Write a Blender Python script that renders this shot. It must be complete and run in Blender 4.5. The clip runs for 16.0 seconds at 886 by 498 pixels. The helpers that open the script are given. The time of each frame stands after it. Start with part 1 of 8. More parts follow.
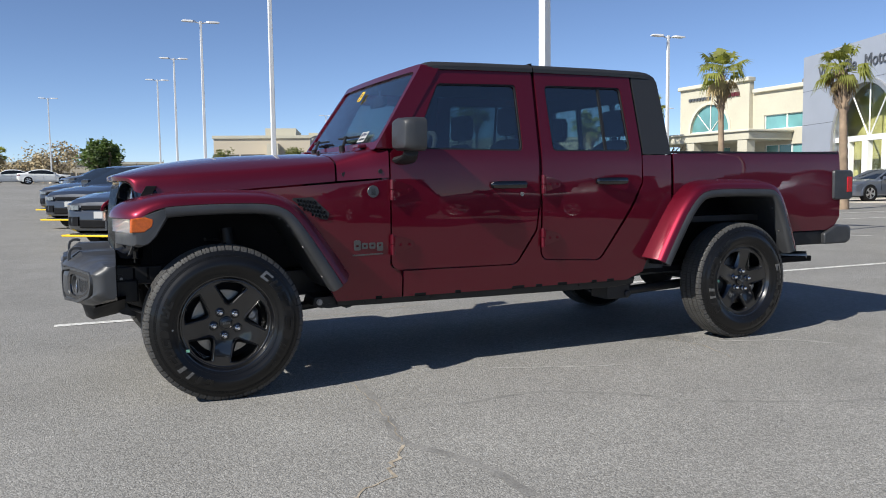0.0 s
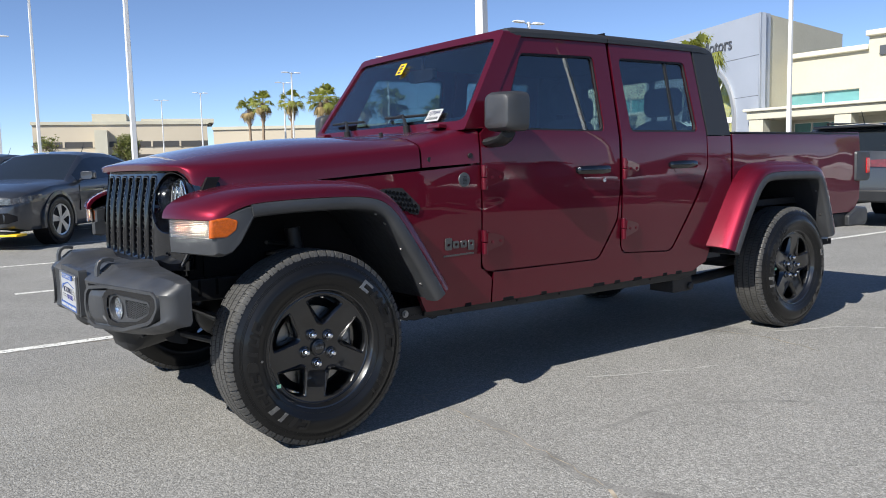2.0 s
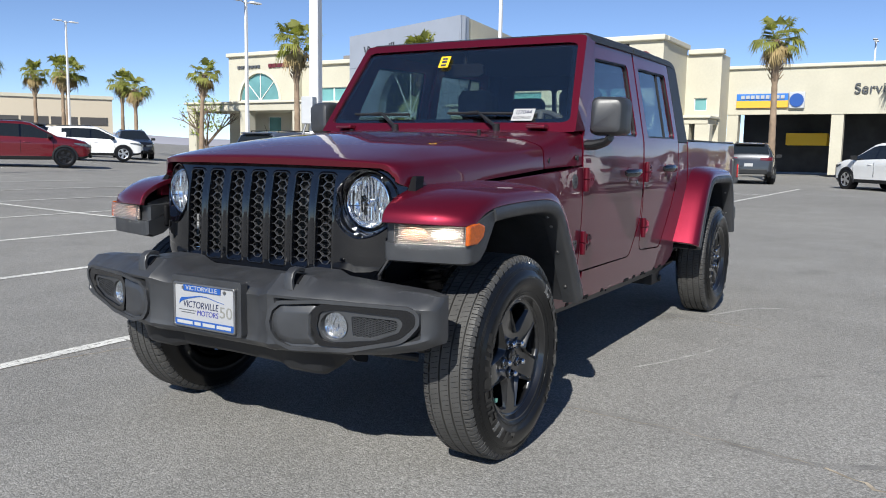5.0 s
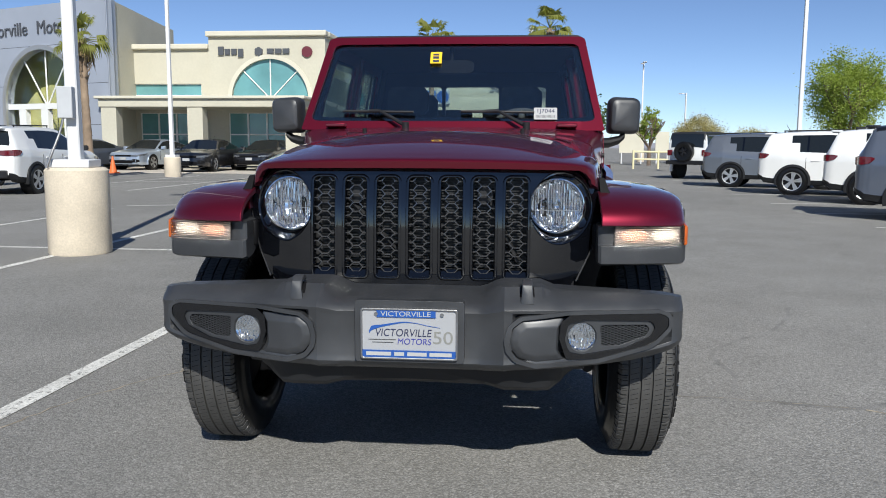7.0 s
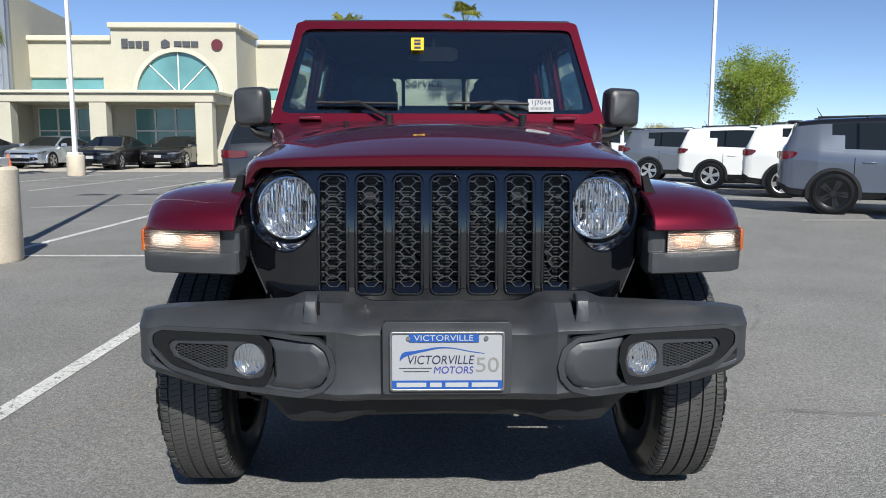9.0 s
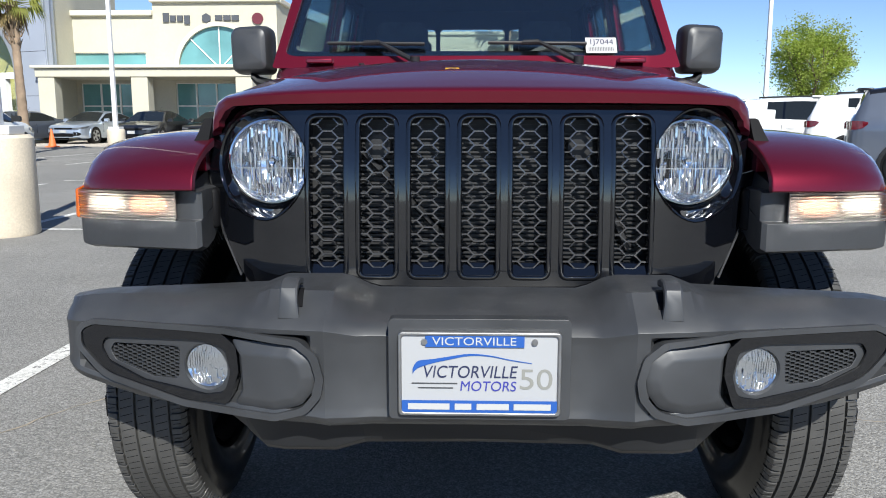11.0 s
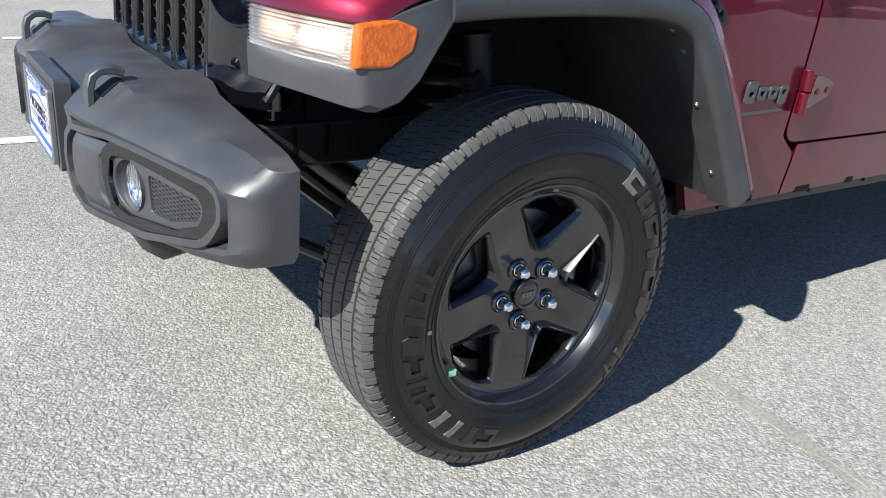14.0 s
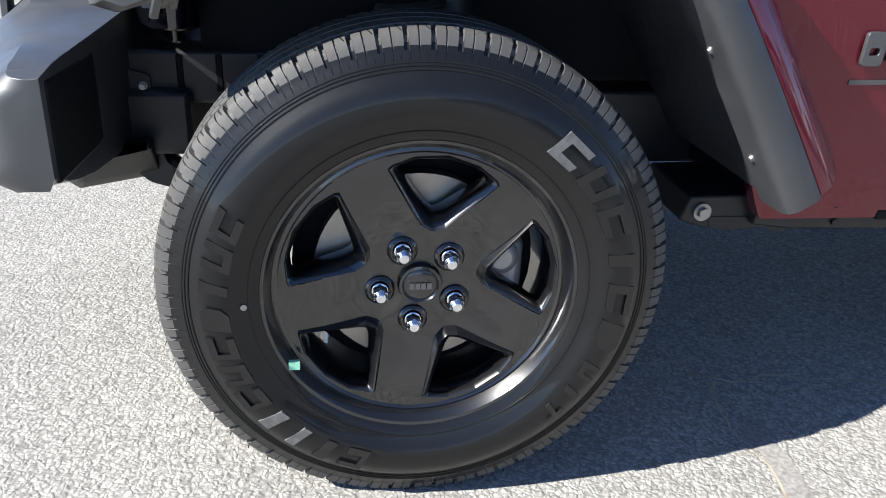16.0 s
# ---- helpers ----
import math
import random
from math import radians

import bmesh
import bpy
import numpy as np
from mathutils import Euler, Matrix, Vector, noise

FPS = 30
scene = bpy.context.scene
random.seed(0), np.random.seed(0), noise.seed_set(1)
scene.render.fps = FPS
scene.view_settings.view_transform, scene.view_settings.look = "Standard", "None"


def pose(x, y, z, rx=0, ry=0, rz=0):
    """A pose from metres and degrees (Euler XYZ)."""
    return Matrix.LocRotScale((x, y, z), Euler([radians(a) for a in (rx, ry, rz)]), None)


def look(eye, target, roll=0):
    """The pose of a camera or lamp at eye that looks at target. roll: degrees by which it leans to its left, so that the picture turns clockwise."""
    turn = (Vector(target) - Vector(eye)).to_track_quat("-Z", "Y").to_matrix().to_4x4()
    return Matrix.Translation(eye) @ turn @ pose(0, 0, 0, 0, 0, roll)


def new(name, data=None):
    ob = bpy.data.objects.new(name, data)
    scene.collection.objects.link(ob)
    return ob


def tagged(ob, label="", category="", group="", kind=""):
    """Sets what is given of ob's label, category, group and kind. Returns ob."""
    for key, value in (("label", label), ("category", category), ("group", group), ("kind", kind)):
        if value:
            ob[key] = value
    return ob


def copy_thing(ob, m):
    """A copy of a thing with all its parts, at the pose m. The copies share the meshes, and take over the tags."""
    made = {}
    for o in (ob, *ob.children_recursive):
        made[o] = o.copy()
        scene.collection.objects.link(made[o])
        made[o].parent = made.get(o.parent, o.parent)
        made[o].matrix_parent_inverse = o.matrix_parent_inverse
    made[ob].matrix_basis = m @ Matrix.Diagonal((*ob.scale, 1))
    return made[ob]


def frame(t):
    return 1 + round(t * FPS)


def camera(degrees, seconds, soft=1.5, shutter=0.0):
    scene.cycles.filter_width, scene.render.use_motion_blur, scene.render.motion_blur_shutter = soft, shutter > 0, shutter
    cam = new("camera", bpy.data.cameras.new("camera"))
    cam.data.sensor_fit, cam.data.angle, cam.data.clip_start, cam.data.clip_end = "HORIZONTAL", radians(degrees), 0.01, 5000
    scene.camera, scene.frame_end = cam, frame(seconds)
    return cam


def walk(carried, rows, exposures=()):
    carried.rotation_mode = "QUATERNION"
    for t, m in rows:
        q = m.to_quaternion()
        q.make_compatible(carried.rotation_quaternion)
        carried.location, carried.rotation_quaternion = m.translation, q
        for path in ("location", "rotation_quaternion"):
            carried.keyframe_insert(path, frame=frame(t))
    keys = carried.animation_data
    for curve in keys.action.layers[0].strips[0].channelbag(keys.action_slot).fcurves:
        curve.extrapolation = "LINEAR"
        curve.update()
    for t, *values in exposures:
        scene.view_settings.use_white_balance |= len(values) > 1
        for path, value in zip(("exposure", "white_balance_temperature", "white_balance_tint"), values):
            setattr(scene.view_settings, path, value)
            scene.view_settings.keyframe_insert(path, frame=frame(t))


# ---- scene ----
cam = camera(57.9, 16.0, soft=1.0)
PATH = [
    (0, (-0.687, -4.992, 1.092), (0.151, -3.184, 0.927), -0.7),
    (0.5, (-0.989, -4.622, 1.092), (-0.024, -2.88, 0.915), -0.9),
    (1, (-1.24, -4.29, 1.091), (-0.176, -2.607, 0.903), -1.0),
    (1.5, (-1.448, -3.991, 1.098), (-0.315, -2.355, 0.901), -1.2),
    (2, (-1.47, -3.751, 1.114), (-0.295, -2.146, 0.908), -1.4),
    (2.5, (-1.46, -3.649, 1.137), (-0.253, -2.068, 0.926), -1.3),
    (3, (-1.497, -3.616, 1.146), (-0.246, -2.071, 0.929), -0.9),
    (3.5, (-1.764, -3.439, 1.17), (-0.437, -1.961, 0.943), -0.1),
    (4, (-2.081, -3.086, 1.174), (-0.64, -1.718, 0.941), 0.4),
    (4.5, (-2.397, -2.636, 1.173), (-0.817, -1.431, 0.941), 0.9),
    (4.7, (-2.552, -2.465, 1.181), (-0.922, -1.331, 0.943), 0.9),
    (6.8, (-3.222, -0.441, 1.21), (-1.251, -0.218, 0.953), 0.5),
    (7, (-3.211, -0.312, 1.2), (-1.234, -0.138, 0.946), 0.3),
    (7.5, (-3.106, -0.029, 1.222), (-1.124, 0.02, 0.959), 0.1),
    (8, (-3.086, 0.067, 1.228), (-1.104, 0.041, 0.966), 0.1),
    (8.2, (-3.048, 0.081, 1.212), (-1.066, 0.036, 0.951), 0.2),
    (10.3, (-2.534, 0.051, 1.176), (-0.554, 0.029, 0.896), -0.2),
    (10.5, (-2.484, 0.052, 1.16), (-0.505, 0.044, 0.869), -0.2),
    (11, (-2.222, 0.036, 1.09), (-0.248, 0.097, 0.771), -0.0),
    (11.5, (-2.054, -0.114, 1.097), (-0.102, 0.109, 0.724), 0.1),
    (12, (-2.041, -0.537, 1.122), (-0.148, -0.07, 0.674), 0.4),
    (12.5, (-1.881, -0.903, 1.106), (-0.098, -0.153, 0.597), 0.9),
    (13, (-1.655, -1.306, 1.076), (-0.04, -0.276, 0.501), 2.1),
    (13.5, (-1.35, -1.628, 1.059), (0.027, -0.334, 0.405), 3.6),
    (14, (-1.008, -1.976, 1.097), (0.064, -0.474, 0.326), 5.0),
    (14.5, (-0.642, -2.131, 1.066), (0.125, -0.479, 0.24), 5.2),
    (15, (-0.301, -2.179, 1.023), (0.215, -0.44, 0.181), 4.3),
    (15.5, (-0.156, -2.071, 0.983), (0.203, -0.295, 0.136), 3.4),
    (16, (-0.143, -1.972, 0.966), (0.15, -0.177, 0.133), 2.8),
]
walk(cam, [(t, look(eye, target, roll)) for t, eye, target, roll in PATH],
     [(t, e, kelvin, tint) for t, e, kelvin, tint in ((0, 0.48, 6500, 8), (1.5, 0.64, 6450, 8), (3.5, 0.76, 6400, 8), (4.7, 0.54, 6350, 8), (7, 0.23, 6300, 7), (8.2, 0.27, 6300, 7), (10.5, 0.56, 6300, 7), (11.5, 0.82, 6250, 6),
                                                      (12.5, 1.08, 6250, 5), (13.5, 1.26, 6350, 5), (14.5, 1.40, 6400, 7), (16, 1.64, 6400, 9))])

from mathutils import geometry

# ---------------------------------------------------------------- light
SUN_AZ, SUN_EL = 194.0, 38.4          # where the sun stands, degrees from +x, and its height
world = bpy.data.worlds.new("sky")
scene.world = world
world.use_nodes = True
wn = world.node_tree
sky = wn.nodes.new("ShaderNodeTexSky")
sky.sky_type = "NISHITA"
sky.sun_disc = False
sky.sun_elevation = radians(SUN_EL)
sky.sun_rotation = radians(90.0 - SUN_AZ)
sky.altitude, sky.air_density, sky.dust_density, sky.ozone_density = 2200.0, 0.72, 0.0, 3.2
bgn = wn.nodes["Background"]
bgn.inputs["Strength"].default_value = 0.096
tinted = wn.nodes.new("ShaderNodeVectorMath")      # a dry, slightly bluer air
tinted.operation = "MULTIPLY"
tinted.inputs[1].default_value = (1.03, 0.985, 1.01)
wn.links.new(sky.outputs["Color"], tinted.inputs[0])
wn.links.new(tinted.outputs["Vector"], bgn.inputs["Color"])
sun = new("sun", bpy.data.lights.new("sun", "SUN"))
sun.data.energy = 4.9
sun.data.angle = radians(0.53)
sun.data.color = (1.0, 0.955, 0.89)
sun.rotation_euler = (radians(90.0 - SUN_EL), 0, radians(SUN_AZ + 90.0))


# ---------------------------------------------------------------- materials
def material(name, color, rough=0.5, metal=0.0, coat=0.0, vary=0.0, scale=8.0, bump=0.0, bump_scale=60.0,
             spec=0.5, fine=0.0, fine_scale=200.0, rough_vary=0.0, coat_rough=0.03, object_random=0.0):
    m = bpy.data.materials.new(name)
    m.use_nodes = True
    nt = m.node_tree
    b = nt.nodes["Principled BSDF"]
    b.inputs["Base Color"].default_value = (*color, 1)
    b.inputs["Roughness"].default_value = rough
    b.inputs["Metallic"].default_value = metal
    b.inputs["Specular IOR Level"].default_value = spec
    b.inputs["Coat Weight"].default_value = coat
    b.inputs["Coat Roughness"].default_value = coat_rough
    tc = nt.nodes.new("ShaderNodeTexCoord")

    def tex(sc, detail=6.0):
        n = nt.nodes.new("ShaderNodeTexNoise")
        n.inputs["Scale"].default_value = sc
        n.inputs["Detail"].default_value = detail
        nt.links.new(tc.outputs["Object"], n.inputs["Vector"])
        return n

    last = None
    for amount, sc in ((vary, scale), (fine, fine_scale)):
        if not amount:
            continue
        n = tex(sc)
        ramp = nt.nodes.new("ShaderNodeMapRange")
        ramp.inputs["From Min"].default_value, ramp.inputs["From Max"].default_value = 0.3, 0.7
        ramp.inputs["To Min"].default_value, ramp.inputs["To Max"].default_value = 1 - amount, 1 + amount
        nt.links.new(n.outputs["Fac"], ramp.inputs["Value"])
        mul = nt.nodes.new("ShaderNodeVectorMath")
        mul.operation = "SCALE"
        if last is None:
            mul.inputs[0].default_value = color
        else:
            nt.links.new(last, mul.inputs[0])
        nt.links.new(ramp.outputs["Result"], mul.inputs["Scale"])
        last = mul.outputs["Vector"]
    if object_random:
        oi = nt.nodes.new("ShaderNodeObjectInfo")
        ramp = nt.nodes.new("ShaderNodeMapRange")
        ramp.inputs["To Min"].default_value, ramp.inputs["To Max"].default_value = 1 - object_random, 1 + object_random
        nt.links.new(oi.outputs["Random"], ramp.inputs["Value"])
        mul = nt.nodes.new("ShaderNodeVectorMath")
        mul.operation = "SCALE"
        if last is None:
            mul.inputs[0].default_value = color
        else:
            nt.links.new(last, mul.inputs[0])
        nt.links.new(ramp.outputs["Result"], mul.inputs["Scale"])
        last = mul.outputs["Vector"]
    if last is not None:
        nt.links.new(last, b.inputs["Base Color"])
    if rough_vary:
        n = tex(scale * 1.7)
        ramp = nt.nodes.new("ShaderNodeMapRange")
        ramp.inputs["From Min"].default_value, ramp.inputs["From Max"].default_value = 0.3, 0.7
        ramp.inputs["To Min"].default_value, ramp.inputs["To Max"].default_value = max(0, rough - rough_vary), min(1, rough + rough_vary)
        nt.links.new(n.outputs["Fac"], ramp.inputs["Value"])
        nt.links.new(ramp.outputs["Result"], b.inputs["Roughness"])
    if bump:
        n = tex(bump_scale, 4.0)
        bn = nt.nodes.new("ShaderNodeBump")
        bn.inputs["Strength"].default_value = bump
        bn.inputs["Distance"].default_value = 0.3 / bump_scale
        nt.links.new(n.outputs["Fac"], bn.inputs["Height"])
        nt.links.new(bn.outputs["Normal"], b.inputs["Normal"])
    return m


def glass(name, tint, gloss=1.0, face_on=0.04):
    m = bpy.data.materials.new(name)
    m.use_nodes = True
    nt = m.node_tree
    nt.nodes.remove(nt.nodes["Principled BSDF"])
    out = nt.nodes["Material Output"]
    tr = nt.nodes.new("ShaderNodeBsdfTransparent")
    tr.inputs["Color"].default_value = (*tint, 1)
    gl = nt.nodes.new("ShaderNodeBsdfGlossy")
    gl.inputs["Roughness"].default_value = 0.0
    gl.inputs["Color"].default_value = (gloss, gloss, gloss, 1)
    lw = nt.nodes.new("ShaderNodeLayerWeight")
    lw.inputs["Blend"].default_value = 0.5
    pw = nt.nodes.new("ShaderNodeMath")
    pw.operation = "POWER"
    pw.inputs[1].default_value = 5.0
    nt.links.new(lw.outputs["Facing"], pw.inputs[0])
    fr = nt.nodes.new("ShaderNodeMapRange")
    fr.inputs["To Min"].default_value, fr.inputs["To Max"].default_value = face_on, 1.0
    nt.links.new(pw.outputs["Value"], fr.inputs["Value"])
    mx = nt.nodes.new("ShaderNodeMixShader")
    nt.links.new(fr.outputs["Result"], mx.inputs["Fac"])
    nt.links.new(tr.outputs["BSDF"], mx.inputs[1])
    nt.links.new(gl.outputs["BSDF"], mx.inputs[2])
    nt.links.new(mx.outputs["Shader"], out.inputs["Surface"])
    return m


def glowing(name, color, strength):
    m = material(name, tuple(0.5 * q for q in color), 0.3)
    b = m.node_tree.nodes["Principled BSDF"]
    b.inputs["Emission Color"].default_value = (*color, 1)
    b.inputs["Emission Strength"].default_value = strength
    return m


def asphalt_material():
    """Worn asphalt: pale and dark grit, broad stains, oily patches and a coarse relief."""
    m = bpy.data.materials.new("asphalt")
    m.use_nodes = True
    nt = m.node_tree
    b = nt.nodes["Principled BSDF"]
    tc = nt.nodes.new("ShaderNodeTexCoord")

    def noise_tex(sc, detail=5.0, rough=0.6):
        n = nt.nodes.new("ShaderNodeTexNoise")
        n.inputs["Scale"].default_value, n.inputs["Detail"].default_value, n.inputs["Roughness"].default_value = sc, detail, rough
        nt.links.new(tc.outputs["Object"], n.inputs["Vector"])
        return n.outputs["Fac"]

    def remap(v, a, c, lo, hi):
        r = nt.nodes.new("ShaderNodeMapRange")
        r.inputs["From Min"].default_value, r.inputs["From Max"].default_value = a, c
        r.inputs["To Min"].default_value, r.inputs["To Max"].default_value = lo, hi
        nt.links.new(v, r.inputs["Value"])
        return r.outputs["Result"]

    def times(a, c):
        q = nt.nodes.new("ShaderNodeMath")
        q.operation = "MULTIPLY"
        nt.links.new(a, q.inputs[0])
        nt.links.new(c, q.inputs[1])
        return q.outputs["Value"]

    vor = nt.nodes.new("ShaderNodeTexVoronoi")
    vor.inputs["Scale"].default_value = 120.0
    warp = nt.nodes.new("ShaderNodeTexNoise")
    warp.inputs["Scale"].default_value, warp.inputs["Detail"].default_value = 45.0, 3.0
    nt.links.new(tc.outputs["Object"], warp.inputs["Vector"])
    bend = nt.nodes.new("ShaderNodeVectorMath")
    bend.operation = "MULTIPLY_ADD"
    bend.inputs[1].default_value = (0.022, 0.022, 0.022)
    nt.links.new(warp.outputs["Color"], bend.inputs[0])
    nt.links.new(tc.outputs["Object"], bend.inputs[2])
    nt.links.new(bend.outputs["Vector"], vor.inputs["Vector"])
    sep = nt.nodes.new("ShaderNodeSeparateColor")
    nt.links.new(vor.outputs["Color"], sep.inputs["Color"])
    grit = remap(sep.outputs["Red"], 0.0, 1.0, 0.79, 1.22)
    specks = remap(sep.outputs["Green"], 0.93, 0.95, 1.0, 1.1)
    value = times(times(times(grit, specks), remap(vor.outputs["Distance"], 0.28, 0.72, 1.04, 0.68)), remap(noise_tex(1.3), 0.3, 0.7, 0.90, 1.10))
    value = times(value, remap(noise_tex(0.12, 3.0), 0.35, 0.65, 0.90, 1.08))
    value = times(value, remap(noise_tex(38.0, 3.0), 0.3, 0.7, 0.86, 1.14))
    oil = remap(noise_tex(0.45, 6.0, 0.7), 0.63, 0.72, 1.0, 0.72)
    value = times(value, oil)
    col = nt.nodes.new("ShaderNodeVectorMath")
    col.operation = "SCALE"
    col.inputs[0].default_value = (0.270, 0.2625, 0.2455)
    nt.links.new(value, col.inputs["Scale"])
    nt.links.new(col.outputs["Vector"], b.inputs["Base Color"])
    b.inputs["Roughness"].default_value = 0.85
    b.inputs["Specular IOR Level"].default_value = 0.3
    bn = nt.nodes.new("ShaderNodeBump")
    bn.inputs["Strength"].default_value = 0.65
    bn.inputs["Distance"].default_value = 0.0055
    nt.links.new(times(remap(vor.outputs["Distance"], 0.0, 0.8, 1.0, 0.3), remap(noise_tex(60.0, 3.0), 0.2, 0.8, 0.6, 1.2)), bn.inputs["Height"])
    nt.links.new(bn.outputs["Normal"], b.inputs["Normal"])
    return m


def worn_paint_material():
    """White road paint, worn through to the asphalt in specks and patches."""
    m = material("worn_road_paint", (0.62, 0.61, 0.57), 0.75, vary=0.16, scale=3.0, fine=0.25, fine_scale=70.0, bump=0.4, bump_scale=120)
    nt = m.node_tree
    b = nt.nodes["Principled BSDF"]
    out = nt.nodes["Material Output"]
    tc = nt.nodes.new("ShaderNodeTexCoord")
    n = nt.nodes.new("ShaderNodeTexNoise")
    n.inputs["Scale"].default_value, n.inputs["Detail"].default_value, n.inputs["Roughness"].default_value = 26.0, 8.0, 0.75
    nt.links.new(tc.outputs["Object"], n.inputs["Vector"])
    r = nt.nodes.new("ShaderNodeMapRange")
    r.inputs["From Min"].default_value, r.inputs["From Max"].default_value = 0.36, 0.46
    nt.links.new(n.outputs["Fac"], r.inputs["Value"])
    tr = nt.nodes.new("ShaderNodeBsdfTransparent")
    mx = nt.nodes.new("ShaderNodeMixShader")
    nt.links.new(r.outputs["Result"], mx.inputs["Fac"])
    nt.links.new(tr.outputs["BSDF"], mx.inputs[1])
    nt.links.new(b.outputs["BSDF"], mx.inputs[2])
    nt.links.new(mx.outputs["Shader"], out.inputs["Surface"])
    return m


M_ASPHALT = asphalt_material()
M_LINE = worn_paint_material()
M_CRACK = material("dusty_crack", (0.30, 0.255, 0.195), 0.9, vary=0.5, scale=14)
M_SEAM = material("tar_seam", (0.205, 0.199, 0.187), 0.8, vary=0.25, scale=6, fine=0.35, fine_scale=110)
M_SCUFF = material("chalky_scuff", (0.325, 0.316, 0.298), 0.85, vary=0.2, scale=9, fine=0.3, fine_scale=110)
M_PAINT = material("maroon_pearl_paint", (0.120, 0.0021, 0.0135), 0.42, metal=0.66, spec=0.25, coat=1.0, fine=0.05, fine_scale=900.0, coat_rough=0.008)
M_PAINT.node_tree.nodes["Principled BSDF"].inputs["Coat IOR"].default_value = 1.46
for key_, val_ in (("Sheen Weight", 0.04), ("Sheen Roughness", 0.45), ("Sheen Tint", (0.62, 0.45, 0.72, 1.0))):      # fine pearl flake and dust
    M_PAINT.node_tree.nodes["Principled BSDF"].inputs[key_].default_value = val_


def soft_waves(m, scale, height):
    """Sheet metal is never quite flat: broad, shallow waves in the clear coat."""
    nt = m.node_tree
    tc = nt.nodes.new("ShaderNodeTexCoord")
    n = nt.nodes.new("ShaderNodeTexNoise")
    n.inputs["Scale"].default_value, n.inputs["Detail"].default_value = scale, 0.6
    bump = nt.nodes.new("ShaderNodeBump")
    bump.inputs["Strength"].default_value, bump.inputs["Distance"].default_value = 1.0, height
    nt.links.new(tc.outputs["Object"], n.inputs["Vector"])
    nt.links.new(n.outputs["Fac"], bump.inputs["Height"])
    nt.links.new(bump.outputs["Normal"], nt.nodes["Principled BSDF"].inputs["Coat Normal"])


soft_waves(M_PAINT, 2.2, 0.007)
M_GLOSSBLACK = material("gloss_black_plastic", (0.0022, 0.0026, 0.0040), 0.03, spec=0.9)
M_PLASTIC = material("grey_black_moulded_plastic", (0.030, 0.0314, 0.0342), 0.44, spec=0.7, bump=0.10, bump_scale=420.0, vary=0.22, scale=7.0, rough_vary=0.10)
M_TRIM = material("textured_black_trim", (0.016, 0.0165, 0.018), 0.48, spec=0.3, bump=0.2, bump_scale=500.0, vary=0.15, scale=5.0)
M_HARDTOP = material("black_hardtop", (0.020, 0.0205, 0.022), 0.50, bump=0.25, bump_scale=380.0)
M_UNDER_SHADE = material("underbody_and_shade_black", (0.006, 0.006, 0.007), 0.6, spec=0.12, vary=0.3, scale=6.0)
M_CHASSIS = material("chassis_black_paint", (0.022, 0.022, 0.023), 0.35, spec=0.3, vary=0.2, scale=9.0)
M_RUBBER = material("dressed_tyre_rubber", (0.0050, 0.0051, 0.0055), 0.42, vary=0.18, scale=5.0, bump=0.05, bump_scale=160.0, rough_vary=0.06, spec=0.2, coat=0.38, coat_rough=0.07)
M_LINER = material("wheel_liner_black", (0.026, 0.027, 0.0295), 0.36, spec=0.55, bump=0.3, bump_scale=30.0, vary=0.3, scale=9.0)
M_TREAD = material("tread_rubber", (0.054, 0.0525, 0.050), 0.62, vary=0.18, scale=14.0, bump=0.2, bump_scale=140.0)
M_RIM = material("gloss_black_alloy", (0.0050, 0.0050, 0.0056), 0.30, coat=1.0, coat_rough=0.035, spec=0.3)
M_RIM.node_tree.nodes["Principled BSDF"].inputs["Coat IOR"].default_value = 1.6
M_HONEY = material("grey_black_mesh", (0.035, 0.0355, 0.038), 0.14, spec=1.0)
M_CHROME = material("chrome", (0.75, 0.76, 0.78), 0.10, metal=1.0)
M_STEEL = material("dull_steel", (0.34, 0.335, 0.33), 0.45, metal=1.0, vary=0.15, scale=20)
M_GLINT_LETTER = material("glint_raised_rubber", (0.10, 0.10, 0.098), 0.25, vary=0.3, scale=60, coat=0.6)
M_LETTER = material("raised_rubber", (0.0050, 0.0050, 0.0054), 0.32, spec=0.3, coat=0.5, coat_rough=0.06, vary=0.2, scale=40)
M_GLASS_FRONT = glass("windscreen_glass", (0.86, 0.92, 0.91), face_on=0.12)
M_GLASS_DARK = glass("tinted_side_glass", (0.46, 0.55, 0.57), face_on=0.12)
M_LENS = glass("clear_lens", (0.93, 0.95, 0.97))
M_INTERIOR = material("dark_cabin_trim", (0.055, 0.057, 0.060), 0.7, vary=0.2, scale=12)
M_SEAT = material("black_seat_cloth", (0.060, 0.061, 0.064), 0.85, bump=0.3, bump_scale=300, vary=0.2, scale=30)
M_AMBER = material("amber_lens", (0.46, 0.088, 0.004), 0.14, coat=0.6, bump=0.7, bump_scale=110.0, vary=0.25, scale=60.0)
M_RED = material("red_lens", (0.45, 0.008, 0.010), 0.12, coat=0.5)
M_BADGE = material("dark_grey_badge", (0.12, 0.125, 0.13), 0.3, metal=0.7)
M_WHITE = material("white_plastic", (0.40, 0.40, 0.395), 0.45)
M_BLUE = material("plate_blue", (0.015, 0.075, 0.30), 0.45)
M_NAVY = material("letter_navy", (0.015, 0.02, 0.06), 0.5)
M_YELLOW = material("yellow_sticker", (0.80, 0.50, 0.01), 0.5)
M_LIT = glowing("lit_bulb", (1.0, 0.86, 0.72), 0.05)
M_RIBGLASS = material("ribbed_lens", (0.97, 0.96, 0.94), 0.32)
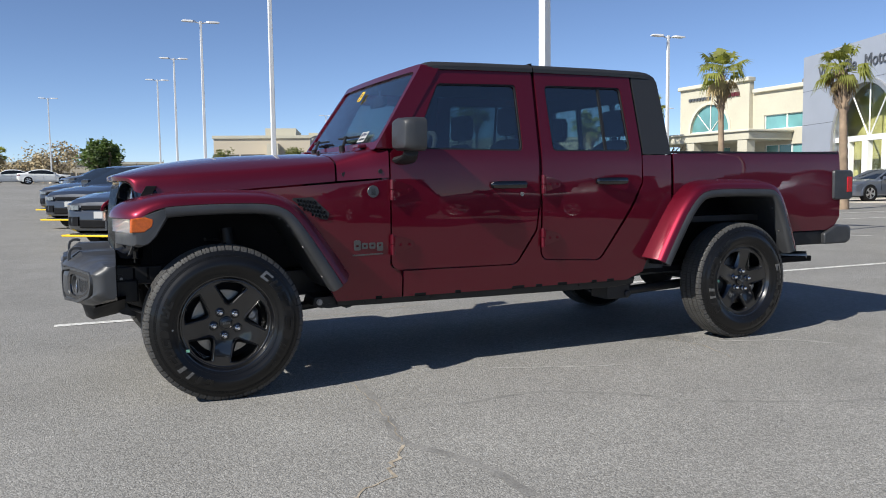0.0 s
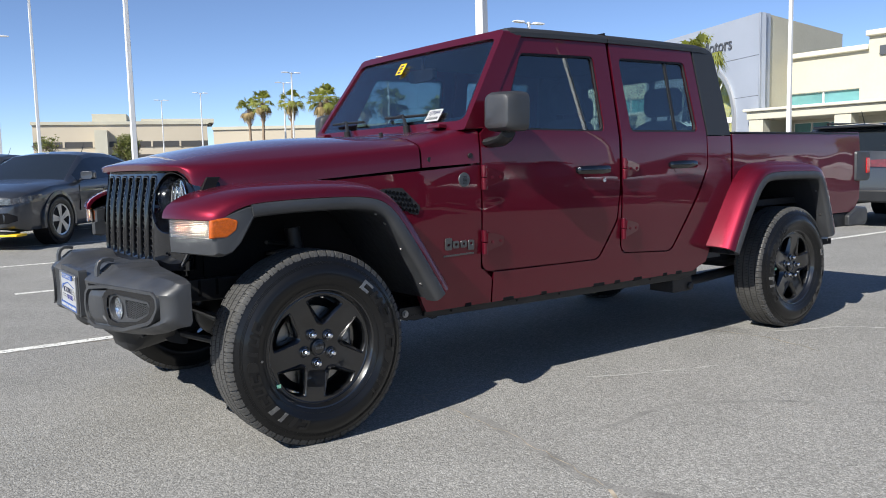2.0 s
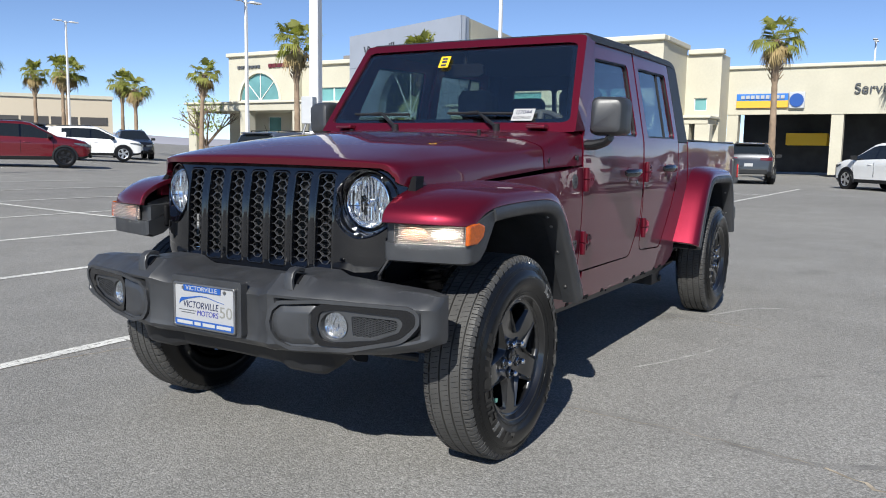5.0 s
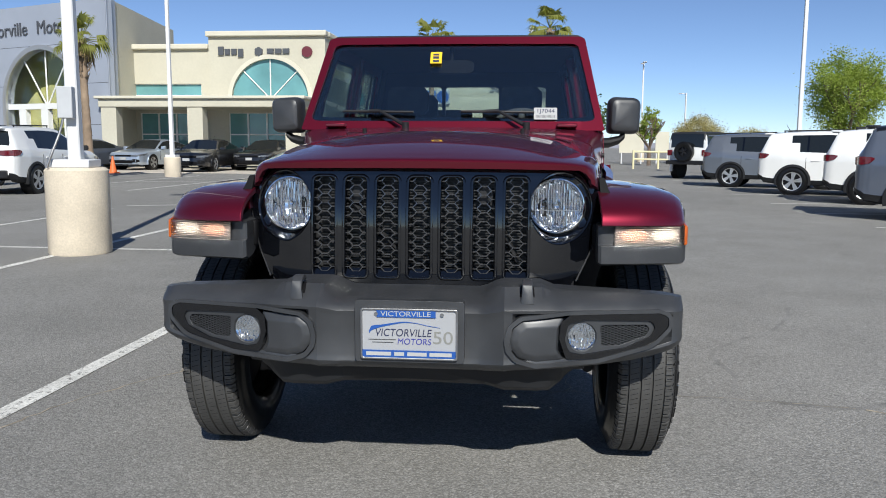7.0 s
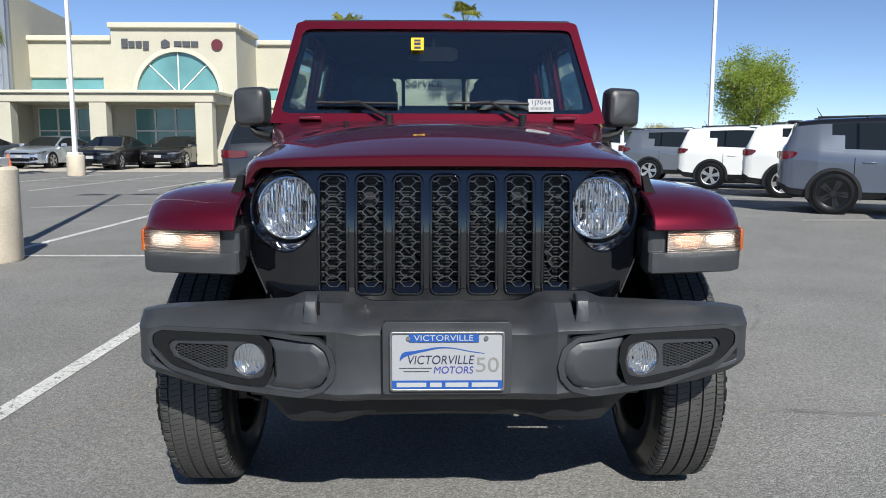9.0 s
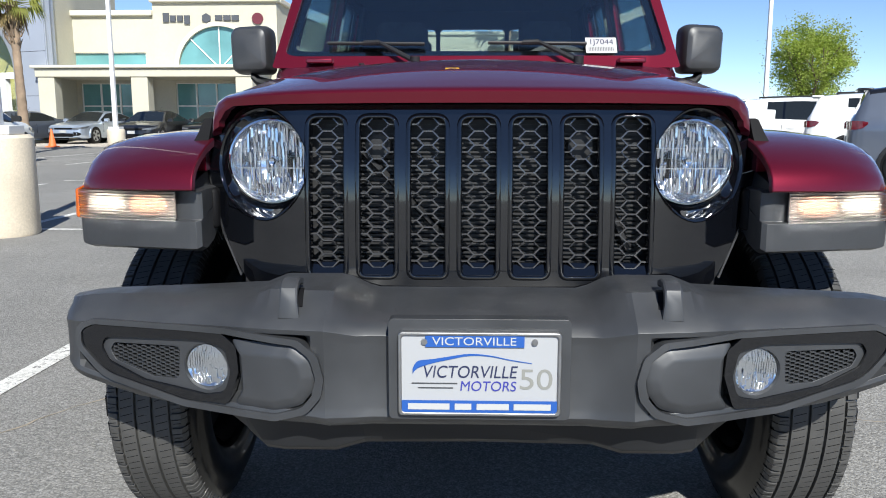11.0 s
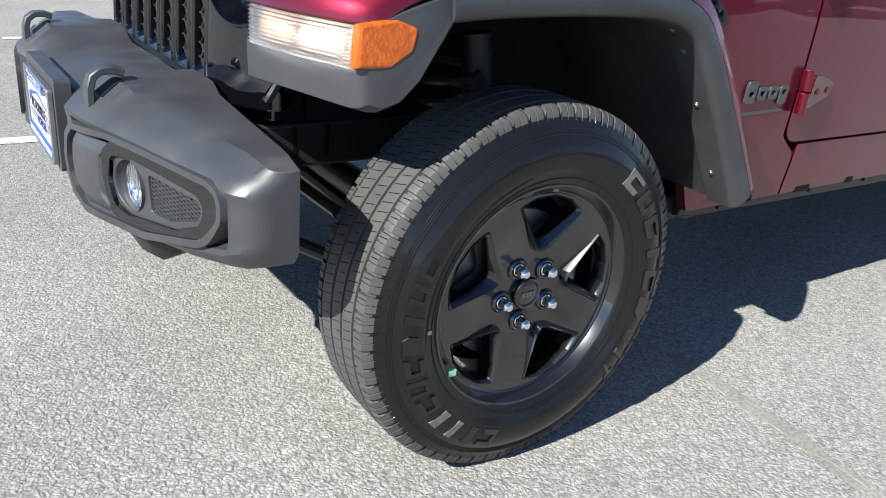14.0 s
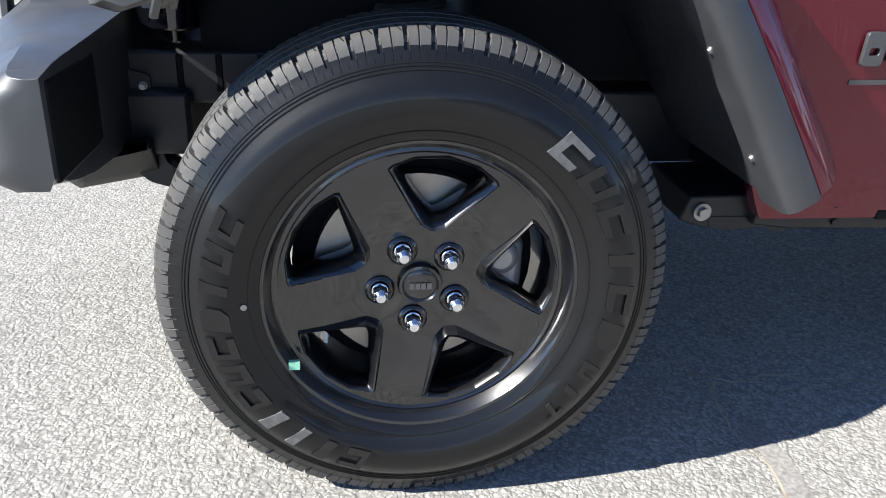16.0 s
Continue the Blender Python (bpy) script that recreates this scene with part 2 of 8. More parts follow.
M_RIBGLASS.node_tree.nodes["Principled BSDF"].inputs["Transmission Weight"].default_value = 1.0
M_RIBGLASS.node_tree.nodes["Principled BSDF"].inputs["IOR"].default_value = 1.3
M_WARM = glowing("warm_bulb", (1.0, 0.52, 0.36), 0.03)


# ---------------------------------------------------------------- mesh helpers
def finish(bm, sharp=32.0):
    bmesh.ops.recalc_face_normals(bm, faces=bm.faces)
    lim = radians(sharp)
    for f in bm.faces:
        f.smooth = True
    for e in bm.edges:
        if len(e.link_faces) == 2 and e.calc_face_angle(0.0) > lim:
            e.smooth = False
    return bm


def mesh_of(name, bm, mat, sharp=32.0):
    finish(bm, sharp)
    me = bpy.data.meshes.new(name)
    bm.to_mesh(me)
    bm.free()
    for x in (mat if isinstance(mat, (list, tuple)) else [mat]):
        me.materials.append(x)
    return me


def part(name, bm, mat, parent=None, label="", bevel=0.0, seg=2, sharp=32.0, shadow=True):
    ob = new(name, mesh_of(name, bm, mat, sharp))
    if parent is not None:
        ob.parent = parent
    if label:
        ob["label"] = label
    if bevel:
        md = ob.modifiers.new("bevel", "BEVEL")
        md.width, md.segments, md.limit_method, md.angle_limit = bevel, seg, "ANGLE", radians(35)
        md.harden_normals = False
    if not shadow:
        ob.visible_shadow = False
    return ob


def root(name, m=None):
    ob = new(name)
    ob.empty_display_size = 0.2
    if m is not None:
        ob.matrix_basis = m
    return ob


def box(bm, x0, x1, y0, y1, z0, z1):
    c = bmesh.ops.create_cube(bm, size=1.0)["verts"]
    for v in c:
        v.co = Vector(((x0 + x1) / 2 + v.co.x * (x1 - x0), (y0 + y1) / 2 + v.co.y * (y1 - y0), (z0 + z1) / 2 + v.co.z * (z1 - z0)))
    return c


def boxed(x0, x1, y0, y1, z0, z1):
    bm = bmesh.new()
    box(bm, x0, x1, y0, y1, z0, z1)
    return bm


def rod(bm, a, b, r, r2=None, seg=12, caps=True):
    a, b = Vector(a), Vector(b)
    d = b - a
    m = Matrix.Translation((a + b) / 2) @ d.to_track_quat("Z", "Y").to_matrix().to_4x4()
    return bmesh.ops.create_cone(bm, cap_ends=caps, segments=seg, radius1=r, radius2=r if r2 is None else r2, depth=d.length, matrix=m)["verts"]


def loft(bm, sections, closed=True, caps=True):
    """Skin between rings of points of equal length."""
    rings = [[bm.verts.new(p) for p in s] for s in sections]
    n = len(rings[0])
    for r0, r1 in zip(rings, rings[1:]):
        for i in range(n if closed else n - 1):
            j = (i + 1) % n
            bm.faces.new((r0[i], r0[j], r1[j], r1[i]))
    if caps and closed:
        bm.faces.new(rings[0][::-1])
        bm.faces.new(rings[-1])
    return rings


def rounded(points, n=5):
    """A closed outline with rounded corners from (u, v, radius) points."""
    out = []
    k = len(points)
    for i in range(k):
        p0, p, p1 = (Vector(points[(i + s) % k][:2]) for s in (-1, 0, 1))
        r = points[i][2] if len(points[i]) > 2 else 0.0
        if r <= 0:
            out.append((p.x, p.y))
            continue
        a, b = (p0 - p).normalized(), (p1 - p).normalized()
        half = max(0.05, a.angle(b) / 2)
        t = min(r / math.tan(half), 0.49 * (p0 - p).length, 0.49 * (p1 - p).length)
        s, e = p + a * t, p + b * t
        for q in range(n + 1):
            f = q / n
            c = s * (1 - f) ** 2 + p * 2 * f * (1 - f) + e * f * f
            out.append((c.x, c.y))
    return out


def arc(cx, cy, r, a0, a1, n):
    return [(cx + r * math.cos(radians(a0 + (a1 - a0) * i / n)), cy + r * math.sin(radians(a0 + (a1 - a0) * i / n))) for i in range(n + 1)]


def inside_loop(p, loop):
    hit = False
    for (x0, y0), (x1, y1) in zip(loop, loop[1:] + loop[:1]):
        if (y0 > p[1]) != (y1 > p[1]) and p[0] < x0 + (p[1] - y0) * (x1 - x0) / (y1 - y0):
            hit = not hit
    return hit


def plate(outline, holes, place, thick, us=(), vs=()):
    """A plate cut from a flat outline with holes, cut along lines of u and v, then laid on the surface place(u, v) and thickened by
    the vector thick."""
    bm = bmesh.new()
    pts, cons = [], []
    for loop in [outline, *holes]:
        k = len(pts)
        pts += [Vector((u, v)) for u, v in loop]
        cons += [(k + i, k + (i + 1) % len(loop)) for i in range(len(loop))]
    co, _, tris, _, _, _ = geometry.delaunay_2d_cdt(pts, cons, [], 0, 1e-6)
    vv = [bm.verts.new((c.x, c.y, 0)) for c in co]
    for t in tris:
        c = sum((co[i] for i in t), Vector((0, 0))) / len(t)
        if inside_loop(c, outline) and not any(inside_loop(c, h) for h in holes):
            bm.faces.new([vv[i] for i in t])
    bmesh.ops.delete(bm, geom=[v for v in bm.verts if not v.link_faces], context="VERTS")
    for axis, cuts in ((0, us), (1, vs)):
        for c in cuts:
            co = [0, 0, 0]
            no = [0, 0, 0]
            co[axis], no[axis] = c, 1
            bmesh.ops.bisect_plane(bm, geom=bm.verts[:] + bm.edges[:] + bm.faces[:], plane_co=co, plane_no=no)
    thick = Vector(thick)
    base = [(v, Vector(place(v.co.x, v.co.y))) for v in bm.verts]
    faces = bm.faces[:]
    rim = [e for e in bm.edges if len(e.link_faces) == 1]
    twin = {v: bm.verts.new(p + thick) for v, p in base}
    for v, p in base:
        v.co = p
    for f in faces:
        bm.faces.new([twin[v] for v in reversed(f.verts)])
    for e in rim:
        a, b = e.verts
        bm.faces.new((a, b, twin[b], twin[a]))
    return bm


def steps(a, b, d):
    n = max(1, int(round((b - a) / d)))
    return [a + (b - a) * i / n for i in range(1, n)]


def lathe(bm, profile, axis_y=True, seg=64, closed=False, angles=None):
    """Turn (r, y) points round the y axis."""
    angs = angles if angles is not None else [2 * math.pi * i / seg for i in range(seg)]
    rings = [[bm.verts.new((r * math.cos(a), y, r * math.sin(a))) for r, y in profile] for a in angs]
    n = len(profile)
    for i in range(len(rings)):
        r0, r1 = rings[i], rings[(i + 1) % len(rings)]
        for j in range(n if closed else n - 1):
            k = (j + 1) % n
            bm.faces.new((r0[j], r0[k], r1[k], r1[j]))
    return rings


def text_part(name, words, size, m, mat, parent, depth=0.001, label="", width=0.0, shear=0.0):
    """Raised letters as a mesh."""
    cu = bpy.data.curves.new(name, "FONT")
    cu.body, cu.size, cu.extrude, cu.align_x, cu.align_y = words, size, depth, "CENTER", "CENTER"
    tmp = bpy.data.objects.new(name, cu)
    scene.collection.objects.link(tmp)
    me = bpy.data.meshes.new_from_object(tmp.evaluated_get(bpy.context.evaluated_depsgraph_get()))
    bpy.data.objects.remove(tmp)
    me.materials.clear()
    me.materials.append(mat)
    if width:
        xs = [v.co.x for v in me.vertices]
        k = width / (max(xs) - min(xs))
        for v in me.vertices:
            v.co.x *= k
    for v in me.vertices:
        v.co.x += shear * v.co.y
    # every letter is an object of its own
    bm = bmesh.new()
    bm.from_mesh(me)
    left = set(bm.faces)
    while left:
        stack, island = [left.pop()], []
        while stack:
            f = stack.pop()
            island.append(f)
            for e in f.edges:
                for g in e.link_faces:
                    if g in left:
                        left.remove(g)
                        stack.append(g)
        lb = bmesh.new()
        made_v = {}
        for f in island:
            for v in f.verts:
                if v not in made_v:
                    made_v[v] = lb.verts.new(v.co)
            lb.faces.new([made_v[v] for v in f.verts])
        lm = bpy.data.meshes.new(name)
        lb.to_mesh(lm)
        lb.free()
        lm.materials.append(mat)
        ob = new(name, lm)
        ob.parent = parent
        ob.matrix_basis = m
        if label:
            ob["label"] = label
    bm.free()
    bpy.data.meshes.remove(me)


def thicken(bm, t):
    """Give an open shell that faces upwards an inner skin, t below the outer one."""
    bm.normal_update()
    if sum(f.normal.z * f.calc_area() for f in bm.faces) < 0:
        bmesh.ops.reverse_faces(bm, faces=bm.faces[:])
        bm.normal_update()
    outer = bm.faces[:]
    rim = [e for e in bm.edges if len(e.link_faces) == 1]
    below = {v: bm.verts.new(v.co - v.normal * t) for v in bm.verts[:]}
    for f in outer:
        bm.faces.new([below[v] for v in reversed(f.verts)])
    for e in rim:
        a, b = e.verts
        bm.faces.new((a, b, below[b], below[a]))
    bmesh.ops.recalc_face_normals(bm, faces=bm.faces[:])


def mirrored(bm):
    """A copy of a mesh mirrored across y = 0."""
    other = bm.copy()
    for v in other.verts:
        v.co.y = -v.co.y
    bmesh.ops.reverse_faces(other, faces=other.faces)
    return other


def smoothstep(a, b, x):
    t = min(1.0, max(0.0, (x - a) / (b - a)))
    return t * t * (3 - 2 * t)


def ground_z(x, y):
    """The lot climbs gently away past the first rows."""
    az = math.degrees(math.atan2(y + 3.0, x + 2.0))
    return 0.019 * max(0.0, min(y, 170.0) - 9.0) * smoothstep(40.0, 62.0, az) * (1 - smoothstep(115, 160, az))

M_LAMPBED = material("marker_lamp_bed", (0.20, 0.165, 0.15), 0.45, metal=0.2, vary=0.2, scale=30.0)


# ---------------------------------------------------------------- ground
def ground_sheet():
    xs = [-2500, -1000, -400, -160, -80, -40, -20] + list(range(-12, 61, 3)) + [70, 85, 100, 130, 170, 250, 400, 1000, 2500]
    ys = [-2500, -1000, -400, -160, -80, -40, -20] + list(range(-12, 61, 3)) + [70, 85, 100, 130, 170, 250, 400, 1000, 2500]
    bm = bmesh.new()
    g = [[bm.verts.new((x, y, ground_z(x, y))) for y in ys] for x in xs]
    for i in range(len(xs) - 1):
        for j in range(len(ys) - 1):
            bm.faces.new((g[i][j], g[i + 1][j], g[i + 1][j + 1], g[i][j + 1]))
    return bm


ground = part("ground", ground_sheet(), M_ASPHALT)
tagged(ground, "grey weathered asphalt of a large parking lot", "ground", kind="structure")

# ---------------------------------------------------------------- buildings
M_STUCCO = material("cream_stucco", (0.49, 0.462, 0.368), 0.85, vary=0.05, scale=0.6, fine=0.03, fine_scale=9.0, bump=0.12, bump_scale=14.0)
M_STUCCO_TRIM = material("pale_stucco_trim", (0.56, 0.53, 0.43), 0.8, vary=0.05, scale=0.8)
M_PANEL = material("blue_grey_metal_panel", (0.34, 0.37, 0.43), 0.5, metal=0.15, vary=0.05, scale=0.5, object_random=0.05)
M_BLDGLASS = material("green_shop_glass", (0.125, 0.285, 0.290), 0.06, coat=0.5, vary=0.35, scale=0.4)
M_MULLION = material("white_mullion", (0.75, 0.75, 0.72), 0.5)
M_SIGN = material("dark_sign_letters", (0.07, 0.075, 0.085), 0.45)
M_SIGNRED = material("dark_red_sign", (0.12, 0.020, 0.030), 0.4)
M_YELLOWWALL = material("yellow_interior_wall", (0.62, 0.53, 0.23), 0.7, vary=0.3, scale=0.9)
M_DRIVE_SHADE = material("shaded_drive_interior", (0.03, 0.032, 0.034), 0.7, vary=0.4, scale=1.2)
M_BEIGE = material("far_beige_wall", (0.50, 0.435, 0.335), 0.9, vary=0.06, scale=0.1)
M_BAND = material("far_window_band", (0.07, 0.065, 0.06), 0.3)
M_ROOFUNIT = material("roof_unit_grey", (0.22, 0.21, 0.20), 0.7)

FACE_WALL = Matrix(((0, 0, -1, 0), (-1, 0, 0, 0), (0, 1, 0, 0), (0, 0, 0, 1)))
dealer = tagged(root("dealership_building", pose(0, 0.15, 0.13)), "cream stucco car dealership with arched windows and grey tower", "building")


def wall_x(name, x, y0, y1, z0, z1, mat, thick=0.4, holes=(), cuts=()):
    """A wall that faces -x, with openings, standing from y0 to y1."""
    return part(name, plate([(y0, z0), (y1, z0), (y1, z1), (y0, z1)], [list(h) for h in holes], lambda u, v: (x, u, v), (thick, 0, 0)), mat, dealer)


def rect(y0, y1, z0, z1):
    return [(y0, z0), (y1, z0), (y1, z1), (y0, z1)]


def arch_loop(cy, z0, r):
    return [(cy + r, z0)] + arc(cy, z0, r, 4, 176, 24) + [(cy - r, z0)]


def window_in(x, y0, y1, z0, z1, ny=1, nz=1):
    w = root("window")
    w.parent = dealer
    part("pane", boxed(x + 0.16, x + 0.20, y0, y1, z0, z1), M_BLDGLASS, w, "green tinted glass")
    bm = bmesh.new()
    for i in range(ny + 1):
        y = y0 + (y1 - y0) * i / ny
        box(bm, x + 0.08, x + 0.158, y - 0.04, y + 0.04, z0, z1)
    for i in range(nz + 1):
        z = z0 + (z1 - z0) * i / nz
        box(bm, x + 0.083, x + 0.155, y0, y1, z - 0.035, z + 0.035)
    part("window_frame", bm, M_MULLION, w)
    return w


def arched_window(x, cy, z0, r):
    w = root("arched_window")
    w.parent = dealer
    part("pane", plate(arch_loop(cy, z0, r * 1.02), [], lambda u, v: (x + 0.16, u, v), (0.04, 0, 0)), M_BLDGLASS, w, "green tinted glass")
    bm = bmesh.new()
    for a in (45, 90, 135):
        c, s_ = math.cos(radians(a)), math.sin(radians(a))
        rod(bm, (x + 0.12, cy, z0), (x + 0.12, cy + r * c, z0 + r * s_), 0.035, seg=6)
    box(bm, x + 0.08, x + 0.158, cy - r, cy + r, z0 - 0.04, z0 + 0.04)
    part("window_frame", bm, M_MULLION, w)
    o, i_ = arch_loop(cy, z0, r + 0.22), arch_loop(cy, z0, r)
    bm = bmesh.new()
    loft(bm, [[Vector((x - 0.06, a[0], a[1])), Vector((x + 0.05, a[0], a[1])), Vector((x + 0.05, b[0], b[1])), Vector((x - 0.06, b[0], b[1]))] for a, b in zip(o, i_)])
    part("arch_moulding", bm, M_STUCCO_TRIM, w)


def cornice(x, y0, y1, z, d=0.22, h=0.28):
    part("cornice", boxed(x - d, x + 0.45, y0 - 0.1, y1 + 0.1, z, z + h), M_STUCCO_TRIM, dealer, bevel=0.05)


def canopy(x0, x1, y0, y1, z0, z1, columns):
    part("canopy", boxed(x0, x1, y0, y1, z0, z1), M_STUCCO, dealer, bevel=0.03)
    part("canopy_cornice", boxed(x0 - 0.15, x1, y0 - 0.15, y1 + 0.15, z1 + 0.003, z1 + 0.15), M_STUCCO_TRIM, dealer, bevel=0.04)
    for y in columns:
        part("column", boxed(x0 + 0.05, x0 + 0.75, y - 0.4, y + 0.4, 0.0, z0), M_STUCCO, dealer, bevel=0.03)


# wing with the large arch
X1 = 38.7
wall_x("wall", X1, 10.0, 16.3, 0.0, 6.75, M_STUCCO, holes=[arch_loop(13.0, 3.52, 2.08), rect(12.2, 15.3, 0.5, 2.8)])
wall_x("wall", X1 + 0.35, 16.3, 21.2, 0.0, 6.15, M_STUCCO, holes=[rect(16.9, 20.7, 3.72, 4.35), rect(17.4, 20.4, 0.5, 2.8)])
cornice(X1, 10.0, 16.3, 6.75)
cornice(X1 + 0.35, 16.5, 21.0, 6.15)
arched_window(X1, 13.0, 3.52, 2.08)
window_in(X1, 12.2, 15.3, 0.5, 2.8, 3, 2)
window_in(X1 + 0.35, 16.9, 20.7, 3.72, 4.35, 2, 1)
window_in(X1 + 0.35, 17.4, 20.4, 0.5, 2.8, 3, 2)
canopy(35.6, X1 + 0.3, 10.4, 20.9, 2.95, 3.35, (10.9, 15.9, 20.4))
part("roof", boxed(X1 + 0.4, 46.0, 10.2, 21.0, 5.75, 5.95), M_ROOFUNIT, dealer)
# marks over the arch, plain shapes
for k, (w_, h0, h1) in enumerate(((0.30, -0.18, 0.26), (0.28, -0.16, 0.14), (0.28, -0.16, 0.14), (0.28, -0.28, 0.14))):
    part("sign_block", boxed(X1 - 0.1, X1 - 0.003, 15.75 - 0.36 * k - w_, 15.75 - 0.36 * k, 5.98 + h0, 5.98 + h1), M_SIGN, dealer, "dark sign block")
for k in range(3):
    part("sign_block", boxed(X1 - 0.1, X1 - 0.003, 13.10 - 0.42 * k - 0.36, 13.10 - 0.42 * k, 5.86, 6.12), M_SIGN, dealer, "dark sign block")
bm = bmesh.new()
rod(bm, (X1 - 0.1, 13.55, 5.98), (X1 - 0.003, 13.55, 5.98), 0.24, seg=6)
part("sign_block", bm, M_SIGN, dealer, "dark sign block")
bm = bmesh.new()
rod(bm, (X1 - 0.1, 10.95, 5.95), (X1 - 0.003, 10.95, 5.95), 0.28, seg=24)
part("round_sign", bm, M_SIGNRED, dealer, "round dark red sign")
# side returns and service drive
part("wall", boxed(X1 + 0.4, 43.2, 10.0, 10.4, 0, 6.75), M_STUCCO, dealer)
cornice_ob = part("cornice", boxed(X1 + 0.4, 43.3, 9.85, 10.4, 6.753, 7.02), M_STUCCO_TRIM, dealer, bevel=0.05)
wall_x("wall", 43.2, 8.1, 10.0, 0.0, 6.45, M_STUCCO, holes=[rect(8.8, 9.5, 3.4, 4.1)])
window_in(43.2, 8.8, 9.5, 3.4, 4.1)
cornice(43.2, 8.1, 9.8, 6.45)
part("wall", boxed(43.6, 45.2, 8.1, 8.5, 0, 6.45), M_STUCCO, dealer)
wall_x("wall", 45.2, -3.0, 8.1, 3.25, 5.75, M_STUCCO)
cornice(45.2, -3.0, 8.0, 5.75, 0.15, 0.2)
for y in (-2.7, 2.4, 7.8):
    part("column", boxed(45.25, 45.95, y - 0.3, y + 0.3, 0, 3.25), M_STUCCO, dealer)
part("drive_back", boxed(50.0, 50.3, -3, 8.1, 0, 5.5), M_DRIVE_SHADE, dealer)
part("drive_roof", boxed(45.6, 50.3, -3, 8.1, 5.2, 5.4), M_ROOFUNIT, dealer)
part("drive_side", boxed(45.6, 50.3, -3.2, -3.0, 0, 5.2), M_STUCCO, dealer)
part("service_sign", boxed(45.05, 45.19, 4.9, 7.6, 4.0, 4.38), material("sign_blue", (0.03, 0.16, 0.50), 0.45), dealer, "blue sign panel")
part("service_sign", boxed(45.05, 45.19, 4.9, 7.6, 3.62, 3.995), material("sign_orange", (0.75, 0.40, 0.04), 0.45), dealer, "orange sign panel")
for k in range(9):
    part("sign_block", boxed(44.99, 45.047, 7.35 - 0.26 * k - 0.19, 7.35 - 0.26 * k, 4.10, 4.29), M_WHITE, dealer, "white sign block")
part("service_mark", boxed(45.0, 45.19, 4.05, 4.85, 3.55, 4.45), material("sign_grey", (0.45, 0.47, 0.50), 0.4), dealer, "square grey sign panel", bevel=0.05)
bm = bmesh.new()
rod(bm, (44.94, 4.45, 4.0), (44.997, 4.45, 4.0), 0.36, seg=24)
part("service_mark_disc", bm, M_BLUE, dealer, "round blue mark")
text_part("service_letter", "Service", 0.75, Matrix.Translation((45.10, 0.6, 4.55)) @ FACE_WALL, M_SIGN, dealer, 0.02)
canopy(41.2, 43.3, 8.2, 9.9, 2.6, 2.9, (8.5, 9.6))
bm = bmesh.new()
box(bm, 48.5, 49.6, 3.2, 5.4, 1.6, 2.3)
part("yellow_stand", bm, M_YELLOW, dealer, "yellow shop stand")

# tower, turned a little
TA, TB = Vector((36.0, 20.5)), Vector((40.3, 31.5))
tdir = (TB - TA).normalized()
tout = Vector((-tdir.y, tdir.x))
TL = (TB - TA).length


def tower_place(depth):
    return lambda u, v: (TA.x + tdir.x * u - tout.x * depth, TA.y + tdir.y * u - tout.y * depth, v)


TC, TR = 5.05, 2.95
back = (-tout.x * 0.4, -tout.y * 0.4, 0)
tower_hole = [(TC + TR, 0.0)] + [(TC + TR, 3.1)] + arc(TC, 3.1, TR, 5, 175, 26) + [(TC - TR, 3.1), (TC - TR, 0.0)]
grid_u = [TL * k / 6 for k in range(7)]
grid_v = [0.0, 2.1, 4.2, 6.25, 8.35]
part("tower_wall", plate([(0, 0), (TC - TR, 0), (TC - TR, 3.1)] + arc(TC, 3.1, TR, 175, 5, 26) + [(TC + TR, 3.1), (TC + TR, 0), (TL, 0), (TL, 8.35), (0, 8.35)], [], tower_place(0.0), back), M_PANEL, dealer, "blue-grey panelled tower front")
bm = bmesh.new()
for v in grid_v[1:-1]:
    q = [Vector(tower_place(d)(u, z)) for u, d, z in ((0, -0.004, v - 0.012), (TL, -0.004, v - 0.012), (TL, -0.004, v + 0.012), (0, -0.004, v + 0.012))]
    if v > 6.1 or v < 0:
        loft(bm, [q, [p + Vector((tout.x, tout.y, 0)) * -0.002 for p in q]])
    else:
        for a_, b_ in ((0, TC - TR if v < 3.1 else TC - math.sqrt(TR ** 2 - (v - 3.1) ** 2)), (TC + TR if v < 3.1 else TC + math.sqrt(TR ** 2 - (v - 3.1) ** 2), TL)):
            q = [Vector(tower_place(-0.004)(u, z)) for u, z in ((a_, v - 0.012), (b_, v - 0.012), (b_, v + 0.012), (a_, v + 0.012))]
            loft(bm, [q, [p + Vector((tout.x, tout.y, 0)) * -0.002 for p in q]])
part("panel_joints", bm, M_SIGN, dealer)
bm = bmesh.new()
o = [(TC + TR + 0.25, 0.0), (TC + TR + 0.25, 3.1)] + arc(TC, 3.1, TR + 0.25, 5, 175, 26) + [(TC - TR - 0.25, 3.1), (TC - TR - 0.25, 0.0)]
loft(bm, [[Vector(tower_place(-0.12)(*a)), Vector(tower_place(0.2)(*a)), Vector(tower_place(0.2)(*b)), Vector(tower_place(-0.12)(*b))] for a, b in zip(o, tower_hole)])
part("arch_surround", bm, material("arch_metal", (0.45, 0.45, 0.45), 0.35, metal=0.6), dealer, "metal arch surround")
part("showroom_glass", plate(tower_hole, [], tower_place(0.35), (-tout.x * 0.03, -tout.y * 0.03, 0)), glass("showroom_glass", (0.82, 0.88, 0.84)), dealer, "clear showroom glass", shadow=False)
bm = bmesh.new()
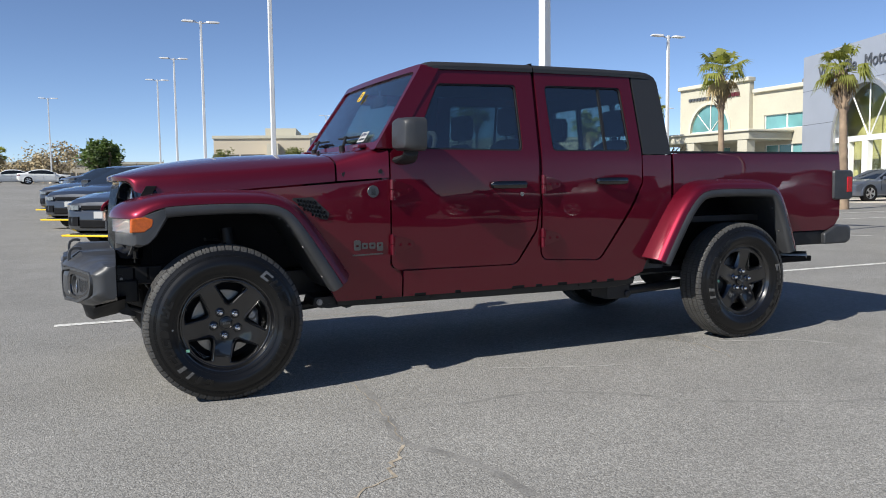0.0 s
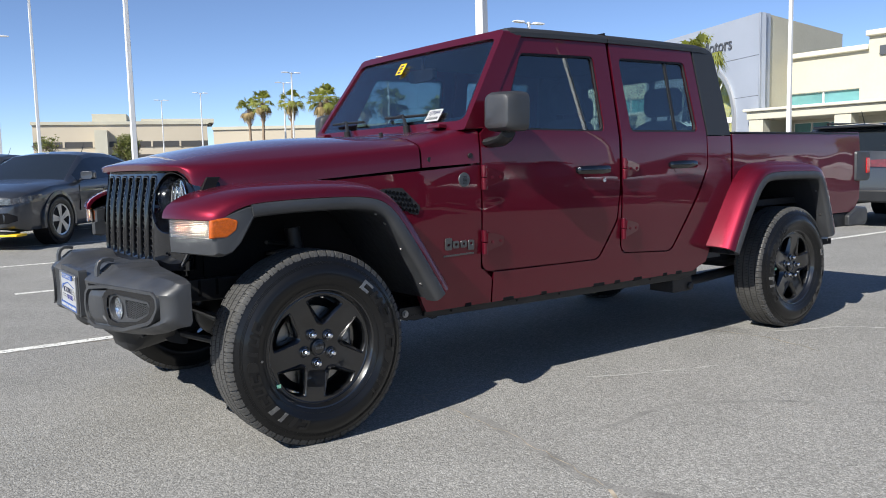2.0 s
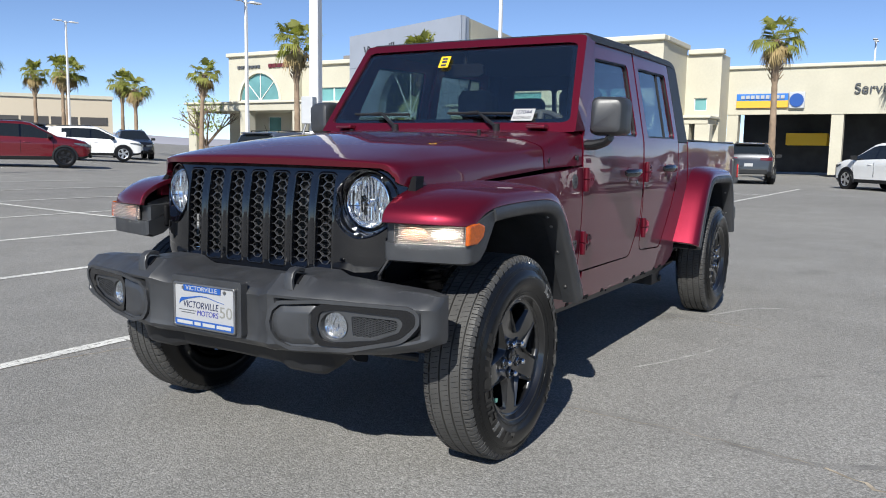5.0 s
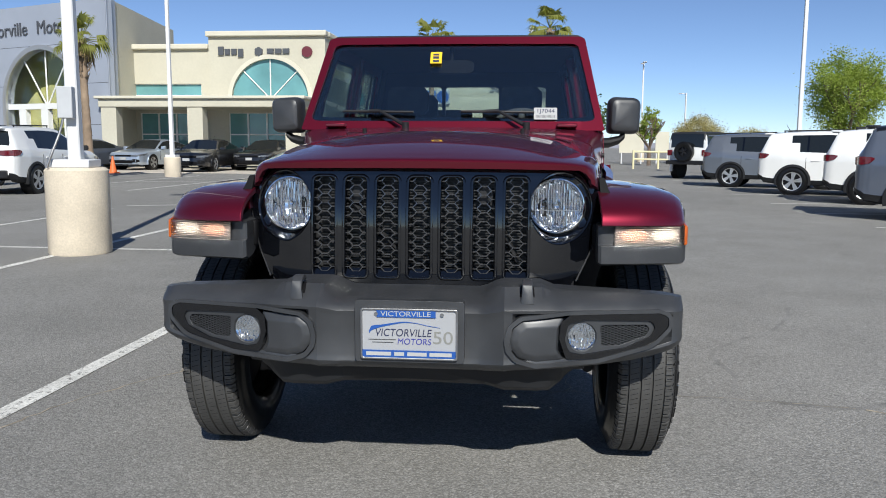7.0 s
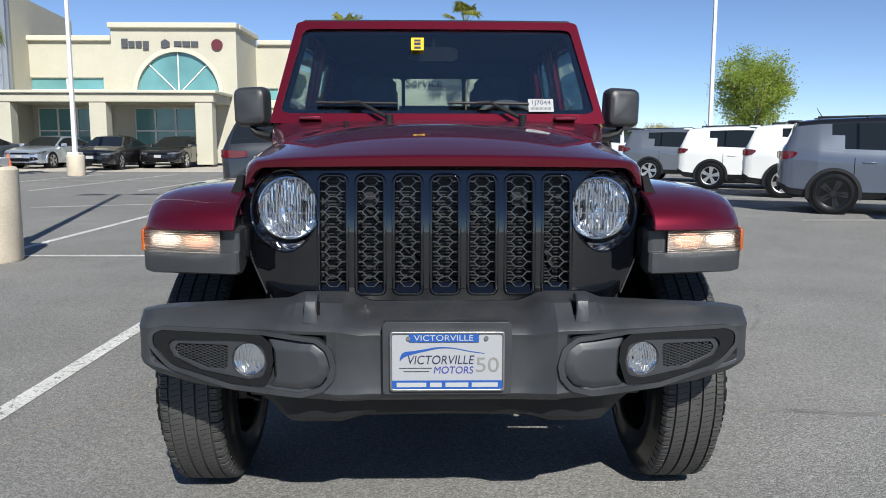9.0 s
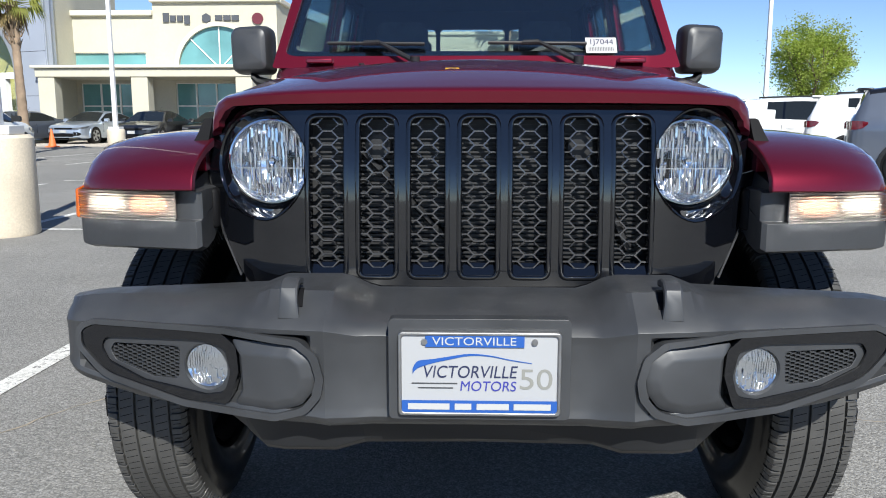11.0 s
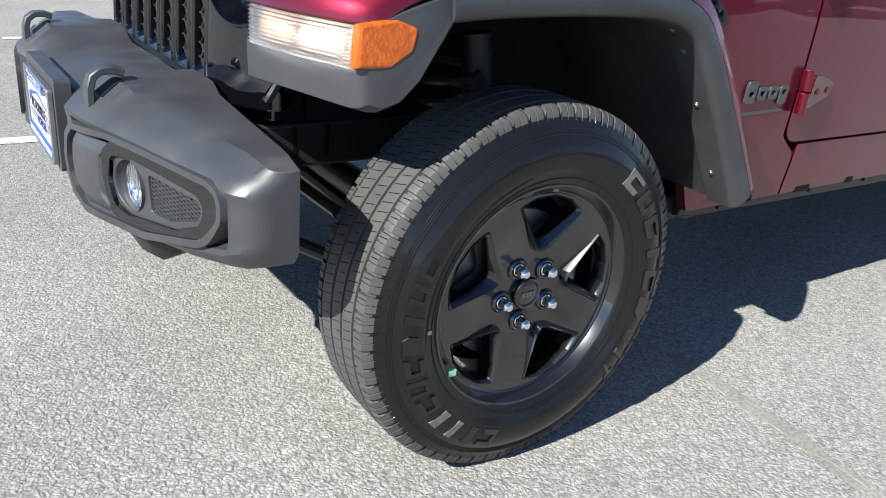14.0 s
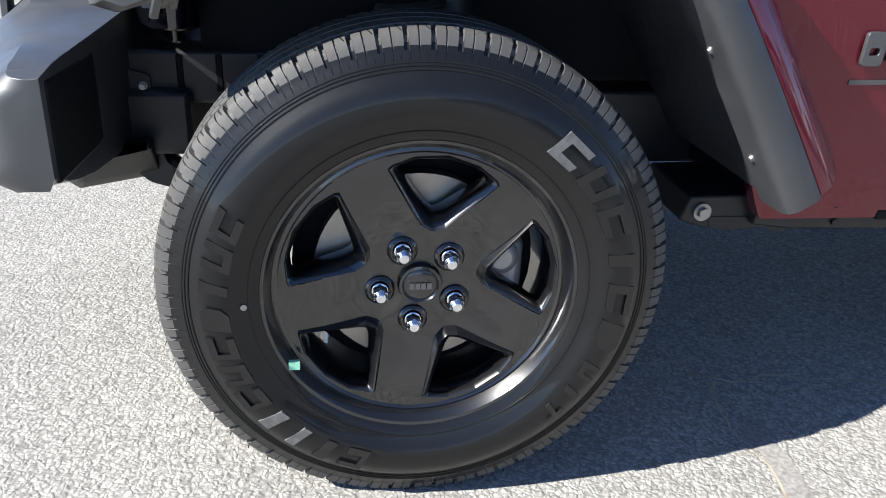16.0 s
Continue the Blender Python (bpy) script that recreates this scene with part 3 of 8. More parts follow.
for u, h in ((TC - 1.8, 3.1), (TC, 3.1), (TC + 1.8, 3.1)):
    q = [Vector(tower_place(d)(uu, 0)) for uu, d in ((u - 0.28, 0.05), (u + 0.28, 0.05), (u + 0.28, 0.33), (u - 0.28, 0.33))]
    loft(bm, [q, [p + Vector((0, 0, h)) for p in q]])
q = [Vector(tower_place(d)(uu, 2.95)) for uu, d in ((TC - TR, 0.04), (TC + TR, 0.04), (TC + TR, 0.33), (TC - TR, 0.33))]
loft(bm, [q, [p + Vector((0, 0, 0.3)) for p in q]])
for a in (55, 90, 125):
    rod(bm, tower_place(0.28)(TC, 3.1), tower_place(0.28)(TC + TR * math.cos(radians(a)), 3.1 + TR * math.sin(radians(a))), 0.04, seg=6)
part("showroom_frame", bm, M_MULLION, dealer)
part("showroom_back", plate([(1.0, 0), (TL - 1.0, 0), (TL - 1.0, 6.4), (1.0, 6.4)], [], tower_place(1.6), back), M_YELLOWWALL, dealer, "yellow showroom wall")
part("tower_side", plate([(0, 0), (8.6, 0), (8.6, 8.0), (0, 8.35)], [], lambda u, v: (TA.x + 0.35 + u, TA.y + 0.06 * u - 0.03, v), (0, 0.4, 0)), M_STUCCO, dealer)
part("tower_return", plate([(0, 0), (0.9, 0), (0.9, 8.35), (0, 8.35)], [], lambda u, v: (TA.x + u, TA.y - 0.06, v), (0, 0.03, 0)), M_PANEL, dealer)
part("tower_side", plate([(0, 0), (8, 0), (8, 8.35), (0, 8.35)], [], lambda u, v: (TB.x + 0.3 + u, TB.y + 0.02, v), (0, -0.4, 0)), M_STUCCO, dealer)
bm = bmesh.new()
vs_ = [bm.verts.new(p) for p in ((TA.x + 0.5, TA.y + 0.4, 7.9), (45.0, 21.2, 7.9), (48.0, 31.3, 7.9), (TB.x + 0.3, TB.y - 0.4, 7.9))]
bm.faces.new(vs_)
part("tower_roof", bm, M_ROOFUNIT, dealer)
mid = Vector(tower_place(-0.03)(TL * 0.55, 7.15))
tm = Matrix(((-tdir.x, 0, tout.x, mid.x), (-tdir.y, 0, tout.y, mid.y), (0, 1, 0, mid.z), (0, 0, 0, 1)))
for word, shift in (("Victorville", -1.45), ("Motors", 2.75)):
    text_part("tower_letter", word, 0.98, tm @ Matrix.Translation((shift, 0, 0)), M_SIGN, dealer, 0.03, "dark raised letters")

# far wing with the second arch
X2 = 41.0
wall_x("wall", X2, 36.6, 43.5, 0.0, 7.6, M_STUCCO, holes=[arch_loop(40.4, 4.4, 1.95), rect(38.3, 39.6, 0.6, 3.2), rect(41.0, 42.3, 0.6, 3.2)])
wall_x("wall", X2 + 0.35, 31.4, 36.6, 0.0, 6.75, M_STUCCO, holes=[rect(31.9, 35.6, 4.25, 5.2), rect(32.2, 35.5, 0.6, 3.2)])
cornice(X2, 36.6, 43.5, 7.6)
cornice(X2 + 0.35, 31.6, 36.4, 6.75)
arched_window(X2, 40.4, 4.4, 1.95)
window_in(X2, 38.3, 39.6, 0.6, 3.2, 1, 2)
window_in(X2, 41.0, 42.3, 0.6, 3.2, 1, 2)
window_in(X2 + 0.35, 31.9, 35.6, 4.25, 5.2, 2, 1)
window_in(X2 + 0.35, 32.2, 35.5, 0.6, 3.2, 3, 2)
canopy(37.6, X2 + 0.3, 33.2, 44.3, 3.45, 3.95, (33.8, 38.6, 43.8))
part("wall", boxed(X2 + 0.4, 50, 43.1, 43.5, 0, 7.6), M_STUCCO, dealer)
part("roof", boxed(X2 + 0.4, 50, 31.6, 43.3, 6.3, 6.5), M_ROOFUNIT, dealer)
part("roof_unit", boxed(44.5, 47.0, 32.8, 35.4, 6.5, 7.75), M_ROOFUNIT, dealer, bevel=0.05)
for k in range(7):
    part("sign_block", boxed(X2 - 0.1, X2 - 0.003, 42.5 - 0.33 * k - 0.25, 42.5 - 0.33 * k, 6.72, 6.92), M_SIGN, dealer, "dark sign block")
for k in range(5):
    part("sign_block", boxed(X2 - 0.1, X2 - 0.003, 39.4 - 0.40 * k - 0.32, 39.4 - 0.40 * k, 6.70, 6.98), M_SIGNRED, dealer, "red sign block")


# low beige buildings in the distance
def far_building(name, a, b, depth, z0, z1, bands, label):
    th = tagged(root(name), label, "building")
    a, b = Vector(a), Vector(b)
    d = (b - a).normalized()
    n = Vector((-d.y, d.x))
    L = (b - a).length

    def block(nm, u0, u1, d0, d1, za, zb, mat):
        bm = bmesh.new()
        q = [Vector((*(a + d * u + n * w), za)) for u, w in ((u0, d0), (u1, d0), (u1, d1), (u0, d1))]
        loft(bm, [q, [p + Vector((0, 0, zb - za)) for p in q]])
        part(nm, bm, mat, th)

    block("wall", 0, L, 0, depth, z0, z1, M_BEIGE)
    block("parapet", -0.2, L + 0.2, -0.25, depth + 0.2, z1, z1 + 0.5, M_STUCCO)
    for k, (u0, u1, za, zb) in enumerate(bands):
        block("window_band", u0 * L, u1 * L, -0.12, 0.1, za, zb, M_BAND)
        m_ = int((u1 - u0) * L / 4)
        for i in range(1, m_):
            u = u0 * L + (u1 - u0) * L * i / m_
            block("mullion", u - 0.15, u + 0.15, -0.2, -0.125, za, zb, M_BEIGE)
    return th, block, L


th, block, L = far_building("office_building", (20.0, 136.0), (45.0, 128.0), 20, 1.5, 9.0, ((0.0, 1.0, 5.4, 6.3), (0.05, 1.0, 2.9, 4.2)), "two-storey beige office block with dark window bands")
block("upper_storey", 0.32 * L, L * 0.52, 3, 18, 9.5, 10.9, M_STUCCO)
block("upper_storey", 0.60 * L, L * 1.05, 5, 18, 9.5, 10.2, M_STUCCO)
block("wall_return", 0.35 * L, 0.42 * L, -3, 0, 1.5, 8.0, M_STUCCO)
far_building("warehouse_building", (46.0, 128.0), (78.0, 108.0), 25, 1.5, 8.0, ((0.02, 0.98, 4.0, 5.2),), "long low beige building with a dark strip window")
far_building("warehouse_building", (-60.0, 190.0), (16.0, 185.0), 25, 2.0, 6.0, ((0.02, 0.98, 3.4, 4.2),), "distant low beige building")


# ---------------------------------------------------------------- the pickup truck
truck = tagged(root("pickup_truck", pose(0, 0.012, 0)), "maroon four-door pickup truck with black hardtop, parked on asphalt", "pickup truck")


def side_y(x, z):
    """Half width of the body side: a soft barrel below the belt line, leaning in above it, narrowing to the nose."""
    if z <= 1.255:
        y = 0.783 - 0.030 * ((z - 0.98) / 0.5) ** 2
    else:
        y = 0.774 - 0.190 * (z - 1.255)
    if x < 0.62:
        y -= 0.135 * min(1.0, (0.62 - x) / 1.05) ** 1.15
    return y


def side_plate(name, outline, holes, mat, parent, thick=0.03, zs=None, bevel=0.004, out=0.0, label="", both=True, grid=0.05, us=()):
    zs = zs if zs is not None else steps(0.3, 1.9, grid)
    obs = []
    bm = plate(outline, holes, lambda u, v: (u, -side_y(u, v) - out, v), (0, thick, 0), us=us, vs=zs)
    other = mirrored(bm) if both else None
    obs.append(part(name, bm, mat, parent, label, bevel=bevel, sharp=28))
    if both:
        obs.append(part(name, other, mat, parent, label, bevel=bevel, sharp=28))
    return obs


# hood: rings of half profiles, from the grille to the cowl
def hood_ring(x, hw, zc, zs, zl, flat=0.62):
    half = [(hw + 0.004, zl), (hw + 0.002, zl + 0.35 * (zs - zl)), (hw - 0.004, zs - 0.018), (hw - 0.016, zs - 0.002), (hw - 0.04, zs + 0.010)]
    n = 9
    for i in range(1, n + 1):
        f = i / n
        y = (hw - 0.04) * (1 - f)
        s = 1 - (y / (hw - 0.04)) ** 2
        z = zs + 0.010 + (zc - zs - 0.010) * (s ** 0.62)
        half.append((y, z))
    left = [Vector((x, -y, z)) for y, z in half]
    right = [Vector((x, y, z)) for y, z in reversed(half[:-1])]
    return left + right


HOOD = [(-0.478, 0.588, 1.126, 1.110, 1.074), (-0.482, 0.602, 1.150, 1.124, 1.066), (-0.472, 0.610, 1.158, 1.129, 1.060), (-0.435, 0.618, 1.169, 1.134, 1.050), (-0.38, 0.626, 1.184, 1.138, 1.040),
        (-0.25, 0.638, 1.214, 1.144, 1.042), (-0.05, 0.655, 1.244, 1.156, 1.056), (0.20, 0.672, 1.265, 1.172, 1.074), (0.45, 0.688, 1.275, 1.192, 1.092), (0.652, 0.699, 1.279, 1.210, 1.107)]


def hood_bmesh(rows):
    bm = bmesh.new()
    outer = [hood_ring(*r) for r in rows]
    # the nose is bowed in plan, as the grille is
    for ring in outer:
        for v in ring:
            v.x += 0.092 * (max(0.0, abs(v.y) - 0.36) / 0.24) ** 2 * min(1.0, max(0.0, (-0.14 - v.x) / 0.33))
    loft(bm, outer, closed=False, caps=False)
    thicken(bm, 0.02)
    return bm


def curved_rows(rows, n):
    """Smooth in-between rows."""
    a = np.array(rows)
    out = []
    for i in range(len(rows) - 1):
        p0, p1, p2, p3 = a[max(0, i - 1)], a[i], a[i + 1], a[min(len(rows) - 1, i + 2)]
        for k in range(n):
            t = k / n
            out.append(tuple(0.5 * ((2 * p1) + (-p0 + p2) * t + (2 * p0 - 5 * p1 + 4 * p2 - p3) * t * t + (-p0 + 3 * p1 - 3 * p2 + p3) * t ** 3)))
    out.append(tuple(a[-1]))
    return out


hood = part("hood", hood_bmesh(HOOD[:1] + curved_rows(HOOD[1:], 3)), M_PAINT, truck, "maroon pearl hood")
COWL = [(0.662, 0.700, 1.279, 1.212, 1.108), (0.74, 0.716, 1.288, 1.236, 1.113), (0.82, 0.740, 1.296, 1.262, 1.118), (0.88, 0.758, 1.298, 1.276, 1.121), (0.945, 0.772, 1.298, 1.284, 1.125)]
part("cowl", hood_bmesh(COWL), M_PAINT, truck)

# front fender sides between hood line and flare, down to the sill behind the front wheel
fender_outline = rounded([(-0.40, 1.022), (0.20, 1.066), (0.945, 1.116), (0.945, 0.62, 0.03), (1.02, 0.565, 0.03), (1.02, 0.440), (0.632, 0.440, 0.01), (0.615, 0.472), (0.50, 0.73), (0.43, 0.87), (0.32, 0.975), (-0.40, 0.975)])
side_plate("fender_panel", fender_outline, [], M_PAINT, truck, us=steps(-0.4, 0.62, 0.1))

# doors
front_door = rounded([(0.955, 0.60, 0.06), (1.765, 0.592, 0.07), (1.905, 0.80, 0.10), (1.928, 1.00, 0.2), (1.928, 1.772, 0.02), (1.248, 1.750, 0.02), (0.998, 1.300, 0.02), (0.955, 1.262, 0.02)])
front_window = rounded([(1.150, 1.285, 0.03), (1.823, 1.278, 0.035), (1.813, 1.684, 0.035), (1.285, 1.672, 0.04), (1.160, 1.42, 0.05)])
rear_door = rounded([(1.952, 0.612, 0.06), (2.385, 0.588, 0.07), (2.62, 0.92, 0.25), (2.712, 1.08, 0.08), (2.712, 1.30), (2.678, 1.782, 0.02), (1.952, 1.773, 0.02)])
rear_window = rounded([(2.035, 1.278, 0.035), (2.632, 1.280, 0.035), (2.598, 1.694, 0.035), (2.015, 1.688, 0.035)])
fd = side_plate("front_door", front_door, [front_window], M_PAINT, truck)
rd = side_plate("rear_door", rear_door, [rear_window], M_PAINT, truck)
for side, doors in ((-1, (fd[0], rd[0])), (1, (fd[1], rd[1]))):
    for door, win in zip(doors, (front_window, rear_window)):
        grow = [(u, v) for u, v in win]
        cu, cv = sum(p[0] for p in grow) / len(grow), sum(p[1] for p in grow) / len(grow)
        big = [(cu + (u - cu) * 1.02, cv + (v - cv) * 1.03) for u, v in grow]
        small = [(cu + (u - cu) * 0.975, cv + (v - cv) * 0.955) for u, v in grow]
        part("window_glass", plate(big, [], lambda u, v: (u, side * (side_y(u, v) - 0.016), v), (0, -side * 0.004, 0), vs=steps(1.2, 1.8, 0.05)), M_GLASS_DARK, door, "tinted glass", shadow=False)
        part("window_seal", plate(grow, [small], lambda u, v: (u, side * (side_y(u, v) - 0.006), v), (0, -side * 0.010, 0), vs=steps(1.2, 1.8, 0.05)), M_TRIM, door, "black rubber seal")
    part("window_divider", plate([(2.432, 1.28), (2.450, 1.28), (2.438, 1.69), (2.420, 1.69)], [], lambda u, v: (u, side * (side_y(u, v) - 0.010), v), (0, -side * 0.012, 0)), M_TRIM, doors[1], "black divider bar")

# sill and rear corner of the cab, bed side
cab_outline = rounded([(1.03, 0.440), (2.62, 0.440, 0.02), (2.745, 0.49), (2.86, 0.80), (2.955, 0.93), (2.955, 1.256), (2.722, 1.256), (2.722, 1.07, 0.08), (2.63, 0.90, 0.25), (2.395, 0.580, 0.08), (1.962, 0.604, 0.07), (1.939, 0.66, 0.02), (1.939, 0.98, 0.1),
                       (1.915, 0.79, 0.1), (1.775, 0.585, 0.08), (1.03, 0.590)])
side_plate("cab_side", cab_outline, [], M_PAINT, truck)
side_plate("door_jamb", [(0.915, 0.50), (2.74, 0.50), (2.90, 0.95), (2.90, 1.20), (0.915, 1.20)], [], M_PAINT, truck, thick=0.004, out=-0.034)
side_plate("door_pillar", [(1.90, 0.60), (1.98, 0.60), (1.98, 1.74), (1.90, 1.74)], [], M_PAINT, truck, out=-0.024)
bed_outline = rounded([(2.982, 0.90), (3.10, 1.02, 0.05), (3.30, 1.06, 0.05), (3.75, 1.05, 0.05), (3.90, 0.90, 0.05), (3.97, 0.705), (4.50, 0.705, 0.06), (4.572, 0.80, 0.05), (4.560, 1.290, 0.012), (2.975, 1.268, 0.012)])
side_plate("bed_side", bed_outline, [], M_PAINT, truck, thick=0.06)
side_plate("bed_gap_filler", [(2.930, 0.85), (2.995, 0.85), (2.995, 1.24), (2.930, 1.24)], [], M_UNDER_SHADE, truck, out=-0.04)
part("bed_rail_cap", boxed(2.985, 4.545, -0.775, -0.715, 1.272, 1.284), M_TRIM, truck, bevel=0.004)
part("bed_rail_cap", boxed(2.985, 4.545, 0.715, 0.775, 1.272, 1.284), M_TRIM, truck, bevel=0.004)
part("bed_floor", boxed(2.99, 4.54, -0.72, 0.72, 0.80, 0.84), M_TRIM, truck)
part("bed_front_wall", boxed(2.985, 3.02, -0.72, 0.72, 0.80, 1.262), M_PAINT, truck)
part("tailgate", boxed(4.545, 4.60, -0.735, 0.735, 0.74, 1.285), M_PAINT, truck, bevel=0.012)

# windscreen frame, raked
SLOPE = (0.300, 0.445)


def screen_place(y, s):
    return (0.850 + SLOPE[0] * s + 0.020 * (y / 0.7) ** 2, y, 1.300 + SLOPE[1] * s)


outer = rounded([(-0.768, -0.04, 0.02), (0.768, -0.04, 0.02), (0.684, 1.085, 0.05), (-0.684, 1.085, 0.05)])
inner = rounded([(-0.727, 0.062, 0.06), (0.727, 0.062, 0.06), (0.648, 0.995, 0.06), (-0.648, 0.995, 0.06)])
frame_ob = part("windscreen_frame", plate(outer, [inner], screen_place, (0.125, 0, 0.005), us=steps(-0.75, 0.75, 0.1), vs=steps(0, 1, 0.25)), M_PAINT, truck, bevel=0.012, seg=3)
bigger = [(u * 1.02, 0.5 + (v - 0.5) * 1.03) for u, v in inner]
band = [(u * 0.955, 0.5 + (v - 0.5) * 0.90) for u, v in inner]
part("windscreen", plate(bigger, [], lambda u, v: Vector(screen_place(u, v)) + Vector((0.012, 0, 0)), (0.005, 0, 0), us=steps(-0.75, 0.75, 0.1)), M_GLASS_FRONT, truck, "large windscreen", shadow=False)
part("screen_border", plate(inner, [band], lambda u, v: Vector(screen_place(u, v)) + Vector((0.019, 0, 0)), (0.003, 0, 0), us=steps(-0.75, 0.75, 0.1)), M_GLOSSBLACK, truck, "black ceramic border")


# roof
def roof_ring(x, hw, zs, zc, drop=0.0):
    half = [(hw + 0.006, zs - 0.030), (hw + 0.006, zs - 0.008), (hw - 0.004, zs + 0.006), (hw - 0.03, zs + 0.018)]
    for i in range(1, 8):
        y = (hw - 0.03) * (1 - i / 7)
        half.append((y, zs + 0.018 + (zc - zs - 0.018) * (1 - (y / hw) ** 2)))
    return [Vector((x, -y, z)) for y, z in half] + [Vector((x, y, z)) for y, z in reversed(half[:-1])]


for rows in ([(1.215, 0.676, 1.762, 1.778), (1.225, 0.680, 1.775, 1.790), (1.27, 0.683, 1.783, 1.803), (1.55, 0.682, 1.790, 1.824), (1.937, 0.680, 1.795, 1.838)],
             [(1.946, 0.680, 1.795, 1.838), (2.40, 0.678, 1.797, 1.838), (2.78, 0.676, 1.795, 1.832), (2.85, 0.673, 1.788, 1.824), (2.895, 0.668, 1.770, 1.800), (2.912, 0.662, 1.745, 1.770)]):
    bm = bmesh.new()
    loft(bm, [roof_ring(*r) for r in rows], closed=False, caps=False)
    thicken(bm, 0.025)
    part("roof_panel", bm, M_HARDTOP, truck, "black hardtop panel")
part("roof_seam", boxed(1.936, 1.947, -0.66, 0.66, 1.78, 1.822), M_UNDER_SHADE, truck)
quarter = rounded([(2.730, 1.262), (2.958, 1.262, 0.01), (2.905, 1.74, 0.03), (2.880, 1.782, 0.03), (2.694, 1.782)])
side_plate("hardtop_quarter", quarter, [], M_HARDTOP, truck, thick=0.04, label="black hardtop corner")
rear_hole = [rounded([(y0, 1.33, 0.03), (y1, 1.33, 0.03), (y1, 1.64, 0.03), (y0, 1.64, 0.03)]) for y0, y1 in ((-0.55, -0.225), (-0.20, 0.20), (0.225, 0.55))]
part("cab_back", plate([(-0.73, 0.60), (0.73, 0.60), (0.73, 1.26), (0.655, 1.78), (-0.655, 1.78), (-0.73, 1.26)], rear_hole, lambda u, v: (2.945 - 0.10 * max(0, v - 1.26), u, v), (-0.03, 0, 0)), M_HARDTOP, truck)
part("rear_window", plate([(-0.56, 1.32), (0.56, 1.32), (0.56, 1.65), (-0.56, 1.65)], [], lambda u, v: (2.930 - 0.10 * max(0, v - 1.26), u, v), (-0.004, 0, 0)), M_GLASS_FRONT, truck, "clear rear glass", shadow=False)

# cabin
part("cabin_floor", boxed(0.95, 2.94, -0.72, 0.72, 0.50, 0.56), M_INTERIOR, truck)
bm = bmesh.new()
loft(bm, [[Vector((x, y, z)) for x, z in ((0.92, 0.85), (0.93, 1.27), (1.02, 1.305), (1.14, 1.29), (1.20, 1.22), (1.22, 0.90))] for y in (-0.70, -0.45, 0.0, 0.45, 0.70)])
part("dashboard", bm, M_INTERIOR, truck)
part("headliner", boxed(1.22, 2.86, -0.64, 0.64, 1.745, 1.762), M_INTERIOR, truck)
bm = bmesh.new()
sections = []
wheel_axis = Matrix.Translation((1.30, -0.36, 1.24)) @ Matrix.Rotation(radians(-62), 4, "Y")
for i in range(32):
    a = 2 * math.pi * i / 32
    sections.append([wheel_axis @ Vector(((0.185 + 0.016 * math.cos(b)) * math.cos(a), (0.185 + 0.016 * math.cos(b)) * math.sin(a), 0.016 * math.sin(b))) for b in [2 * math.pi * k / 8 for k in range(8)]])
sections.append(sections[0])
loft(bm, sections, caps=False)
bmesh.ops.remove_doubles(bm, verts=bm.verts, dist=0.0005)
for a in (0.0, 2.2, 4.1):
    rod(bm, wheel_axis @ Vector((0, 0, 0)), wheel_axis @ Vector((0.18 * math.cos(a), 0.18 * math.sin(a), 0)), 0.018, seg=8)
part("steering_wheel", bm, M_INTERIOR, truck)
for sx, sy in ((1.62, -0.36), (1.62, 0.36), (2.45, -0.38), (2.45, 0.38)):
    bm = bmesh.new()
    back = []
    for z, w, d in ((0.80, 0.24, 0.10), (1.0, 0.25, 0.10), (1.22, 0.235, 0.085), (1.33, 0.19, 0.06), (1.37, 0.10, 0.03)):
        xo = sx + 0.20 + 0.22 * (z - 0.8)
        back.append([Vector((xo + d * px, sy + w * py, z)) for px, py in ((-0.5, -0.8), (-0.35, -1), (0.4, -1), (0.5, -0.8), (0.5, 0.8), (0.4, 1), (-0.35, 1), (-0.5, 0.8))])
    loft(bm, back)
    seat = part("seat_back", bm, M_SEAT, truck)
    bm = bmesh.new()
    loft(bm, [[Vector((sx + 0.345 + 0.045 * px, sy + w * py, z)) for px, py in ((-1, -0.7), (-0.6, -1), (0.6, -1), (1, -0.7), (1, 0.7), (0.6, 1), (-0.6, 1), (-1, 0.7))] for z, w in ((1.40, 0.10), (1.43, 0.13), (1.54, 0.13), (1.575, 0.10))])
    rod(bm, (sx + 0.34, sy - 0.05, 1.33), (sx + 0.345, sy - 0.05, 1.45), 0.007, seg=6)
    rod(bm, (sx + 0.34, sy + 0.05, 1.33), (sx + 0.345, sy + 0.05, 1.45), 0.007, seg=6)
    part("headrest", bm, M_SEAT, seat)
    part("seat_cushion", boxed(sx - 0.27, sx + 0.22, sy - 0.25, sy + 0.25, 0.70, 0.86), M_SEAT, truck, bevel=0.05, seg=3)
bm = bmesh.new()
loft(bm, [[Vector((x, 0.02 + 0.12 * py, 1.625 + 0.034 * pz)) for py, pz in ((-1, -0.6), (-0.8, -1), (0.8, -1), (1, -0.6), (1, 0.6), (0.8, 1), (-0.8, 1), (-1, 0.6))] for x in (1.17, 1.20)])
rod(bm, (1.19, 0.02, 1.65), (1.20, 0.02, 1.74), 0.012, seg=8)
part("inside_mirror", bm, M_UNDER_SHADE, truck)

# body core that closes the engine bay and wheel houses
part("engine_bay", boxed(-0.36, 0.90, -0.44, 0.44, 0.62, 1.02), M_UNDER_SHADE, truck)
part("firewall", boxed(0.90, 0.945, -0.74, 0.74, 0.50, 1.26), M_UNDER_SHADE, truck)


# ---- grille
def grille_x(y, z):
    """The grille leans back a little, and more above a fold at lamp height."""
    ay = abs(y)
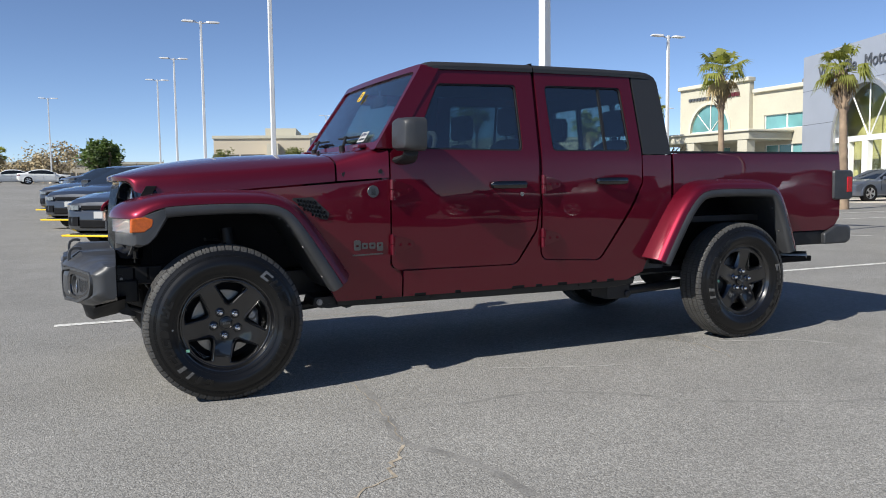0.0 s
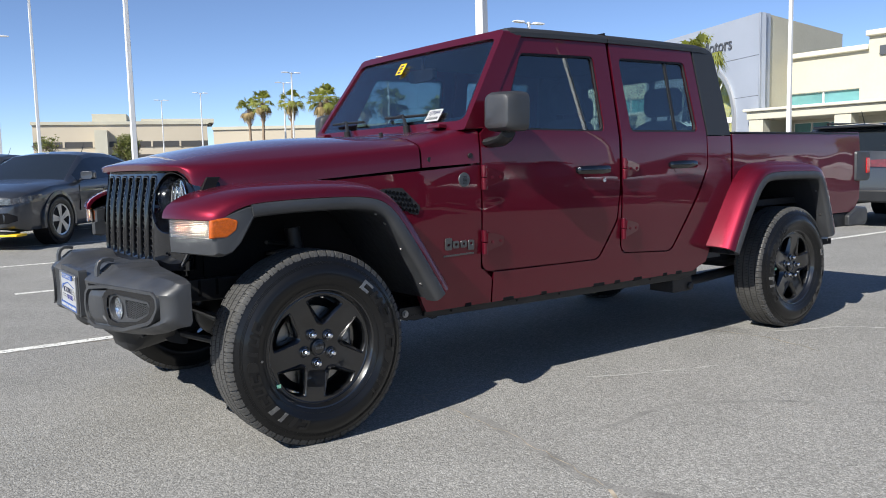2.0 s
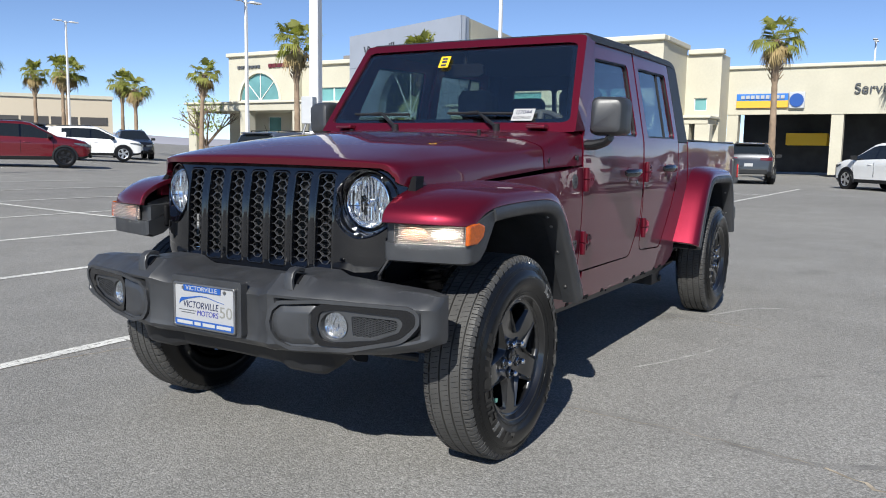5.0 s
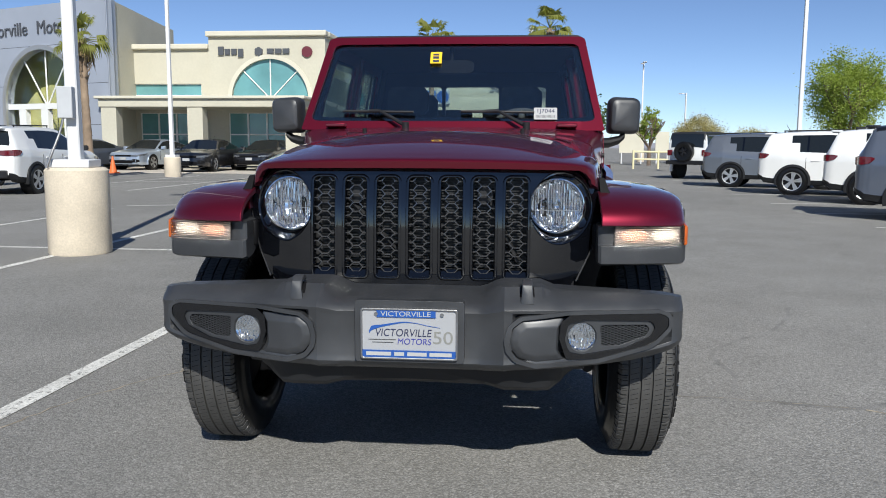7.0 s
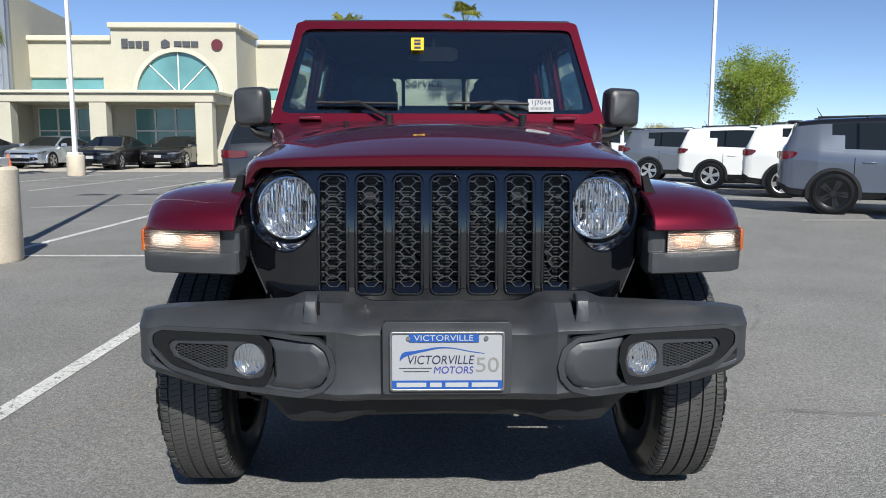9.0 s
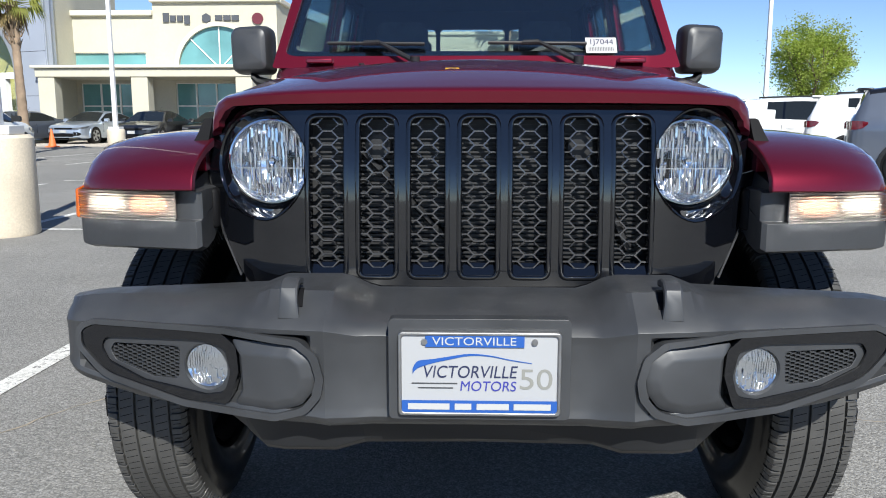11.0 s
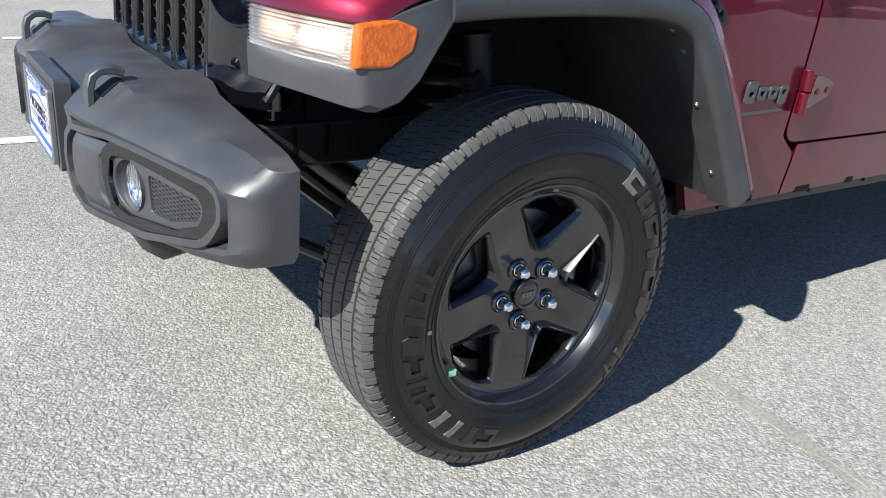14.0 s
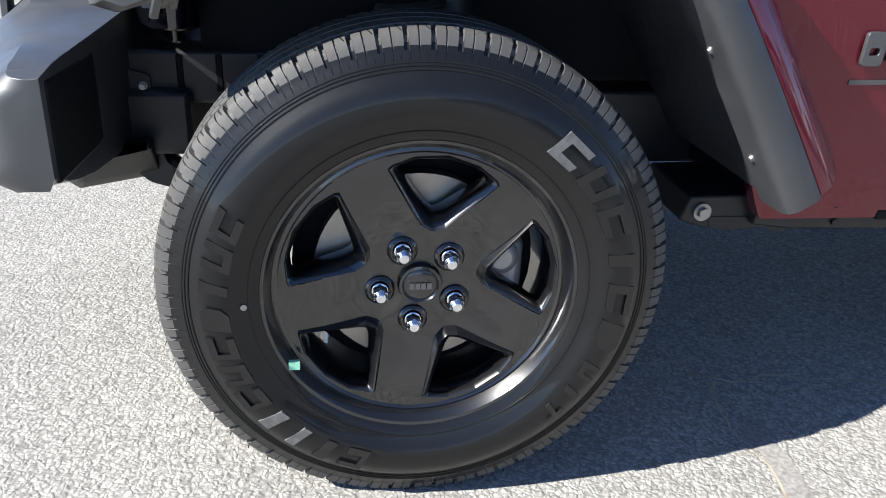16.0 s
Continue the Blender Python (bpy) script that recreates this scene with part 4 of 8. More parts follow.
    return -0.484 + 0.050 * (z - 0.76) + 0.16 * max(0.0, z - 0.985) + 0.098 * (max(0.0, ay - 0.36) ** 2) / 0.0576 + 0.010 * max(0.0, (0.76 - z) / 0.05)


grille_outline = rounded([(-0.52, 0.716, 0.04), (0.52, 0.716, 0.04), (0.575, 0.80, 0.05), (0.656, 1.00, 0.05), (0.634, 1.072, 0.04), (0.560, 1.120, 0.05), (0.36, 1.138, 0.2), (-0.36, 1.138, 0.2), (-0.560, 1.120, 0.05), (-0.634, 1.072, 0.04), (-0.656, 1.00, 0.05), (-0.575, 0.80, 0.05)])
SLOT_Y = [0.1115 * k for k in range(-3, 4)]
slots = [rounded([(y - 0.0385, 0.748, 0.014), (y + 0.0385, 0.748, 0.014), (y + 0.0385, 1.094, 0.020), (y - 0.0385, 1.094, 0.020)]) for y in SLOT_Y]


def bowl_reach(ca):
    """The lamp's bowl is narrow towards the slots and wide outwards."""
    return 0.06 + 0.94 * smoothstep(-0.95, 0.1, ca)


lamp_holes = [[(s * (0.474 + (0.098 + 0.0225 * bowl_reach(math.cos(a))) * math.cos(a)), 0.994 + (0.098 + 0.0225 * bowl_reach(math.cos(a))) * math.sin(a)) for a in [2 * math.pi * i / 30 for i in range(30)]] for s in (-1, 1)]
grille = part("grille", plate(grille_outline, slots + lamp_holes, lambda u, v: (grille_x(u, v), u, v), (0.045, 0, 0), us=steps(-0.62, 0.62, 0.04), vs=steps(0.72, 1.13, 0.04)), M_GLOSSBLACK, truck, "gloss black seven-slot grille", bevel=0.006, seg=3, sharp=25)
for s in (-1, 1):
    rim = [(s * 0.546, 0.735), (s * 0.594, 0.83), (s * 0.648, 1.00), (s * 0.648, 1.035), (s * 0.644, 1.035), (s * 0.644, 1.0), (s * 0.590, 0.835), (s * 0.542, 0.740)]
    part("grille_edge_bead", plate(rim, [], lambda u, v: (grille_x(u, v) - 0.003, u, v), (0.012, 0, 0)), M_HONEY, grille)
for y in SLOT_Y:
    # raised rim round the slot
    def slot_ring(off, dx):
        o = rounded([(y - 0.0375 - off, 0.7495 - off, 0.014 + off), (y + 0.0375 + off, 0.7495 - off, 0.014 + off), (y + 0.0375 + off, 1.0935 + off, 0.020 + off), (y - 0.0375 - off, 1.0935 + off, 0.020 + off)], 6)
        fine_o = []
        for (u0, v0), (u1, v1) in zip(o, o[1:] + o[:1]):
            n = max(1, int(abs(v1 - v0) / 0.0504))
            fine_o += [(u0 + (u1 - u0) * k / n, v0 + (v1 - v0) * k / n) for k in range(n)]
        return [Vector((grille_x(u, v) + dx, u, v)) for u, v in fine_o]

    bm = bmesh.new()
    loft(bm, [slot_ring(off, dx) for off, dx in ((0.0115, 0.001), (0.0095, -0.0012), (0.006, -0.0034), (0.003, -0.0036), (0.0008, -0.0020), (-0.0008, 0.002), (-0.001, 0.022))], caps=False)
    part("slot_surround", bm, M_GLOSSBLACK, grille, sharp=70)
    part("slot_foot", plate([(y - 0.038, 0.749), (y + 0.038, 0.749), (y + 0.037, 0.777), (y - 0.037, 0.777)], [], lambda u, v: (grille_x(u, v) - 0.002 + 0.85 * max(0.0, v - 0.752), u, v), (0.02, 0, 0)), M_GLOSSBLACK, grille, bevel=0.003)
    # honeycomb
    bm = bmesh.new()
    ph = 0.0300
    laid = set()

    def bar(p, q):
        (y0, z0), (y1, z1) = p, q
        lim = 0.0385
        if min(y0, y1) < -lim - 1e-6 and max(y0, y1) <= -lim or max(y0, y1) > lim + 1e-6 and min(y0, y1) >= lim:
            return
        def clip(a, b):
            (ya, za), (yb, zb) = a, b
            if ya < -lim:
                f = (-lim - ya) / (yb - ya); return (-lim, za + f * (zb - za))
            if ya > lim:
                f = (lim - ya) / (yb - ya); return (lim, za + f * (zb - za))
            return a
        a, b = clip(p, q), clip(q, p)
        key = (round((a[0] + b[0]) * 500), round((a[1] + b[1]) * 500))
        if key in laid:
            return
        laid.add(key)
        if not (0.758 < (a[1] + b[1]) / 2 < 1.090):
            return
        d = Vector((0, b[0] - a[0], b[1] - a[1]))
        nrm = Vector((0, -d.z, d.y)).normalized() * 0.0015
        ya, za, yb, zb = a[0] + y, a[1], b[0] + y, b[1]
        xs0, xs1 = grille_x(ya, za) + 0.011, grille_x(yb, zb) + 0.011
        q4 = [Vector((xs0, ya, za)) + nrm, Vector((xs0, ya, za)) - nrm, Vector((xs1, yb, zb)) - nrm, Vector((xs1, yb, zb)) + nrm]
        deep = Vector((0.011, 0, 0))
        loft(bm, [q4, [v + deep for v in q4]])

    for col in (-1, 0, 1):
        for k in range(-1, 13):
            cy = col * 0.0345
            cz = 0.750 + ph * (k + (0.5 if col else 0.0))
            P = [(cy + 0.0245, cz), (cy + 0.010, cz + ph / 2), (cy - 0.010, cz + ph / 2), (cy - 0.0245, cz)]
            bar(P[0], P[1])
            bar(P[1], P[2])
            bar(P[2], P[3])
            bar((cy - 0.0245, cz), (cy - 0.010, cz - ph / 2))
            bar((cy + 0.0245, cz), (cy + 0.010, cz - ph / 2))
    part("honeycomb_insert", bm, M_HONEY, grille, "gloss black honeycomb mesh")
M_FINS = material("radiator_fins", (0.018, 0.018, 0.019), 0.45, vary=0.3, scale=30)
radiator = part("radiator", boxed(-0.380, -0.360, -0.40, 0.40, 0.73, 1.09), M_FINS, truck, "dark finned radiator")
for i in range(34):
    z = 0.745 + 0.010 * i
    part("fin", boxed(-0.395, -0.3802, -0.36, 0.36, z, z + 0.0045), M_FINS, radiator)
for y0, z0, y1, z1, r in ((0.30, 1.06, 0.05, 0.80, 0.008), (-0.34, 0.80, -0.22, 1.06, 0.010)):
    bm = bmesh.new()
    rod(bm, (-0.405, y0, z0), (-0.405, y1, z1), r, seg=6)
    part("coolant_pipe", bm, M_CHASSIS, radiator)
for y, z in ((0.225, 1.03), (-0.225, 1.03)):
    bm = bmesh.new()
    rod(bm, (-0.425, y, z), (-0.39, y, z), 0.028, seg=16)
    part("horn", bm, M_CHASSIS, radiator)

M_CELL = material("chrome_reflector_cell", (0.84, 0.85, 0.86), 0.16, metal=1.0)


def reflector_cells(seed, hollow=0.011):
    """The reflector is laid out in small cylindrical cells, each aimed a little differently."""
    rnd = random.Random(seed)
    bm = bmesh.new()
    nx, step = 19, 0.0092
    for i in range(nx):
        y0 = (i - nx / 2) * step
        z = -0.086
        while z < 0.086:
            h = rnd.choice((0.022, 0.034, 0.048, 0.070))
            z0, z1 = z, min(z + h, 0.086)
            z = z1 + 0.0008
            yc, zc = y0 + step / 2, (z0 + z1) / 2
            if math.hypot(yc, zc) > 0.086 or math.hypot(yc, zc) < hollow or (abs(zc + 0.012) < 0.004):
                continue
            turn, tip = rnd.uniform(-0.22, 0.22), rnd.uniform(-0.13, 0.07)
            grid = []
            for k in range(5):
                f = k / 4 - 0.5
                row = []
                for zz in (z0, z1):
                    yy = yc + f * (step - 0.0008)
                    lim = math.sqrt(max(1e-6, 0.0865 ** 2 - yy * yy))
                    zq = max(-lim, min(lim, zz))
                    x = 0.006 + 0.040 * (1 - min(1.0, (yc * yc + zc * zc) / 0.0867 ** 2)) + turn * f * step + tip * (zq - zc) - 0.0020 * (1 - 4 * f * f)
                    row.append(bm.verts.new((x, yy, zq)))
                grid.append(row)
            for p, q in zip(grid, grid[1:]):
                bm.faces.new((p[0], q[0], q[1], p[1]))
    return bm


for s in (-1, 1):
    lamp = root("headlight")
    lamp.parent = truck
    LX, LY, LZ = -0.392, 0.474, 0.996
    lamp.location = (LX, s * LY, LZ)
    # bowl from the grille's face in to the lamp
    bm = bmesh.new()
    rings = []
    for i in range(48):
        a = 2 * math.pi * i / 48
        ca, sa = math.cos(a), math.sin(a)
        row = []
        for r, f in ((0.127, 0.0), (0.124, -0.25), (0.120, -0.2), (0.116, 0.12), (0.107, 0.62), (0.102, 0.95), (0.0990, 0.93), (0.0985, 1.6)):
            r = 0.0978 + (r - 0.0978) * bowl_reach(ca)
            yy, zz = r * ca, r * sa - 0.004 * (1 - min(1, max(0, f)))
            gx = grille_x(s * LY + s * 0.124 * ca, LZ + 0.124 * sa) - LX
            x = gx + (0.004 - gx) * f if f >= 0 else gx + 0.024 * f
            row.append(Vector((x, s * yy, zz)))
        rings.append(row)
    rings.append(rings[0])
    loft(bm, rings, closed=False, caps=False)
    bmesh.ops.remove_doubles(bm, verts=bm.verts, dist=1e-5)
    part("bezel", bm, M_GLOSSBLACK, lamp, "gloss black bezel bowl")
    bm = bmesh.new()
    lathe(bm, [(0.001, 0.055), (0.030, 0.050), (0.060, 0.036), (0.082, 0.012), (0.087, 0.002)], seg=48)
    for v in bm.verts:
        v.co = Vector((v.co.y, v.co.x * 1.03, v.co.z * 1.03))
    part("lamp_backing", bm, M_CELL, lamp)
    part("reflector", reflector_cells(31 + s), M_CELL, lamp, "faceted chrome reflector", sharp=10)
    for prof, nm in (([(0.086, 0.006), (0.0875, -0.003), (0.090, -0.006), (0.0935, -0.005), (0.0955, 0.004)], "chrome_ring"), ([(0.001, 0.004), (0.006, 0.003), (0.009, 0.006), (0.010, 0.012), (0.010, 0.04)], "bulb_shield")):
        bm = bmesh.new()
        lathe(bm, prof, seg=48)
        for v in bm.verts:
            v.co = Vector((v.co.y, v.co.x * 1.03, v.co.z * 1.03))
        part(nm, bm, M_CHROME, lamp)
    part("lens_rib", boxed(-0.004, 0.004, -0.084, 0.084, -0.0165, -0.0140), M_CHROME, lamp)
    part("lens_rib", boxed(0.004, 0.010, -0.078, 0.078, 0.0290, 0.0305), M_CHROME, lamp)
    bm = bmesh.new()
    lathe(bm, [(0.0005, -0.020), (0.030, -0.0185), (0.060, -0.013), (0.076, -0.009), (0.088, -0.004)], seg=48)
    for v in bm.verts:
        v.co = Vector((v.co.y, v.co.x * 1.03, v.co.z * 1.03))
    part("lens", bm, M_LENS, lamp, "clear domed lens", shadow=False)

# hood latches: a moulded block leaning on the hood's edge, with its round pivot
for s in (-1, 1):
    edge = rounded([(0.630, 0.990, 0.014), (0.664, 0.988, 0.016), (0.668, 1.020, 0.014), (0.652, 1.062, 0.014), (0.644, 1.092, 0.008), (0.624, 1.094, 0.008), (0.626, 1.050, 0.014)])
    latch = part("hood_latch", plate([(s * u, v) for u, v in edge], [], lambda u, v: (-0.378 + 0.62 * max(0.0, v - 1.02), u, v), (0.050, 0, 0), vs=steps(1.0, 1.09, 0.02)), M_UNDER_SHADE, truck, "black rubber hood latch", bevel=0.007, seg=3)
    bm = bmesh.new()
    rod(bm, (-0.386, s * 0.648, 1.006), (-0.372, s * 0.648, 1.006), 0.0105, seg=18)
    part("pivot", bm, M_GLOSSBLACK, latch, bevel=0.003)
    part("fender_gap", boxed(-0.400, -0.33, min(s * 0.600, s * 0.640), max(s * 0.600, s * 0.640), 0.84, 0.935), M_UNDER_SHADE, truck, bevel=0.01)


# ---- fender flares: sections swept along a line in x and z
def smooth_path(pts, n=4):
    a = [np.array(p) for p in pts]
    out = []
    for i in range(len(a) - 1):
        p0, p1, p2, p3 = a[max(0, i - 1)], a[i], a[i + 1], a[min(len(a) - 1, i + 2)]
        for k in range(n):
            t = k / n
            out.append(tuple(0.5 * ((2 * p1) + (-p0 + p2) * t + (2 * p0 - 5 * p1 + 4 * p2 - p3) * t * t + (-p0 + 3 * p1 - 3 * p2 + p3) * t ** 3)))
    out.append(tuple(a[-1]))
    return out


def swept_nose(bm):
    """The flare's front turns back towards its outer corner."""
    for v in bm.verts:
        k = max(0.0, (abs(v.co.y) - 0.655) / 0.27)
        f = min(1.0, max(0.0, (-0.26 - v.co.x) / 0.20))
        v.co.x += 0.066 * k ** 1.5 * f
        v.co.y -= math.copysign(0.014 * k * f, v.co.y)
    return bm


FRONT_FLARE = smooth_path([(-0.488, 0.934), (-0.474, 0.967), (-0.40, 1.004), (-0.28, 1.030), (-0.12, 1.040), (0.08, 1.042), (0.22, 1.036), (0.312, 1.014), (0.384, 0.965), (0.460, 0.868), (0.567, 0.705), (0.648, 0.575)], 3)
REAR_FLARE = smooth_path([(2.752, 0.575), (2.82, 0.70), (2.94, 0.90), (3.04, 1.012), (3.13, 1.055), (3.28, 1.068), (3.55, 1.066), (3.72, 1.058), (3.80, 1.020), (3.86, 0.93), (3.93, 0.76), (3.985, 0.60)], 3)
PAINT_OUT = [(0.618, 0.028), (0.74, 0.026), (0.84, 0.016), (0.890, 0.004), (0.914, -0.008), (0.926, -0.022), (0.930, -0.042)]
PAINT_IN = [(0.914, -0.042), (0.908, -0.024), (0.87, -0.010), (0.82, -0.004), (0.74, 0.006), (0.618, 0.008)]
LIP = [(0.920, -0.0425), (0.931, -0.0425), (0.937, -0.052), (0.9375, -0.076), (0.931, -0.088), (0.916, -0.0935), (0.858, -0.096), (0.858, -0.086), (0.905, -0.080)]


def sections(path, section, scale):
    """Closed sections (y outwards, offset from the line) set along a line in x and z."""
    rings = []
    n = len(path)
    for i, (x, z) in enumerate(path):
        a, b = path[max(0, i - 1)], path[min(n - 1, i + 1)]
        t = Vector((b[0] - a[0], b[1] - a[1])).normalized()
        nn = Vector((-t.y, t.x))
        rings.append([Vector((x + nn.x * o * scale(i / (n - 1), o), -y, z + nn.y * o * scale(i / (n - 1), o))) for y, o in section])
    bm = bmesh.new()
    loft(bm, rings)
    return bm


for path, nm in ((FRONT_FLARE, "front_flare"), (REAR_FLARE, "rear_flare")):
    front = nm == "front_flare"
    sec = PAINT_OUT + PAINT_IN if front else [(0.74, 0.030)] + PAINT_OUT[2:] + PAINT_IN[:4] + [(0.74, 0.010)]
    paint = sections(path, sec, lambda f, o: 1.0 + (1.3 * smoothstep(0.62, 1.0, f) if o > 0 and front else 0.0))
    lip_path = [p for p in path if p[0] > -0.30] if front else path
    lip = sections(lip_path, LIP, lambda f, o: 1.0 + (0.10 * smoothstep(0.6, 1.0, f) if o < -0.06 else 0.0))
    liner_path = [p for p in path if p[0] > -0.20] if front else path
    liner = sections(liner_path, [(0.858, -0.094), (0.45, -0.094), (0.45, -0.080), (0.85, -0.080)], lambda f, o: 1.0)
    if front:
        swept_nose(paint)
    for s in (-1, 1):
        fl = part(nm, paint.copy() if s < 0 else mirrored(paint), M_PAINT, truck, "maroon painted fender flare", bevel=0.003)
        lp_ = part("flare_lip", lip.copy() if s < 0 else mirrored(lip), M_PLASTIC, fl, "grey-black plastic lip", sharp=45)
        part("wheel_liner", liner.copy() if s < 0 else mirrored(liner), M_LINER, truck, "black moulded wheel liner")
        n = len(lip_path)
        for i in ([n - 3, n - 6, n - 9, n - 12] if front else [3, 6, n - 4, n - 7]):
            (xa, za), (xb, zb) = lip_path[i - 1], lip_path[i + 1]
            t = Vector((xb - xa, zb - za)).normalized()
            nn = Vector((-t.y, 0, t.x))
            base = Vector((lip_path[i][0], s * 0.885, lip_path[i][1]))
            k = 1.0 + (0.10 * smoothstep(0.6, 1.0, i / (n - 1)))
            bm = bmesh.new()
            rod(bm, base - nn * 0.093 * k, base - nn * 0.0965 * k, 0.0075, seg=14)
            rod(bm, base - nn * 0.096 * k, base - nn * 0.0985 * k, 0.0048, seg=6)
            part("flare_bolt", bm, M_STEEL, truck)
    for b_ in (paint, lip, liner):
        b_.free()

for s in (-1, 1):
    # nose of the front flare with its marker lamp
    bm = bmesh.new()
    prof = [(-0.488, 0.797), (-0.490, 0.858), (-0.474, 0.861), (-0.474, 0.924), (-0.484, 0.924), (-0.465, 0.932), (-0.40, 0.950), (-0.29, 0.974), (-0.225, 0.976), (-0.215, 0.950), (-0.255, 0.935), (-0.345, 0.836), (-0.40, 0.800), (-0.455, 0.788)]
    ys = [0.612, 0.622, 0.634, 0.640, 0.905, 0.922, 0.931]
    ins = [0.010, 0.0, 0.0, 0.0, 0.0, 0.005, 0.018]
    cx, cz = -0.40, 0.90
    loft(bm, [[Vector((x + (cx - x) * k / 0.12, s * y, min(z, 0.928 if y < 0.636 else 2.0) + (cz - z) * k / 0.2)) for x, z in prof] for y, k in zip(ys, ins)])
    nose = part("flare_nose", swept_nose(bm), M_PLASTIC, truck, "grey-black plastic flare end", bevel=0.004)
    nose.location.z = 0.010
    lamp = root("marker_light")
    lamp.parent = truck
    lamp.location.z = 0.010
    def lamp_box(x0, x1, y0, y1, z0, z1, n=6):
        bm = bmesh.new()
        loft(bm, [[Vector((x, s * (y0 + (y1 - y0) * i / n), z)) for x, z in ((x0, z0), (x0, z1), (x1, z1), (x1, z0))] for i in range(n + 1)])
        return swept_nose(bm)

    part("lamp_bed", lamp_box(-0.486, -0.478, 0.668, 0.905, 0.862, 0.922), M_LAMPBED, lamp, bevel=0.002)
    for yb, ry, mt in ((0.735, 0.050, M_WARM), (0.846, 0.052, M_LIT)):
        bm = bmesh.new()
        bmesh.ops.create_uvsphere(bm, u_segments=24, v_segments=12, radius=0.019, matrix=Matrix.Translation((-0.490, s * yb, 0.893)) @ Matrix.Diagonal((0.25, ry / 0.019, 1.1, 1)))
        part("lit_bulb", swept_nose(bm), mt, lamp, "glowing warm white bulb")
    # clear lens with horizontal ribs
    bm = bmesh.new()
    front = []
    for k in range(10):
        z = 0.860 + 0.0064 * k
        front += [(-0.5000, z), (-0.5040, z + 0.0032)]
    front.append((-0.5000, 0.924))
    loft(bm, [[Vector((x, s * (0.664 + 0.255 * i / 8), z)) for x, z in front + [(-0.496, 0.924), (-0.496, 0.860)]] for i in range(9)])
    part("lamp_lens", swept_nose(bm), M_RIBGLASS, lamp, "ribbed clear lens", shadow=False)
    bm = bmesh.new()
    am = rounded([(-0.503, 0.860, 0.006), (-0.499, 0.926, 0.006), (-0.42, 0.936, 0.01), (-0.360, 0.922, 0.012), (-0.374, 0.886, 0.012), (-0.43, 0.860, 0.01)])
    loft(bm, [[Vector((-0.44 + (x + 0.44) * k, s * y, 0.897 + (z - 0.897) * k)) for x, z in am] for y, k in ((0.9195, 1.0), (0.927, 1.0), (0.933, 0.93))])
    part("amber_lens", swept_nose(bm), M_AMBER, lamp, "amber corner lens", bevel=0.004)


# ---- front bumper
BUMPER_A = [0, 0.215, 0.245, 0.30, 0.40, 0.46, 0.52, 0.60, 0.68, 0.76, 0.82] + [0.824 + 0.062 * math.sin(radians(9 * k)) for k in range(1, 11)]
BUMPER_X = [-0.710, -0.711, -0.718, -0.742, -0.730, -0.716, -0.697, -0.673, -0.652, -0.632, -0.616] + [-0.554 - 0.062 * math.cos(radians(9 * k)) for k in range(1, 11)]



def bumper_xf(y):
    return float(np.interp(abs(y), BUMPER_A, BUMPER_X))


def bumper_profile(y):
    a = abs(y)
    xf = bumper_xf(y)
    zt = float(np.interp(a, [0, 0.225, 0.275, 0.300, 0.420, 0.465, 0.60, 0.82, 0.886], [0.726, 0.726, 0.750, 0.756, 0.756, 0.738, 0.732, 0.724, 0.712]))
    zu = float(np.interp(a, [0, 0.24, 0.30, 0.45, 0.6, 0.886], [0.684, 0.686, 0.702, 0.702, 0.698, 0.684]))
    zl = float(np.interp(a, [0, 0.24, 0.33, 0.45, 0.60, 0.72, 0.82, 0.886], [0.490, 0.490, 0.500, 0.503, 0.508, 0.520, 0.540, 0.566]))
    d = float(np.interp(a, [0, 0.7, 0.85, 0.886], [0.085, 0.07, 0.056, 0.038]))
    xr = float(np.interp(a, [0, 0.45, 0.80, 0.886], [-0.478, -0.485, -0.500, -0.506]))
    rec = 0.034 * smoothstep(0.326, 0.344, a) * (1 - smoothstep(0.828, 0.838, a))
    hi = zu - 0.022
    lo = max(zl + 0.028, min(zl + 0.028, hi - 0.05))
    fall = float(np.interp(a, [0, 0.22, 0.28], [0.018, 0.018, 0.003]))
    pts = [(xr, zt - 0.002), (min(xr, xf + d + 0.055), zt - 0.4 * fall), (xf + d, zt - fall), (xf + 0.028, zu + 0.012), (xf + 0.010, zu), (xf, hi + 0.010), (xf + 0.002, hi), (xf + 0.004 + rec, hi - 0.012),
            (xf + 0.004 + rec, lo + 0.012), (xf + 0.002, lo), (xf, lo - 0.010), (xf + 0.010, zl + 0.004), (xf + 0.04, zl - 0.012), (xr, zl + 0.006)]
    return [(min(x, xr), z) for x, z in pts]


bm = bmesh.new()
stations = sorted(set([round(s * a, 4) for s in (-1, 1) for a in (0, 0.08, 0.16, 0.215, 0.24, 0.265, 0.275, 0.29, 0.30, 0.315, 0.326, 0.335, 0.344, 0.36, 0.38, 0.40, 0.42, 0.437, 0.452, 0.465, 0.48, 0.52, 0.56, 0.60, 0.64, 0.68, 0.72, 0.76, 0.80, 0.8337, 0.8432, 0.8521, 0.8604, 0.8678, 0.8742, 0.8792, 0.8830, 0.8852, 0.886)]))
loft(bm, [[Vector((x, y, z)) for x, z in bumper_profile(y)] for y in stations])
bumper = part("front_bumper", bm, M_PLASTIC, truck, "grey-black moulded front bumper", bevel=0.005, seg=3, sharp=27)


def on_bumper(off):
    return lambda u, v: (bumper_xf(u) - off, u, v)


def honeycomb(inside, place, cell, w, depth):
    bm = bmesh.new()
    seen_bars = set()
    for i in range(-80, 81):
        for j in range(60, 95):
            cu, cv = i * cell * 1.5, (j + (0.5 if i % 2 else 0)) * cell * 1.1
